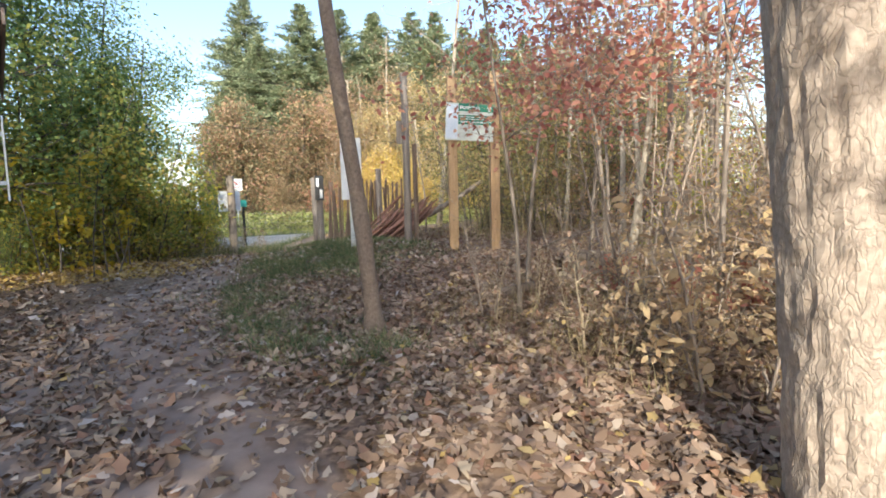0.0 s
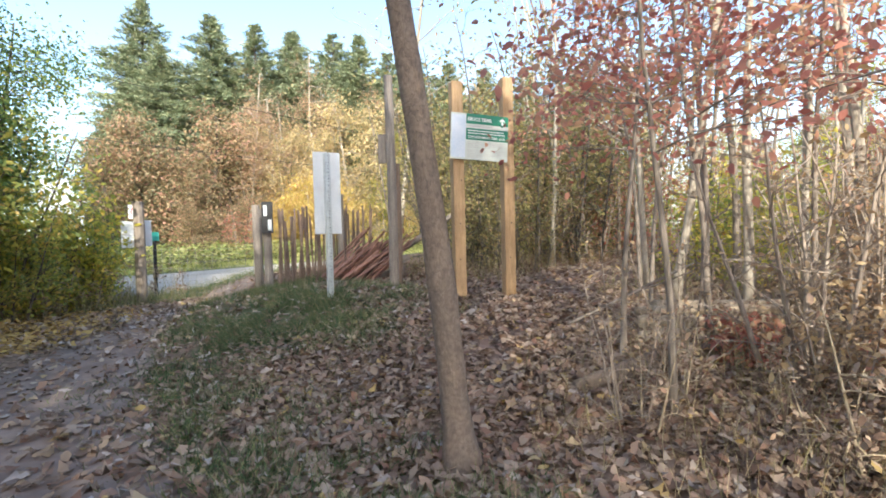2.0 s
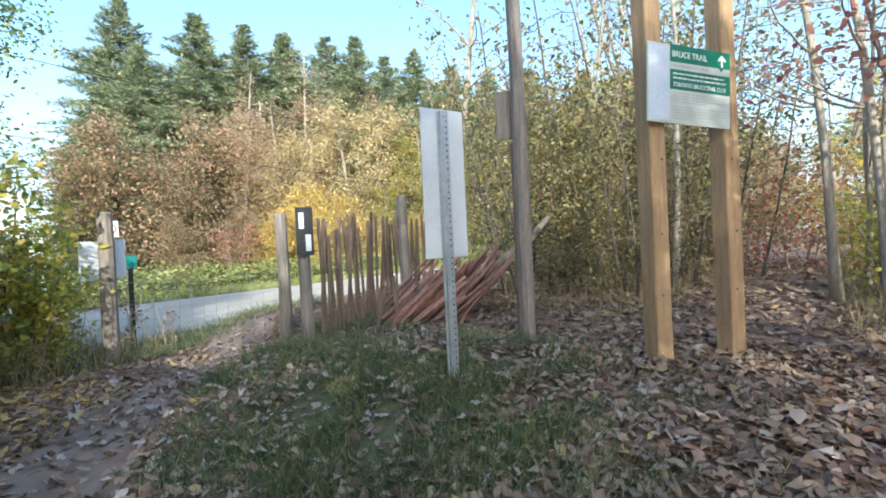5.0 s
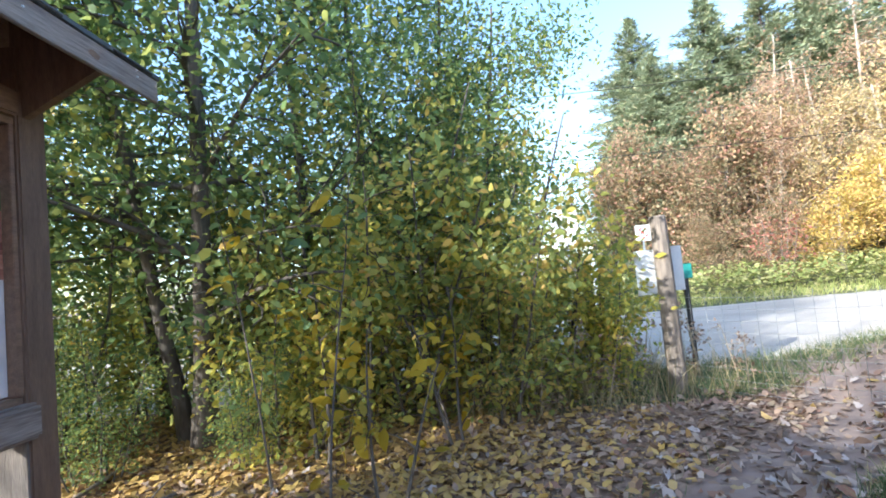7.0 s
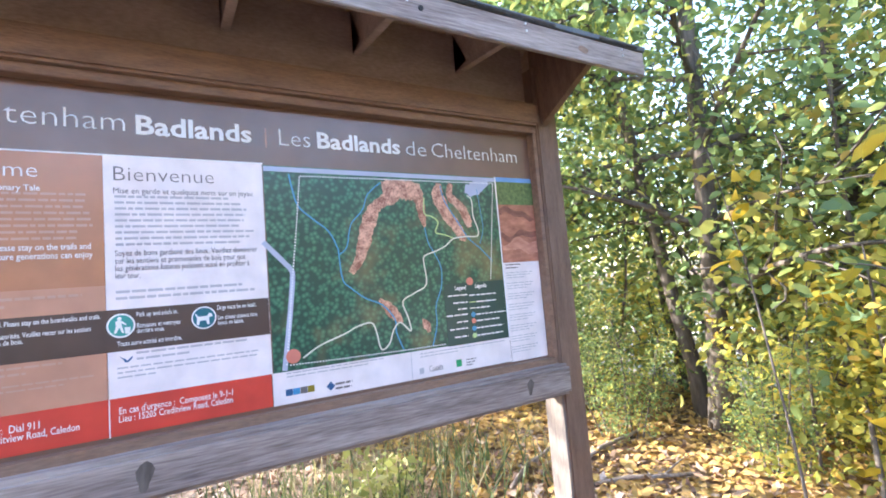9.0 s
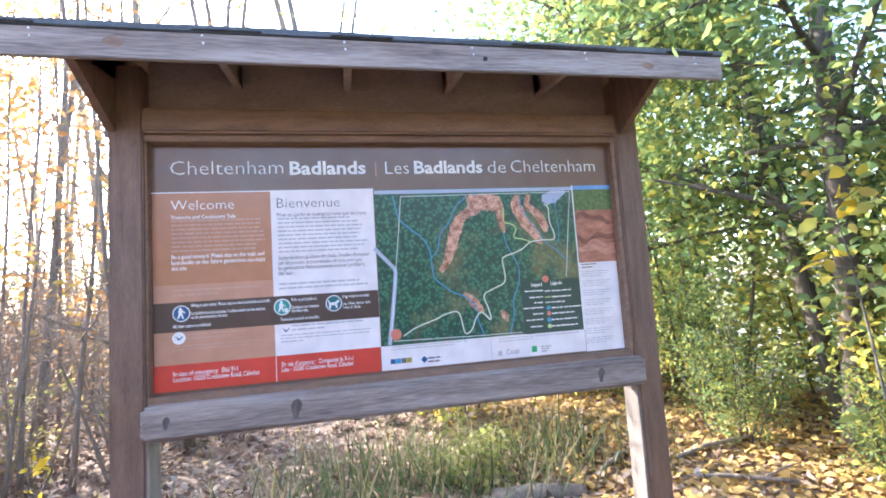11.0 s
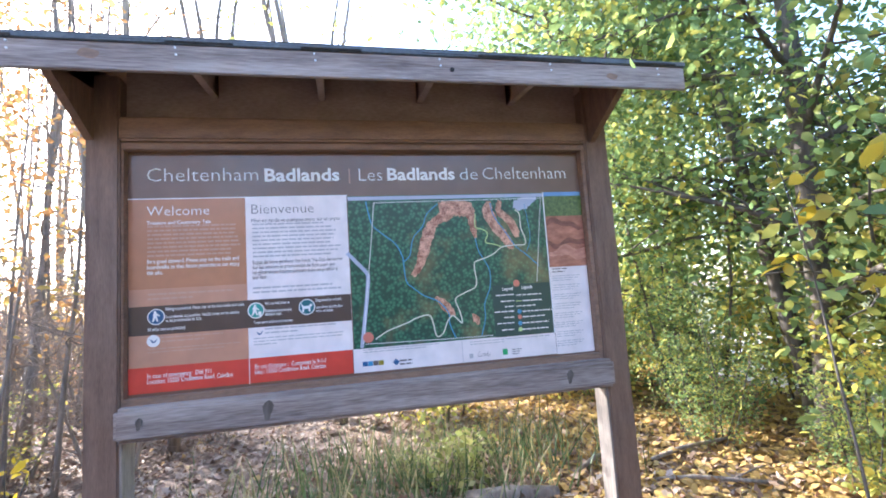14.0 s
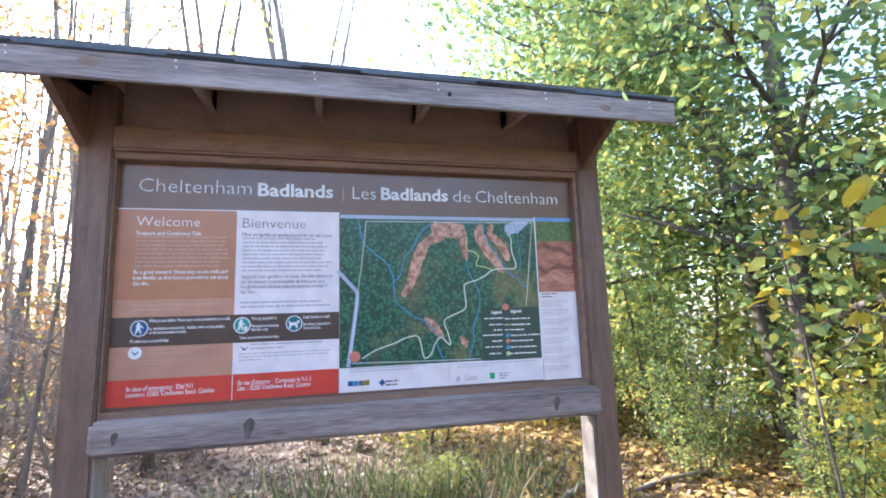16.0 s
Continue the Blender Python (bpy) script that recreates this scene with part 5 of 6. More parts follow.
def woody(rng, h, r, lean=(0, 0), limbs=8, from_k=0.35, reach=0.35, twigs=4, sides=8, wob=0.06, up=0.6, fork=0.0, taper=0.25):
    """Trunk, limbs and twigs as one shape; also twig points with directions for leaves."""
    sh, tips = Shape(), []
    pts, _ = bend((0, 0, -0.12), (lean[0], lean[1], 1), h + 0.12, 12, wob * 0.5, rng)
    flare = [1.45, 1.08] + [1.0] * 11
    sh.tube(pts, [r * flare[i] * (1 - (1 - taper) * (i / 12)) for i in range(13)], sides)
    stems = [(pts, r)]
    if fork:
        i0 = int(12 * fork)
        fp, _ = bend(pts[i0], (rng.normal(0, 0.35), rng.normal(0, 0.35), 1), h * (1 - fork), 8, wob, rng)
        sh.tube(fp, [r * 0.75 * (1 - 0.08 * i) for i in range(9)], sides)
        stems.append((fp, r * 0.7))
    for k in range(limbs):
        pp, rr = stems[k % len(stems)]
        u = from_k + (1 - from_k) * (k + rng.uniform(0, 1)) / limbs
        i = min(int(u * (len(pp) - 1)), len(pp) - 2)
        a = rng.uniform(0, 2 * math.pi)
        d = (math.cos(a), math.sin(a), rng.uniform(0.3, 1.0) * up)
        ln = h * reach * (1.15 - 0.7 * u) * rng.uniform(0.7, 1.2)
        lp, _ = bend(pp[i], d, ln, 6, wob * 2.4, rng, 0.0)
        r0 = max(rr * (1 - 0.7 * u) * 0.45, 0.006)
        sh.tube(lp, [r0 * (1 - 0.13 * j) for j in range(7)], 5, False)
        for t in range(twigs):
            j = rng.integers(1, 7)
            d2 = Vector(rng.normal(0, 1, 3)) * 0.8 + (lp[-1] - lp[0]).normalized() + Vector((0, 0, 0.25))
            tp, _ = bend(lp[j], d2, ln * rng.uniform(0.25, 0.55), 4, wob * 3, rng)
            sh.tube(tp, [r0 * 0.40 * (1 - 0.2 * q) + 0.0015 for q in range(5)], 3, False)
            tips += [(tp[q], (tp[4] - tp[0])) for q in (1, 2, 3, 4)]
        tips += [(lp[q], (lp[6] - lp[0])) for q in (3, 4, 5, 6)]
    return sh, tips


def crown_mesh(rng, tips, per_tip, size, shape=OVAL, spread=0.12, hang=0.35, flat=1.0):
    base = np.array([tuple(p) for p, _ in tips])
    n = len(base) * per_tip
    p = np.repeat(base, per_tip, 0) + rng.normal(0, spread, (n, 3))
    d = rand_dirs(rng, n, 0.6)
    d[:, 2] -= hang
    nr = rand_dirs(rng, n)
    nr[:, 2] = np.abs(nr[:, 2]) + 0.3
    return leaf_mesh("crown", shape, p, d, nr, size * rng.uniform(0.6, 1.25, n))


def tree(name, label, at, h, r, bark, leaf, seed, per_tip=4, leaf_size=0.07, spread=0.12, shape=OVAL, category="tree", group="", rz=0, **kw):
    rng = np.random.default_rng(seed)
    t = thing(name, label, category, at, rz, group)
    sh, tips = woody(rng, h, r, **kw)
    link("trunk", sh.mesh("trunk"), bark, t)
    if leaf is not None and per_tip and tips:
        link("crown", crown_mesh(rng, tips, per_tip, leaf_size, shape, spread), leaf, t)
    return t


def shrub(name, label, at, h, stems, wide, leaf, seed, per_tip=3, leaf_size=0.06, spread=0.10, bark=None, group="", shape=OVAL, limbs=9, category="shrub", keep=1):
    rng = np.random.default_rng(seed)
    t = thing(name, label, category, at, 0, group)
    all_sh, all_tips = Shape(), []
    for s in range(stems):
        a, q = rng.uniform(0, 6.28), wide * math.sqrt(rng.uniform(0, 1)) * 0.5
        off = np.array((q * math.cos(a), q * math.sin(a), 0))
        sh, tips = woody(rng, h * rng.uniform(0.6, 1.05), 0.008 + 0.005 * h * rng.uniform(0.6, 1.3), (0.22 * math.cos(a), 0.22 * math.sin(a)), limbs, 0.12, 0.34, 3, 5, 0.07, 0.7)
        for v in sh.v:
            v += off
        k = all_sh.k
        all_sh.v += sh.v
        all_sh.f += [tuple(i + k for i in f) for f in sh.f]
        all_sh.k += sh.k
        all_tips += [(Vector(off) + p, d) for p, d in tips]
    link("trunk", all_sh.mesh("trunk"), bark or M["twig"], t)
    if per_tip:
        link("crown", crown_mesh(rng, all_tips[::keep], per_tip, leaf_size, shape, spread), leaf, t)
    return t


def again(ob, x, y, s=1.0, rz=0.0, tilt=(0, 0), sink=0.0):
    return copy_thing(ob, pose(x, y, gz(x, y) - sink, tilt[0], tilt[1], rz) @ Matrix.Diagonal((s, s, s, 1)))


def spruce(seed, h, wide, label, at):
    rng = np.random.default_rng(seed)
    t = thing("spruce_tree", label, "tree", at, group="spruces across the road")
    sh = Shape()
    sh.tube([(0, 0, -0.3), (0, 0, h * 0.5), (0.05, 0, h * 0.98)], [h * 0.014, h * 0.009, 0.02], 8)
    P, D = [], []
    levels = int(h * 3.2)
    for i in range(levels):
        k = (i + rng.uniform(0, 0.6)) / levels
        z = h * (0.07 + 0.93 * k)
        ln0 = min(wide, 0.12 + 0.56 * h * 0.93 * (1 - k)) * (0.86 + 0.14 * math.sin(i * 1.7))
        for bnum in range(max(8, int(13 * (1 - 0.3 * k)))):
            a = rng.uniform(0, 6.283)
            ln = ln0 * rng.uniform(0.5, 1.18)
            dirv = np.array((math.cos(a), math.sin(a), 0.0))
            end = dirv * ln + np.array((0, 0, (0.55 * k - 0.30) * ln + 0.06 * ln * rng.normal()))
            sh.tube([(0, 0, z), tuple(end * 0.5 + np.array((0, 0, z + 0.03 * ln))), tuple(end + np.array((0, 0, z)))], [0.035, 0.02, 0.008], 3, False)
            m = max(22, int(ln * 44))
            q = rng.uniform(0.15, 1.05, m)[:, None]
            side = np.array((-math.sin(a), math.cos(a), 0.0))
            sprig = np.floor(q * 7) / 7
            pp = end * q + np.array((0, 0, z)) + side * (rng.normal(0, 0.16, m)[:, None] * ln * (1.12 - q)) + rng.normal(0, 0.04, (m, 3)) - np.array((0, 0, 1.0)) * rng.uniform(0, 0.22, m)[:, None] * (1 - 0.7 * k) * (0.4 + sprig)
            dd = dirv * 0.8 + side * rng.normal(0, 0.7, m)[:, None] + np.array((0, 0, -0.55 + 1.0 * k)) + rng.normal(0, 0.3, (m, 3))
            P.append(pp)
            D.append(dd)
    P, D = np.concatenate(P), np.concatenate(D)
    link("trunk", sh.mesh("trunk"), M["bark_dark"], t)
    nr = rand_dirs(rng, len(P))
    nr[:, 2] += 0.8
    link("crown", leaf_mesh("crown", KITE, P, D, nr, rng.uniform(0.18, 0.42, len(P)), rng.uniform(0.08, 0.16, len(P))), M["needles"], t)
    return t


# near leaning tree at the path's edge
def near_tree():
    t = thing("leaning_tree", "leaning grey-brown young tree with scarred furrowed lower bark", "tree", (2.50, 3.74, gz(2.50, 3.74)))
    rng = np.random.default_rng(3)
    sh = Shape()
    pts, r = [], []
    for i in range(40):
        k = i / 39
        z = -0.15 + 6.6 * k
        lx, ly = -0.53 * k, 0.58 * k
        pts.append((lx + 0.02 * math.sin(z * 2.1), ly + 0.02 * math.cos(z * 1.7), z))
        r.append(0.073 * (1 - 0.45 * k) * (1 + 0.55 * math.exp(-max(z, 0) / 0.10)) * (1 + (0.12 * math.exp(-((z - 0.95) / 0.12) ** 2))))
    n = 22
    sh.tube(pts, r, n)
    v = sh.v[0]
    for i in range(40):
        for k in range(n):
            z = v[i * n + k][2]
            rough = 1 if z < 1.25 else 0.35
            dx = v[i * n + k] - np.array(pts[i])
            f = 1 + rough * (0.09 * noise.noise((k * 1.7, z * 5, 1)) + 0.10 * noise.noise((dx[0] * 30, dx[1] * 30, z * 4)))
            v[i * n + k] = np.array(pts[i]) + dx * f
    link("trunk", sh.mesh("trunk"), M["bark_near"], t)
    sh2 = Shape()
    tips = []
    for k in range(9):
        i = 20 + 2 * k
        a = rng.uniform(0, 6.28)
        lp, _ = bend(pts[i], (math.cos(a), math.sin(a), 0.8), rng.uniform(0.9, 2.2), 7, 0.15, rng)
        sh2.tube(lp, [0.022 * (1 - 0.12 * j) for j in range(8)], 6, False)
        for q in range(5):
            tp, _ = bend(lp[rng.integers(2, 8)], rng.normal(0, 1, 3), rng.uniform(0.3, 0.8), 4, 0.2, rng)
            sh2.tube(tp, [0.006, 0.005, 0.004, 0.003, 0.002], 3, False)
            tips += [(p, None) for p in tp[1:]]
    for i0, d0, ln0 in ((20, (-0.75, 0.62, 0.12), 1.9), (22, (-0.60, 0.75, 0.35), 1.5), (19, (-0.9, 0.3, 0.5), 1.1)):
        lp, _ = bend(pts[i0], d0, ln0, 9, 0.07, rng, 0.015)
        sh2.tube(lp, [0.011 * (1 - 0.095 * j) for j in range(10)], 5, False)
        for q in (3, 5, 7):
            tp, _ = bend(lp[q], Vector(d0) + Vector(rng.normal(0, 0.5, 3)), 0.5, 4, 0.15, rng)
            sh2.tube(tp, [0.004, 0.0035, 0.003, 0.002, 0.0015], 3, False)
    link("limb", sh2.mesh("limb"), M["bark"], t)
    link("crown", crown_mesh(rng, tips, 1, 0.07), M["leaf_orange"], t)


near_tree()


# thick pale trunk beside the start of the walk
def big_trunk():
    t = thing("thick_tree", "thick tree with pale flaky sunlit bark", "tree", (2.17, 0.47, gz(2.17, 0.47)))
    sh = Shape()
    n, m = 56, 110
    pts = [(-0.54 * k / m, 0.45 * k / m, -0.2 + 6.0 * k / m) for k in range(m + 1)]
    r = [0.215 * (1 - 0.25 * k / m) * (1 + 0.14 * math.exp(-(max(k / m * 6 - 0.2, 0)) / 0.25)) for k in range(m + 1)]
    sh.tube(pts, r, n)
    v = sh.v[0]
    for k in range(m + 1):
        for j in range(n):
            a, z = 2 * math.pi * j / n, pts[k][2]
            c = noise.voronoi((math.cos(a) * 2.6, math.sin(a) * 2.6, z * 3.2))[0]
            f = 1 + 0.055 * min((c[1] - c[0]) * 3, 1) - 0.03 + 0.03 * noise.noise((math.cos(a) * 7, math.sin(a) * 7, z * 14))
            v[k * n + j] = np.array(pts[k]) + (v[k * n + j] - np.array(pts[k])) * f
    link("trunk", sh.mesh("trunk", False), M["bark_big"], t)
    rng = np.random.default_rng(8)
    sh2 = Shape()
    for k in range(8):
        a = rng.uniform(0, 6.28)
        lp, _ = bend(pts[70 + 5 * k], (math.cos(a), math.sin(a), 0.7), rng.uniform(1.5, 3), 8, 0.15, rng)
        sh2.tube(lp, [0.05 * (1 - 0.11 * j) for j in range(9)], 6, False)
    link("limb", sh2.mesh("limb"), M["bark_big"], t)


big_trunk()

# thin grey saplings of the autumn wood: four models, then repeated
W_G = "thin trees of the wood"
models = [
    tree("wood_tree", "thin pale-barked woodland tree with few yellow leaves", (9.2, 4.4, gz(9.2, 4.4)), 7.5, 0.060, M["bark_pale"], M["leaf_tan"], 11, 1, 0.075, 0.15, group=W_G, limbs=12, from_k=0.3, reach=0.22, twigs=3),
    tree("wood_tree", "thin forked woodland tree with sparse russet leaves", (8.3, 2.2, gz(8.3, 2.2)), 6.5, 0.050, M["bark_pale"], M["leaf_orange"], 12, 1, 0.075, 0.15, group=W_G, limbs=11, from_k=0.25, reach=0.24, twigs=3, fork=0.3, lean=(0.12, -0.05)),
    tree("wood_tree", "thin grey woodland tree nearly bare of leaves", (10.5, 1.0, gz(10.5, 1.0)), 8.0, 0.055, M["bark"], M["leaf_yellowgreen"], 13, 1, 0.08, 0.2, group=W_G, limbs=12, from_k=0.35, reach=0.2, twigs=3, fork=0.45),
    tree("wood_tree", "slender woodland tree holding many golden leaves", (11.5, 5.5, gz(11.5, 5.5)), 6.0, 0.045, M["bark"], M["leaf_gold"], 14, 3, 0.085, 0.2, group=W_G, limbs=13, from_k=0.2, reach=0.3, twigs=3),
]
brush = [
    shrub("brush", "tangled leafless grey-brown brush with few russet leaves", (6.6, 1.2, gz(6.6, 1.2)), 2.0, 6, 0.9, M["leaf_tan"], 21, 1, 0.06, 0.12, group="brush of the wood"),
    shrub("brush", "tangled brush with yellowing leaves", (7.8, 0.2, gz(7.8, 0.2)), 1.7, 7, 1.0, M["leaf_olive"], 22, 1, 0.06, 0.10, group="brush of the wood"),
]
rng = np.random.default_rng(77)


def free_spot(x, y):
    """Keeps trees off the paths, the kiosk and the clearing."""
    if -1.6 < x < 6.6 and -1.0 < y < 12:
        return False
    if trail_weight(x, y) > 0.05 or path_weight(x, y) > 0.02:
        return False
    return not (11 < y < 20.5)


n_t = 0
while n_t < 95:
    u = rng.uniform(0, 1)
    x, y = 6.8 + 21 * u ** 1.3, rng.uniform(-12, 10.5) 
    if not free_spot(x, y) or (y > 5.0 and x < 9.2):
        continue
    mdl = models[[0, 0, 1, 2, 2, 3][rng.integers(0, 6)]]
    again(mdl, x, y, rng.uniform(0.7, 1.35), rng.uniform(0, 360), (rng.normal(0, 4), rng.normal(0, 4)))
    n_t += 1
for k in range(60):
    x, y = 5.9 + 14 * rng.uniform(0, 1) ** 1.4, rng.uniform(-9, 10)
    if free_spot(x, y) and not (y > 7.6 and x < 8) and not (x < 7.4 and y > 1.4):
        again(brush[k % 2], x, y, rng.uniform(0.6, 1.3), rng.uniform(0, 360))
# nearer pale leaning stems beyond the side trail
for x, y, s, rz, tl in ((7.0, 3.55, 0.95, 40, (6, -9)), (7.5, 3.25, 1.05, 120, (5, -7)), (6.9, 2.75, 1.0, 200, (2, -3)), (7.9, 4.1, 0.9, 10, (0, 3)), (8.8, 3.0, 1.1, 77, (-2, -2)), (6.7, 1.75, 0.95, 310, (-3, 2)), (8.0, 1.1, 1.1, 222, (3, 1)), (7.3, 0.3, 1.0, 140, (-3, -3)), (6.2, -0.6, 1.0, 20, (2, -3)), (5.5, -1.7, 1.1, 95, (0, 0))):
    again(models[0 if s < 1.02 else 2], x, y, s, rz, tl)

# red-leaved young trees hanging over the wood's edge
RG = "red-leaved young trees"
red = tree("red_tree", "slender young tree with drooping red autumn leaves", (5.1, 2.95, gz(5.1, 2.95)), 4.0, 0.030, M["bark"], M["leaf_red"], 31, 4, 0.078, 0.17, group=RG, limbs=12, from_k=0.48, reach=0.42, twigs=4, up=0.35)
for x, y, s, rz in ((3.5, 2.95, 0.80, 20), (4.3, 3.45, 0.85, 210), (5.9, 3.6, 0.95, 130), (4.8, 1.7, 1.0, 250), (6.3, 2.2, 1.1, 60), (5.4, 0.6, 0.9, 180), (7.2, 4.0, 1.1, 300)):
    again(red, x, y, s, rz)
low_red = shrub("red_seedling", "low seedlings with red-brown leaves above fallen leaves", (4.4, 1.6, gz(4.4, 1.6)), 0.4, 4, 0.5, M["leaf_red"], 33, 1, 0.09, 0.06, group="red seedlings", limbs=5, shape=LOBED)
for k in range(4):
    x, y = rng.uniform(4.2, 5.6), rng.uniform(0.4, 3.2)
    again(low_red, x, y, rng.uniform(0.6, 1.1), rng.uniform(0, 360))
pale_shrub = shrub("withered_shrub", "low shrub with large pale withered leaves", (2.95, 1.05, gz(2.95, 1.05)), 1.15, 4, 0.5, M["leaf_pale"], 35, 1, 0.075, 0.08, group="withered shrubs", limbs=5, shape=OVAL)
for x, y, s in ((3.5, 0.4, 0.9), (4.3, 0.9, 0.9), (4.6, 1.9, 0.7), (5.1, 1.2, 1.0)):
    again(pale_shrub, x, y, s, 90 * x)
# bare multi-stemmed bush at the wood's edge
bare = shrub("bare_bush", "nearly bare grey multi-stemmed bush with arching twigs", (4.35, 2.30, gz(4.35, 2.3)), 2.6, 5, 0.45, M["leaf_pale"], 41, 1, 0.06, 0.05, bark=M["twig"], group="bare bushes", limbs=12, keep=9)
again(bare, 3.9, 0.7, 0.95, 100)
again(bare, 5.2, -0.4, 1.15, 200)
again(bare, 6.2, 0.8, 1.1, 290)
again(bare, 4.55, 3.05, 0.55, 30)
again(bare, 3.35, 3.15, 0.42, 160)


rng = np.random.default_rng(402)
for k in range(30):
    x, y = rng.uniform(4.3, 8.2), rng.uniform(-1.2, 2.6)
    if y < 2.9 - 0.35 * abs(x - 5.5):
        again((bare, brush[0], bare, pale_shrub)[k % 4], x, y, rng.uniform(0.6, 1.05), rng.uniform(0, 360), (rng.normal(0, 6), rng.normal(0, 6)))
for x, y, s in ((3.15, 0.75, 0.8), (3.6, 1.5, 0.75), (3.3, 1.9, 0.6), (4.1, 2.1, 0.75), (2.95, 1.4, 0.55), (3.9, 0.2, 0.9)):
    again(pale_shrub, x, y, s, 77 * x)
under = shrub("understory_shrub", "low woodland shrub with bright yellow-green leaves", (9.6, 3.6, gz(9.6, 3.6)), 1.9, 5, 1.2, M["leaf_yellowgreen"], 44, 2, 0.085, 0.14, group="leafy understory", bark=M["bark"])
for k in range(16):
    x, y = rng.uniform(8.6, 17), rng.uniform(-5, 4.4)
    again(under, x, y, rng.uniform(0.7, 1.5), rng.uniform(0, 360))


# log pile and rotten log
def log_pile():
    t = thing("log_pile", "low stack of split pale poles and logs", "log pile", (0, 0, 0))
    rng = np.random.default_rng(6)
    for row, (n, z) in enumerate(((5, 0.06), (4, 0.17), (3, 0.27))):
        for i in range(n):
            x, y = 5.38 + 0.14 * i + 0.07 * row, 3.02 + rng.normal(0, 0.05)
            a = math.radians(-58 + rng.normal(0, 5))
            ln = rng.uniform(1.1, 1.7)
            d = Vector((math.cos(a), math.sin(a), rng.normal(0, 0.03)))
            c = Vector((x, y - 0.1, gz(5.5, 2.9) + z))
            sh = Shape()
            rr = rng.uniform(0.035, 0.06)
            sh.tube([c - d * ln * 0.5, c - d * ln * 0.2 + Vector((0, 0, rng.normal(0, 0.01))), c + d * ln * 0.2, c + d * ln * 0.5], [rr, rr * 1.05, rr, rr * 0.92], 8)
            link("log", sh.mesh("log"), M["log"], t)


log_pile()
rot = thing("fallen_log", "rotten brown log lying in fallen leaves", "log")
sh = Shape()
sh.tube([(3.55, 3.55, gz(3.55, 3.55) + 0.03), (3.95, 3.32, gz(3.9, 3.3) + 0.07), (4.4, 3.08, gz(4.4, 3.1) + 0.09), (4.75, 2.85, gz(4.75, 2.85) + 0.05)], [0.055, 0.068, 0.062, 0.045], 10)
link("log_body", sh.mesh("log_body"), M["rot"], rot)
sh = Shape()
rot2 = thing("fallen_branch", "grey fallen branch lying under the kiosk", "branch")
sh.tube([(-0.72, 8.05, gz(-0.7, 8) + 0.03), (-0.62, 8.35, gz(-0.6, 8.3) + 0.045), (-0.55, 8.66, gz(-0.5, 8.6) + 0.03)], [0.05, 0.055, 0.045], 10)
link("branch_body", sh.mesh("branch_body"), M["bark"], rot2)
for x, y, rz, ln in ((-1.05, 9.35, 118, 0.9), (-0.35, 9.75, 60, 0.8), (-0.9, 10.1, 100, 1.1)):
    stick = thing("fallen_stick", "thin grey dead stick lying on fallen leaves", "stick", (x, y, gz(x, y) + 0.03), rz, "sticks on the wood floor")
    sh = Shape()
    sh.tube([(-ln / 2, 0, 0), (-ln / 6, 0.03, 0.02), (ln / 5, -0.02, 0.03), (ln / 2, 0.02, 0.01)], [0.016, 0.018, 0.015, 0.008], 6)
    link("stick_body", sh.mesh("stick_body"), M["bark"], stick)
    sh = Shape()
    sh.tube([(ln / 8, -0.01, 0.03), (ln / 3, 0.10, 0.07), (ln / 2.2, 0.16, 0.08)], [0.008, 0.006, 0.003], 5)
    link("side_twig", sh.mesh("side_twig"), M["bark"], stick)
sh = Shape()
rot3 = thing("fallen_branch", "grey forked dead branch lying in the brush", "branch")
sh.tube([(4.3, 3.9, 0.45), (4.8, 3.6, 0.62), (5.4, 3.3, 0.80), (6.0, 3.2, 0.86)], [0.012, 0.016, 0.014, 0.008], 6)
sh.tube([(4.8, 3.6, 0.62), (4.9, 3.2, 0.80), (4.85, 2.9, 0.95)], [0.012, 0.008, 0.004], 5)
link("branch_body", sh.mesh("branch_body"), M["bark"], rot3)
sh = Shape()
rot4 = thing("leaning_branch", "thick dead branch leaning behind the stake pile", "branch")
sh.tube([(6.4, 8.35, gz(6.4, 8.4) + 0.55), (7.0, 8.1, 0.95), (7.7, 7.8, 1.35), (8.3, 7.7, 1.7)], [0.05, 0.06, 0.055, 0.04], 8)
link("branch_body", sh.mesh("branch_body"), M["bark"], rot4)

# trees and shrubs behind the trail sign (yellow-green thicket)
TH = "thicket behind the trail sign"
thick = shrub("thicket_shrub", "tall leafy olive-brown thicket shrub", (9.1, 8.1, gz(9.1, 8.1)), 4.4, 7, 1.8, M["leaf_thicket"], 51, 3, 0.075, 0.18, group=TH, bark=M["bark_dark"], limbs=12)
thick2 = shrub("thicket_shrub", "tall olive thicket shrub with dark stems", (9.8, 7.4, gz(9.8, 7.4)), 4.2, 7, 1.8, M["leaf_thicket"], 52, 3, 0.075, 0.18, group=TH, bark=M["bark_dark"], limbs=12)
for k, (x, y, s) in enumerate(((10.6, 8.9, 1.1), (11.5, 8.6, 1.4), (10.8, 6.9, 1.1), (12.4, 7.2, 1.4), (13.6, 9.0, 1.4), (15, 7.4, 1.5), (14.2, 6.2, 1.4), (17, 9, 1.5), (8.1, 7.6, 0.7), (9.0, 6.6, 0.6), (11.2, 5.9, 0.9))):
    again(thick if k % 3 else thick2, x, y, s, 47 * k)
redfar = shrub("red_shrub", "bright red autumn shrub deep in the wood", (12.0, 6.2, gz(12, 6.2)), 2.6, 5, 1.4, M["leaf_red"], 55, 2, 0.10, 0.2, group="red shrubs")
again(redfar, 14.0, 2.2, 1.2, 90)
again(redfar, 13.2, 4.6, 1.0, 200)

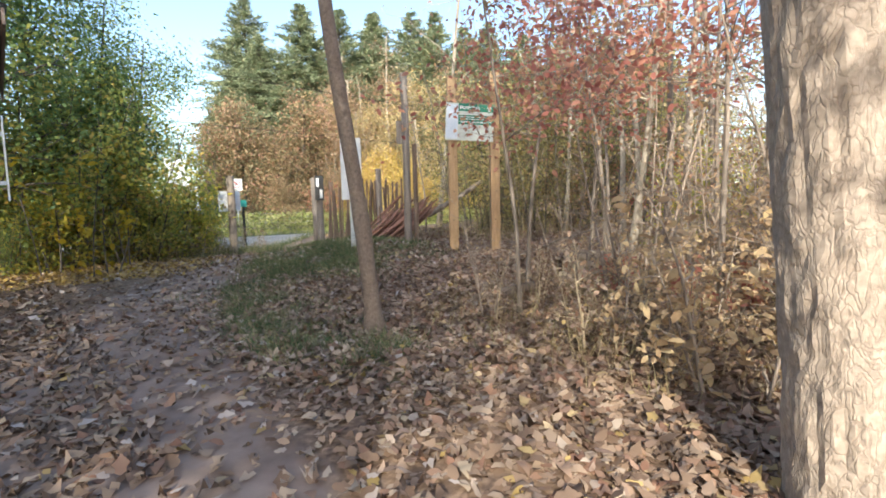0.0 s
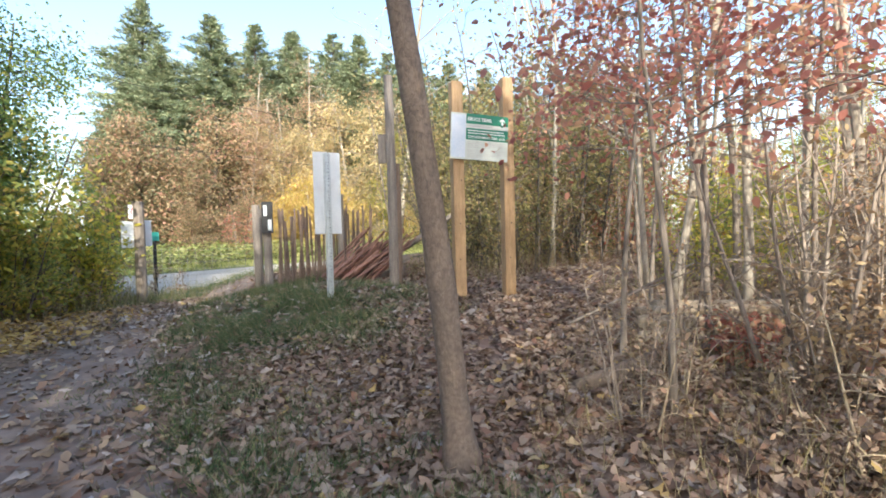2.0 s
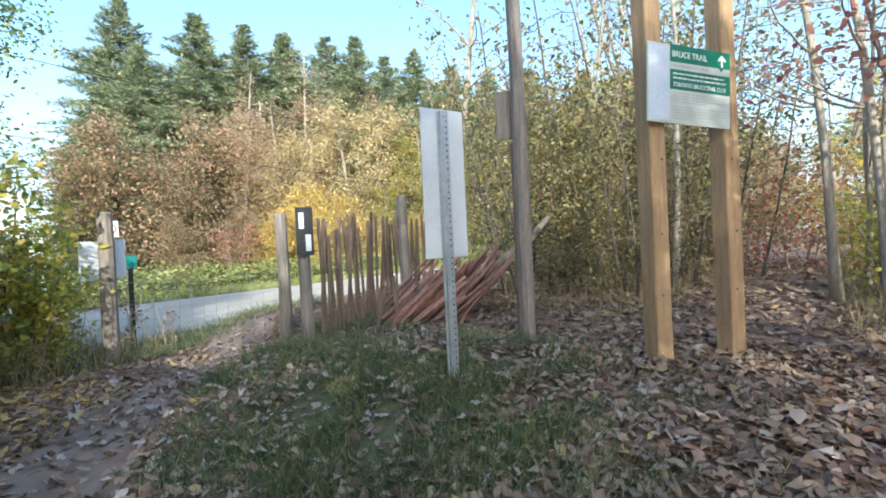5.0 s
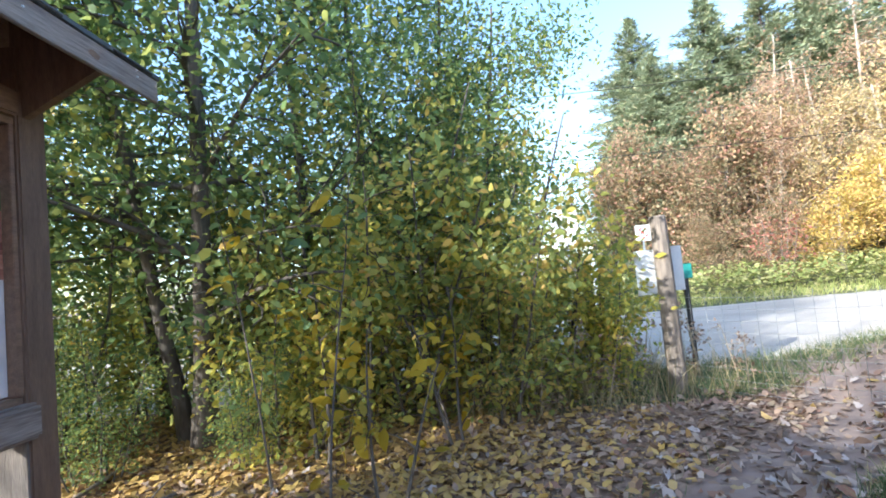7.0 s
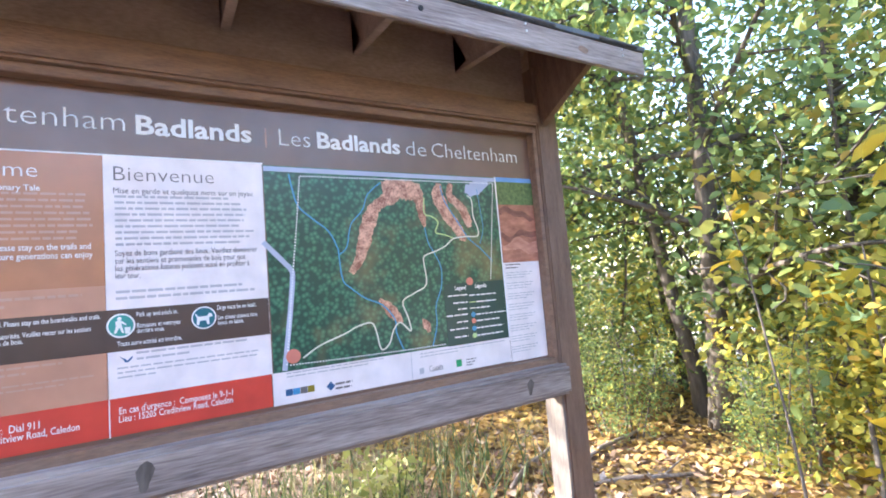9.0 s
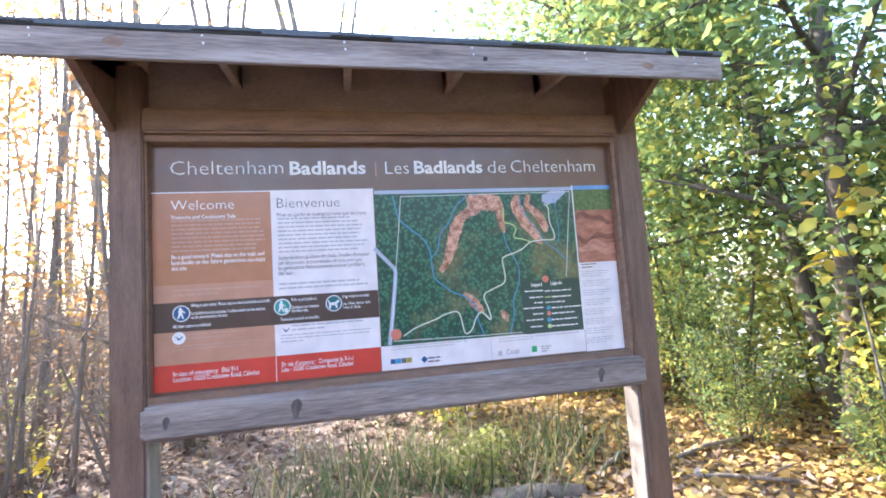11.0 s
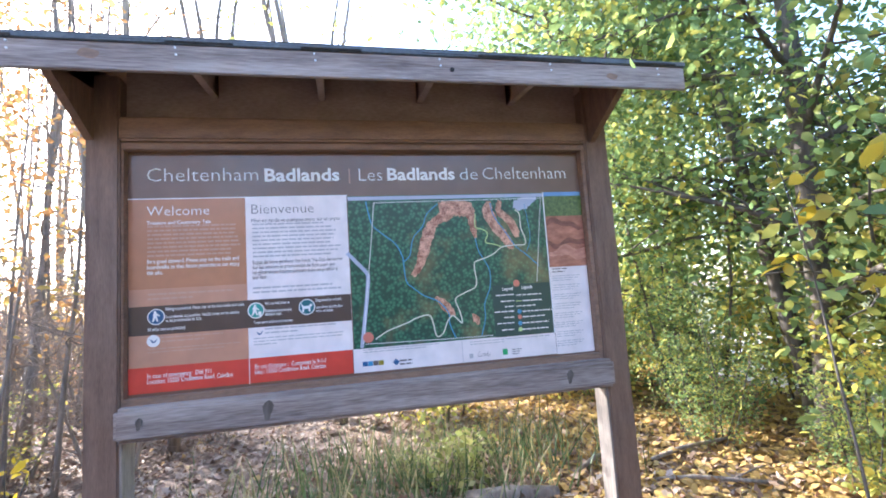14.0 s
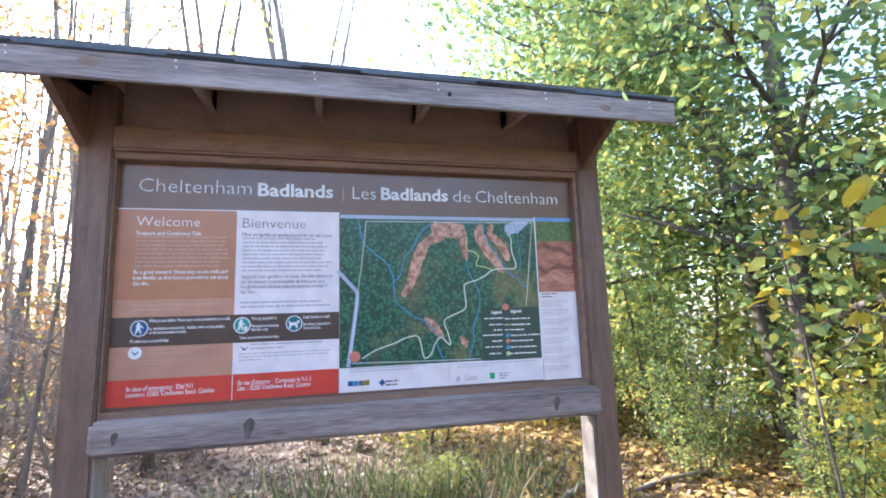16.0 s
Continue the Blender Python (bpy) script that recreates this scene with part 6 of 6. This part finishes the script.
# leafy bank between kiosk and gate: shrubs and young trees
BG = "leafy shrubs beside the kiosk"
s1 = shrub("leafy_shrub", "dense green shrub with some yellow leaves", (1.7, 12.0, gz(1.7, 12.0)), 3.0, 8, 1.5, M["leaf_olive"], 61, 3, 0.098, 0.14, group=BG, bark=M["bark_dark"])
s2 = shrub("leafy_shrub", "tall green-leaved shrub with dark stems", (0.2, 11.9, gz(0.2, 11.9)), 3.8, 7, 1.5, M["leaf_green"], 62, 4, 0.092, 0.17, group=BG, bark=M["bark_dark"])
s3 = shrub("leafy_shrub", "yellowing shrub with dark thin stems", (2.6, 12.2, gz(2.6, 12.2)), 2.3, 7, 1.3, M["leaf_yellowgreen"], 63, 3, 0.10, 0.13, group=BG, bark=M["bark_dark"])
for mdl, x, y, s, rz in ((s1, 0.9, 11.3, 0.85, 30), (s3, -1.9, 12.4, 0.8, 310), (s2, -2.5, 11.4, 0.9, 130), (s1, -3.1, 10.5, 0.6, 20), (s2, -0.6, 12.4, 0.95, 77), (s3, -3.4, 12.3, 0.85, 60), (s3, -4.9, 12.4, 0.9, 160), (s3, -6.4, 12.2, 0.9, 260), (s3, -8.0, 12.4, 1.0, 30), (s1, 2.1, 11.2, 0.62, 250),
                          (s3, 3.1, 11.7, 0.62, 10), (s3, 3.4, 12.4, 0.7, 75), (s3, -3.3, 9.9, 0.8, 20), (s3, 0.2, 10.9, 0.7, 140), (s3, -3.0, 8.3, 0.75, 33), (s1, 0.4, 12.2, 1.2, 12), (s3, 1.5, 11.5, 1.15, 201)):
    again(mdl, x, y, s, rz)
YG = "yellow-leaved saplings"
y1 = shrub("yellow_sapling", "sapling with large clear yellow leaves", (1.35, 9.60, gz(1.35, 9.60)), 1.5, 2, 0.3, M["leaf_yellow"], 66, 1, 0.125, 0.06, group=YG, limbs=3, bark=M["bark_dark"], keep=2)
again(y1, 0.75, 10.3, 1.35, 140)
again(y1, 1.9, 10.6, 1.15, 250)
again(y1, -0.62, 5.42, 0.66, 30)
again(y1, -0.95, 5.0, 0.7, 130)
again(tree("tall_sapling", "very slender sapling with few long yellow leaves", (1.12, 9.25, gz(1.12, 9.25)), 2.1, 0.010, M["bark_dark"], M["leaf_yellow"], 68, 1, 0.12, 0.03, group=YG, limbs=3, from_k=0.6, reach=0.16, twigs=0, sides=6), 0.55, 9.9, 1.05, 120)
TG = "green trees beside the kiosk"
tt = tree("green_tree", "dark-trunked tree with airy backlit green leaves", (-0.55, 11.05, gz(-0.55, 11.05)), 7.5, 0.105, M["bark_dark"], M["leaf_green"], 71, 17, 0.092, 0.33, group=TG, limbs=22, from_k=0.22, reach=0.32, twigs=5, lean=(0.06, -0.05), up=0.45)
tt2 = tree("green_tree", "slim dark-trunked tree with airy green and yellow leaves", (-0.85, 11.3, gz(-0.85, 11.3)), 7.0, 0.075, M["bark_dark"], M["leaf_green"], 72, 17, 0.092, 0.33, group=TG, limbs=20, from_k=0.25, reach=0.3, twigs=5, lean=(-0.06, -0.06), up=0.45)
for mdl, x, y, s, rz in ((tt2, -2.3, 10.3, 0.95, 80), (tt, 0.9, 12.6, 0.85, 150), (tt, -4.0, 10.9, 0.95, 220), (tt2, 1.9, 13.4, 0.62, 20), (tt2, -6.6, 12.5, 1.1, 200), (tt, 0.35, 12.2, 0.82, 250), (tt2, 1.4, 12.9, 0.78, 130), (tt2, -1.7, 12.3, 0.95, 40), (tt, -2.9, 11.8, 0.85, 310)):
    again(mdl, x, y, s, rz)

again(tt2, 2.1, 12.35, 0.66, 20, (0, 13))
again(tt, 1.7, 12.1, 0.55, 200, (0, 8))

again(models[3], 7.6, 8.9, 0.55, 10)

# thin bare wood behind and beside the kiosk
for x, y, s, rz, k in ((-3.2, 5.4, 0.9, 150, 2), (-3.9, 3.6, 1.0, 200, 2), (-4.0, 4.8, 1.1, 250, 0), (-5.0, 6.0, 1.1, 300, 2), (-4.6, 2.6, 1.0, 20, 1), (-5.6, 4.0, 1.2, 70, 3), (-6.5, 6.5, 1.2, 120, 2), (-7.0, 3.0, 1.2, 170, 0), (-7.8, 5.0, 1.2, 220, 3), (-3.4, 7.2, 1.1, 270, 2), (-9, 7, 1.3, 320, 2), (-8.6, 1.5, 1.3, 40, 1), (-6.0, 0.5, 1.1, 90, 2), (-10, 4.4, 1.3, 140, 3), (-4.4, 0.2, 1.0, 190, 1), (1.6, -4.2, 1.1, 65, 0), (3.0, -2.8, 1.1, 115, 2), (3.6, -5.2, 1.2, 165, 3), (-8, -2, 1.3, 215, 3), (-11, 0, 1.4, 265, 1), (-12, 8, 1.5, 315, 3)):
    again(models[k], x, y, s, rz)
for x, y, s, rz in ((-1.9, 3.9, 0.6, 0), (-2.9, 4.0, 0.7, 80), (-3.3, 5.9, 0.7, 160), (-4.8, 5.0, 0.9, 240), (-6.2, 3.2, 1.0, 320), (-4.0, 2.2, 0.8, 40), (-5.8, 7.4, 0.9, 120), (-2.4, 3.0, 0.6, 200)):
    again(brush[int(rz / 80) % 2], x, y, s, rz)

rng = np.random.default_rng(401)
for k in range(34):
    d, a = 5.2 + 11 * rng.uniform(0, 1) ** 0.8, radians(rng.uniform(-158.5, -141))
    x, y = 2.59 + d * math.cos(a), 7.27 + d * math.sin(a)
    again((brush[0], bare, bare)[k % 3], x, y, rng.uniform(0.8, 1.15) * (0.65 + 0.05 * d), rng.uniform(0, 360))
for x, y, s, rz in ((-0.95, 10.3, 0.30, 20), (-1.7, 10.9, 0.40, 110), (-2.6, 10.2, 0.28, 200), (-3.6, 11.0, 0.5, 60), (0.1, 10.5, 0.28, 240), (-4.8, 9.6, 0.45, 10)):
    again(s2, x, y, s, rz)
thin = tree("slender_stem", "very slender bare stem with few orange leaves", (-2.3, 4.75, gz(-2.3, 4.75)), 5.5, 0.024, M["bark"], M["leaf_orange"], 141, 1, 0.085, 0.14, group="slender stems beside the kiosk", limbs=10, from_k=0.25, reach=0.22, twigs=2)
for k in range(26):
    u, v = rng.uniform(0, 1), rng.uniform(0, 1)
    again(thin, -1.7 - 6 * u, 5.4 - 3.4 * v - 0.5 * 6 * u * v + 0.4 * u, rng.uniform(0.75, 1.25), rng.uniform(0, 360), (rng.normal(0, 2.5), rng.normal(0, 2.5)))

# ---- across the road ----
sp = [spruce(81, 16.2, 3.5, "tall dark green spruce across the road", (24.0, 34.0, gz(24, 34))),
      spruce(82, 17.0, 3.8, "tall full blue-green spruce across the road", (15.2, 38.6, gz(15.2, 38.6)))]
sp.append(spruce(83, 15.0, 3.6, "broad ragged spruce with drooping boughs across the road", (28.5, 32.5, gz(28.5, 32.5))))
# azimuth, distance and height of each spruce, seen from the signs
for k, (az, dist, h) in enumerate(((69.2, 34, 11.4), (66.5, 32, 12.6), (61.2, 33, 15.4), (56.3, 34, 15.6), (51.9, 37, 16.6), (47.2, 40, 17.8), (43.8, 36, 16.2), (40.3, 40, 16.4), (36.8, 36, 15.2), (32.4, 37, 14.6), (28.0, 39, 15.0), (23.0, 40, 15.2), (17.0, 42, 15.5), (71.5, 38, 9.5), (64.0, 38, 12.5), (58.8, 39, 14.0), (54.0, 42, 15.2), (45.5, 44, 16.5), (34.5, 43, 15.0))):
    x, y, s = 1.8 + dist * math.cos(radians(az)), 5.3 + dist * math.sin(radians(az)), h / (16.2, 17.0, 15.0)[k % 3]
    copy_thing(sp[k % 3], pose(x, y, gz(x, y), 0, 0, 37 * k) @ Matrix.Diagonal((s * 1.15, s * 1.15, s, 1)))
FG = "autumn trees across the road"
gold = tree("autumn_tree", "broad golden autumn tree across the road", (19.5, 25.5, gz(19.5, 25.5)), 7.0, 0.13, M["bark_pale"], M["leaf_gold"], 91, 13, 0.13, 0.27, group=FG, shape=KITE, limbs=24, from_k=0.08, reach=0.42, twigs=4)
tan = tree("autumn_tree", "russet half-bare autumn tree across the road", (18.0, 27.5, gz(18.0, 27.5)), 8.5, 0.12, M["bark_pale"], M["leaf_blush"], 92, 10, 0.12, 0.26, group=FG, shape=KITE, limbs=26, from_k=0.08, reach=0.36, twigs=5)
bright = tree("autumn_tree", "low bright yellow autumn tree at the roadside", (16.8, 23.2, gz(16.8, 23.2)), 3.6, 0.08, M["bark_pale"], M["leaf_bright"], 93, 15, 0.12, 0.30, group=FG, shape=KITE, limbs=20, from_k=0.05, reach=0.5, twigs=4)
bareT = tree("autumn_tree", "tall pale leafless tree among the spruces", (21.5, 29.0, gz(21.5, 29)), 12.5, 0.13, M["bark_pale"], M["leaf_tan"], 94, 1, 0.16, 0.4, group=FG, shape=KITE, limbs=30, from_k=0.25, reach=0.25, twigs=5)
yg = tree("autumn_tree", "leafy yellow-green tree at the roadside", (26.0, 23.0, gz(26, 23)), 8.0, 0.14, M["bark"], M["leaf_yellowgreen"], 95, 13, 0.13, 0.28, group=FG, shape=KITE, limbs=24, from_k=0.1, reach=0.4, twigs=4)
khaki = tree("autumn_tree", "low khaki thicket tree under the spruces", (12.0, 26.0, gz(12, 26)), 4.6, 0.10, M["bark_dark"], M["leaf_khaki"], 96, 13, 0.12, 0.27, group=FG, shape=KITE, limbs=26, from_k=0.05, reach=0.40, twigs=5)
for mdl, x, y, s, rz in ((khaki, 10.6, 27.6, 1.35, 40), (khaki, 8.8, 27.2, 1.0, 100), (khaki, 13.8, 28.0, 1.5, 170), (khaki, 16.0, 30.0, 1.6, 220), (tan, 15.6, 27.0, 0.75, 75), (khaki, 11.0, 23.8, 0.5, 10), (khaki, 13.6, 24.2, 0.6, 210), (tan, 19.8, 29.0, 1.1, 230), (gold, 22.0, 25.5, 1.25, 60), (gold, 25.0, 26.0, 1.3, 120), (tan, 23.5, 29.0, 1.15, 33), (tan, 27.5, 28.5, 1.25, 80), (gold, 28.5, 24.8, 1.25, 200), (yg, 31.5, 25.0, 1.15, 90), (gold, 32.5, 28.0, 1.5, 10), (tan, 36, 27.0, 1.3, 150), (yg, 29.0, 21.8, 0.85, 240), (gold, 36, 23.5, 1.3, 300), (yg, 41, 25, 1.4, 70), (gold, 46, 27, 1.6, 20), (bareT, 17.6, 29.5, 0.85, 90), (bareT, 25.0, 30.5, 0.9, 180), (bareT, 30.5, 30.0, 0.95, 250), (bright, 19.4, 23.0, 0.95, 90), (bright, 15.2, 23.4, 0.75, 200), (bright, 17.9, 24.6, 1.1, 300), (gold, 17.4, 26.0, 0.95, 10), (tan, 34, 22.5, 0.9, 140), (yg, 22.6, 23.2, 0.55, 20), (bright, 24.5, 22.6, 0.7, 140), (gold, 51, 24, 1.5, 260), (yg, 24, 10.3, 0.95, 45), (gold, 28, 9.0, 1.0, 145), (yg, 19.5, 9.5, 0.8, 250)):
    again(mdl, x, y, s, rz)
rs = shrub("red_roadside_shrub", "thin red-leaved shrub at the roadside", (12.4, 22.8, gz(12.4, 22.8)), 2.6, 4, 1.0, M["leaf_red"], 97, 1, 0.11, 0.15)
# lower trees along the road towards the far left
lt = tree("roadside_tree", "greyish half-bare tree at the roadside", (4.6, 24.5, gz(4.6, 24.5)), 6.0, 0.11, M["bark"], M["leaf_olive"], 98, 5, 0.14, 0.35, group="roadside trees", shape=KITE, limbs=22, from_k=0.1, reach=0.36, twigs=5)
for x, y, s, rz in ((1.5, 23.5, 1.0, 60), (-2.0, 25, 1.25, 130), (7.3, 27.5, 0.75, 250), (-6.5, 23.5, 1.2, 300), (3.0, 30, 1.4, 20), (-11, 25, 1.4, 90), (-3, 32, 1.6, 160), (6.2, 34, 1.3, 10), (-17, 27, 1.7, 200), (-25, 24, 1.6, 250), (-9, 21.8, 0.8, 33)):
    again(lt, x, y, s, rz)
# woods that close the view on the other sides
for k in range(30):
    x, y = -16 - 26 * rng.uniform(0, 1), -16 + 30 * rng.uniform(0, 1)
    if not 11.5 < y < 20:
        again((lt, models[3], models[0])[k % 3], x, y, rng.uniform(0.7, 1.0), rng.uniform(0, 360))
for k in range(22):
    x, y = -12 + 45 * rng.uniform(0, 1), -13 - 16 * rng.uniform(0, 1)
    again((tan, models[0], yg, models[2])[k % 4], x, y, rng.uniform(0.8, 1.2), rng.uniform(0, 360))
for k in range(30):
    x, y = 26 + 26 * rng.uniform(0, 1), -16 + 23 * rng.uniform(0, 1)
    again((tan, gold, tan, yg)[k % 4], x, y, rng.uniform(0.75, 1.1), rng.uniform(0, 360))
# taller leafy trees added behind the walker, unseen, to shade the signs and path
shade = tree("added_shade_tree", "tall tree with full russet crown, added out of view to cast shade", (-4.0, 0.2, gz(-4.0, 0.2)), 9.0, 0.12, M["bark"], M["leaf_orange"], 131, 11, 0.13, 0.32, group="tall trees behind the path", limbs=24, from_k=0.42, reach=0.32, twigs=5)
for x, y, s, rz in ((-5.6, -1.0, 1.05, 100), (-7.2, -2.2, 1.15, 280), (-2.6, -0.3, 0.95, 190), (-7.5, -3.6, 0.9, 150)):
    again(shade, x, y, s, rz)

# overhead wires along the road
wl = thing("power_line", "thin overhead cables along the road", "power line")
for y, z, sag in ((20.6, 6.6, 0.5), (20.8, 4.6, 0.4)):
    sh = Shape()
    sh.tube([(-60 + 10 * i, y, z + sag * ((i - 6) / 6) ** 2) for i in range(15)], [0.011] * 15, 4)
    link("cable", sh.mesh("cable"), M["wire_black"], wl)
for x in (-62, 82):
    sh = Shape()
    sh.tube([(x, 20.7, 0), (x, 20.7, 8.2)], [0.14, 0.10], 8)
    link("utility_pole", sh.mesh("utility_pole"), M["timber_grey_v"], wl)


# ---- ground cover ----
def scatter(name, label, shape, mat, rng, n, where, size, flat, kind="stuff", lift=0.0, width=None, category="fallen leaves"):
    """Leaves lying on the ground, thrown where the weight function allows."""
    P = []
    while sum(len(p) for p in P) < n:
        c = where(rng, n)
        P.append(c)
    p = np.concatenate(P)[:n]
    z = ground_z(p[:, 0], p[:, 1]) + lift + rng.uniform(0.002, 0.035, n) * flat
    q = np.column_stack([p, z])
    a = rng.uniform(0, 6.283, n)
    tilt = rng.normal(0, 0.30, n)
    d = np.column_stack([np.cos(a), np.sin(a), tilt])
    nr = np.column_stack([rng.normal(0, 0.28, n), rng.normal(0, 0.28, n), np.ones(n)])
    ln = size * rng.uniform(0.55, 1.3, n)
    me = leaf_mesh(name, shape, q, d, nr, ln, None if width is None else ln * width, rng.normal(0.4, 1.6, n))
    return tagged(link(name, me, mat), label, category, kind=kind)


def zone(x0, x1, y0, y1, weight):
    def pick(rng, n):
        c = np.column_stack([rng.uniform(x0, x1, n), rng.uniform(y0, y1, n)])
        return c[rng.uniform(0, 1, n) < weight(c[:, 0], c[:, 1])]
    return pick


def wood_floor(x, y):
    patchy = 0.55 + 0.45 * np.sin(x * 2.1 + 1.7 * np.sin(y * 1.3)) * np.sin(y * 1.9 + x * 0.7)
    w = clamp01(0.35 + patchy) * (1 - 0.82 * path_weight(x, y)) * (1 - 0.45 * trail_weight(x, y)) * (1 - 0.35 * grass_weight(x, y))
    return w * (0.35 + 0.65 * smooth(1.0, 2.6, x))


rng = np.random.default_rng(101)
scatter("leaf_litter", "dry brown and tan fallen leaves covering the wood floor", LOBED, M["litter"], rng, 19000, zone(0.2, 6.5, 0.3, 6.0, wood_floor), 0.085, 1.0)
scatter("leaf_litter", "dry brown fallen leaves between path and signs", OVAL, M["litter"], rng, 17000, zone(-1.5, 9, 3.5, 11.5, wood_floor), 0.085, 0.8)
scatter("leaf_litter", "small curled brown leaves on the wood floor", OVAL, M["litter"], rng, 22000, zone(0.2, 6.5, 0.3, 6.5, wood_floor), 0.075, 1.2)
scatter("leaf_litter", "dry brown fallen leaves deeper in the wood", OVAL, M["litter"], rng, 16000, zone(4, 15, -5, 9, lambda x, y: 0.9 + 0 * x), 0.11, 1.0)
scatter("leaf_litter", "yellow and brown fallen leaves under the shrubs", OVAL, M["litter_gold"], rng, 17000, zone(-4.5, 3.6, 8.6, 12.2, lambda x, y: (1 - path_weight(x, y)) * (0.25 + 0.75 * smooth(2.6, 1.4, x - 0.6 * smooth(9, 11, y)))), 0.085, 1.0)
scatter("leaf_litter", "dry tan fallen leaves behind the kiosk", LOBED, M["litter"], rng, 17000, zone(-7, 0.6, 2.5, 10.2, lambda x, y: 1 - 0.5 * smooth(8.6, 10.2, y)), 0.085, 1.0)
scatter("leaf_litter", "dry leaves on the wood floor behind the path's start", OVAL, M["litter"], rng, 12000, zone(-7, 8, -6, 1.0, lambda x, y: 1 - 0.8 * path_weight(x, y)), 0.085, 1.0)
scatter("leaf_litter", "scattered pale leaves on the dirt path", LOBED, M["litter"], rng, 1500, zone(-1.2, 6, 0.2, 11, lambda x, y: path_weight(x, y)), 0.085, 0.4)


scatter("leaf_litter", "pale curled leaves lying on grass and path", LOBED, M["litter_pale"], rng, 2200, zone(-0.8, 6.5, 1.5, 11, lambda x, y: 0.25 + 0.75 * grass_weight(x, y)), 0.085, 0.9, lift=0.012)


def blades(name, label, mat, rng, n, where, h, w, lean=0.45, category="grass"):
    P = []
    while sum(len(p) for p in P) < n:
        P.append(where(rng, n))
    p = np.concatenate(P)[:n]
    q = np.column_stack([p, ground_z(p[:, 0], p[:, 1]) - 0.01])
    d = np.column_stack([rng.normal(0, lean, n), rng.normal(0, lean, n), np.ones(n)])
    a = rng.uniform(0, 6.283, n)
    nr = np.column_stack([np.cos(a), np.sin(a), np.full(n, 0.15)])
    ln = h * rng.uniform(0.45, 1.3, n)
    me = leaf_mesh(name, BLADE, q, d, nr, ln, np.full(n, w) * rng.uniform(0.7, 1.3, n), rng.normal(0, 1.2, n))
    return tagged(link(name, me, mat), label, category, kind="stuff")


def tufty(x, y):
    return clamp01(0.5 + 0.8 * np.sin(x * 5.3 + 2 * np.sin(y * 3.1)) * np.sin(y * 4.7 + x)) * grass_weight(x, y) * (1 - path_weight(x, y)) ** 2


blades("grass", "green grass tufts on the low mound by the signs", M["grass"], rng, 40000, zone(1.2, 6.6, 3, 9.8, tufty), 0.13, 0.005, 0.7)
blades("grass", "short trodden grass beside the path", M["grass"], rng, 6000, zone(1.0, 3.4, 2.2, 7, lambda x, y: grass_weight(x, y)), 0.06, 0.005, 0.9)
blades("grass", "long grass round fence and gate posts", M["grass"], rng, 12000, zone(-1, 7.4, 8.6, 12.7, lambda x, y: np.exp(-((y - 9.2 - 0 * x) / 0.35) ** 2) * smooth(4.6, 4.9, x) + smooth(11.0, 11.4, y)), 0.19, 0.006, 0.6)
blades("grass", "tall green and yellow grass behind the kiosk", M["grass"], rng, 900, zone(-2.6, -0.5, 5.8, 9.6, lambda x, y: np.exp(-(((x + 1.2) / 0.6) ** 2 + ((y - 7.9) / 1.1) ** 2))), 0.40, 0.012, 0.28)
blades("grass", "sunlit grass on the far verge", M["weed"], rng, 9000, zone(-5, 30, 18.8, 21.0, lambda x, y: 0.9 + 0 * x), 0.22, 0.02, 0.5)
scatter("weeds", "leafy roadside weeds on the far verge", OVAL, M["weed"], rng, 14000, zone(2, 32, 19.8, 23, lambda x, y: 0.3 + 0.7 * smooth(19.6, 21.0, y)), 0.16, 22.0, category="weeds")
blades("dry_stalks", "pale dry weed stalks among the fallen leaves", M["grass_dry"], rng, 2400, zone(2.3, 5.8, 0.2, 4.0, lambda x, y: clamp01(0.9 - 0.4 * np.abs(y - 2.0)) * smooth(2.3, 3.0, x)), 0.30, 0.0035, 0.3, "dry weeds")
blades("dry_stalks", "pale dry grass under the brush", M["grass_dry"], rng, 6000, zone(6.8, 15, -4, 9, lambda x, y: 1 - trail_weight(x, y)), 0.4, 0.008, 0.35, "dry weeds")
blades("dry_stalks", "brown dry weeds before the fence", M["grass_dry"], rng, 1100, zone(1.5, 5.0, 11.0, 12.6, lambda x, y: smooth(4.6, 3.6, x) + 0.1), 0.5, 0.007, 0.3, "dry weeds")
tall_weed = shrub("tall_weed", "tall leafy yellow-green weed on the wood floor", (-1.0, 8.0, gz(-1.0, 8.0)), 0.62, 4, 0.34, M["weed"], 123, 1, 0.075, 0.05, bark=M["stalk"], group="tall weeds behind the kiosk", limbs=4, shape=KITE)
for k in range(4):
    again(tall_weed, -1.15 + rng.normal(0, 0.32), 8.0 + rng.normal(0, 0.55), rng.uniform(0.45, 0.85), rng.uniform(0, 360))
stalk_weed = shrub("seedling_stalk", "dry forked weed stalk with withered pale leaves", (3.1, 2.1, gz(3.1, 2.1)), 0.75, 2, 0.2, M["litter"], 121, 1, 0.05, 0.04, bark=M["stalk"], group="dry weed stalks", limbs=5)
for k in range(34):
    x, y = rng.uniform(2.7, 5.4), rng.uniform(0.3, 3.3)
    again(stalk_weed, x, y, rng.uniform(0.4, 0.8), rng.uniform(0, 360))
for x, y, s in ((4.4, 11.9, 1.0), (4.7, 11.6, 0.8), (3.6, 11.7, 1.0), (3.2, 11.4, 0.9), (2.9, 11.6, 1.0), (2.6, 11.2, 0.8)):
    again(stalk_weed, x, y, s, x * 90)
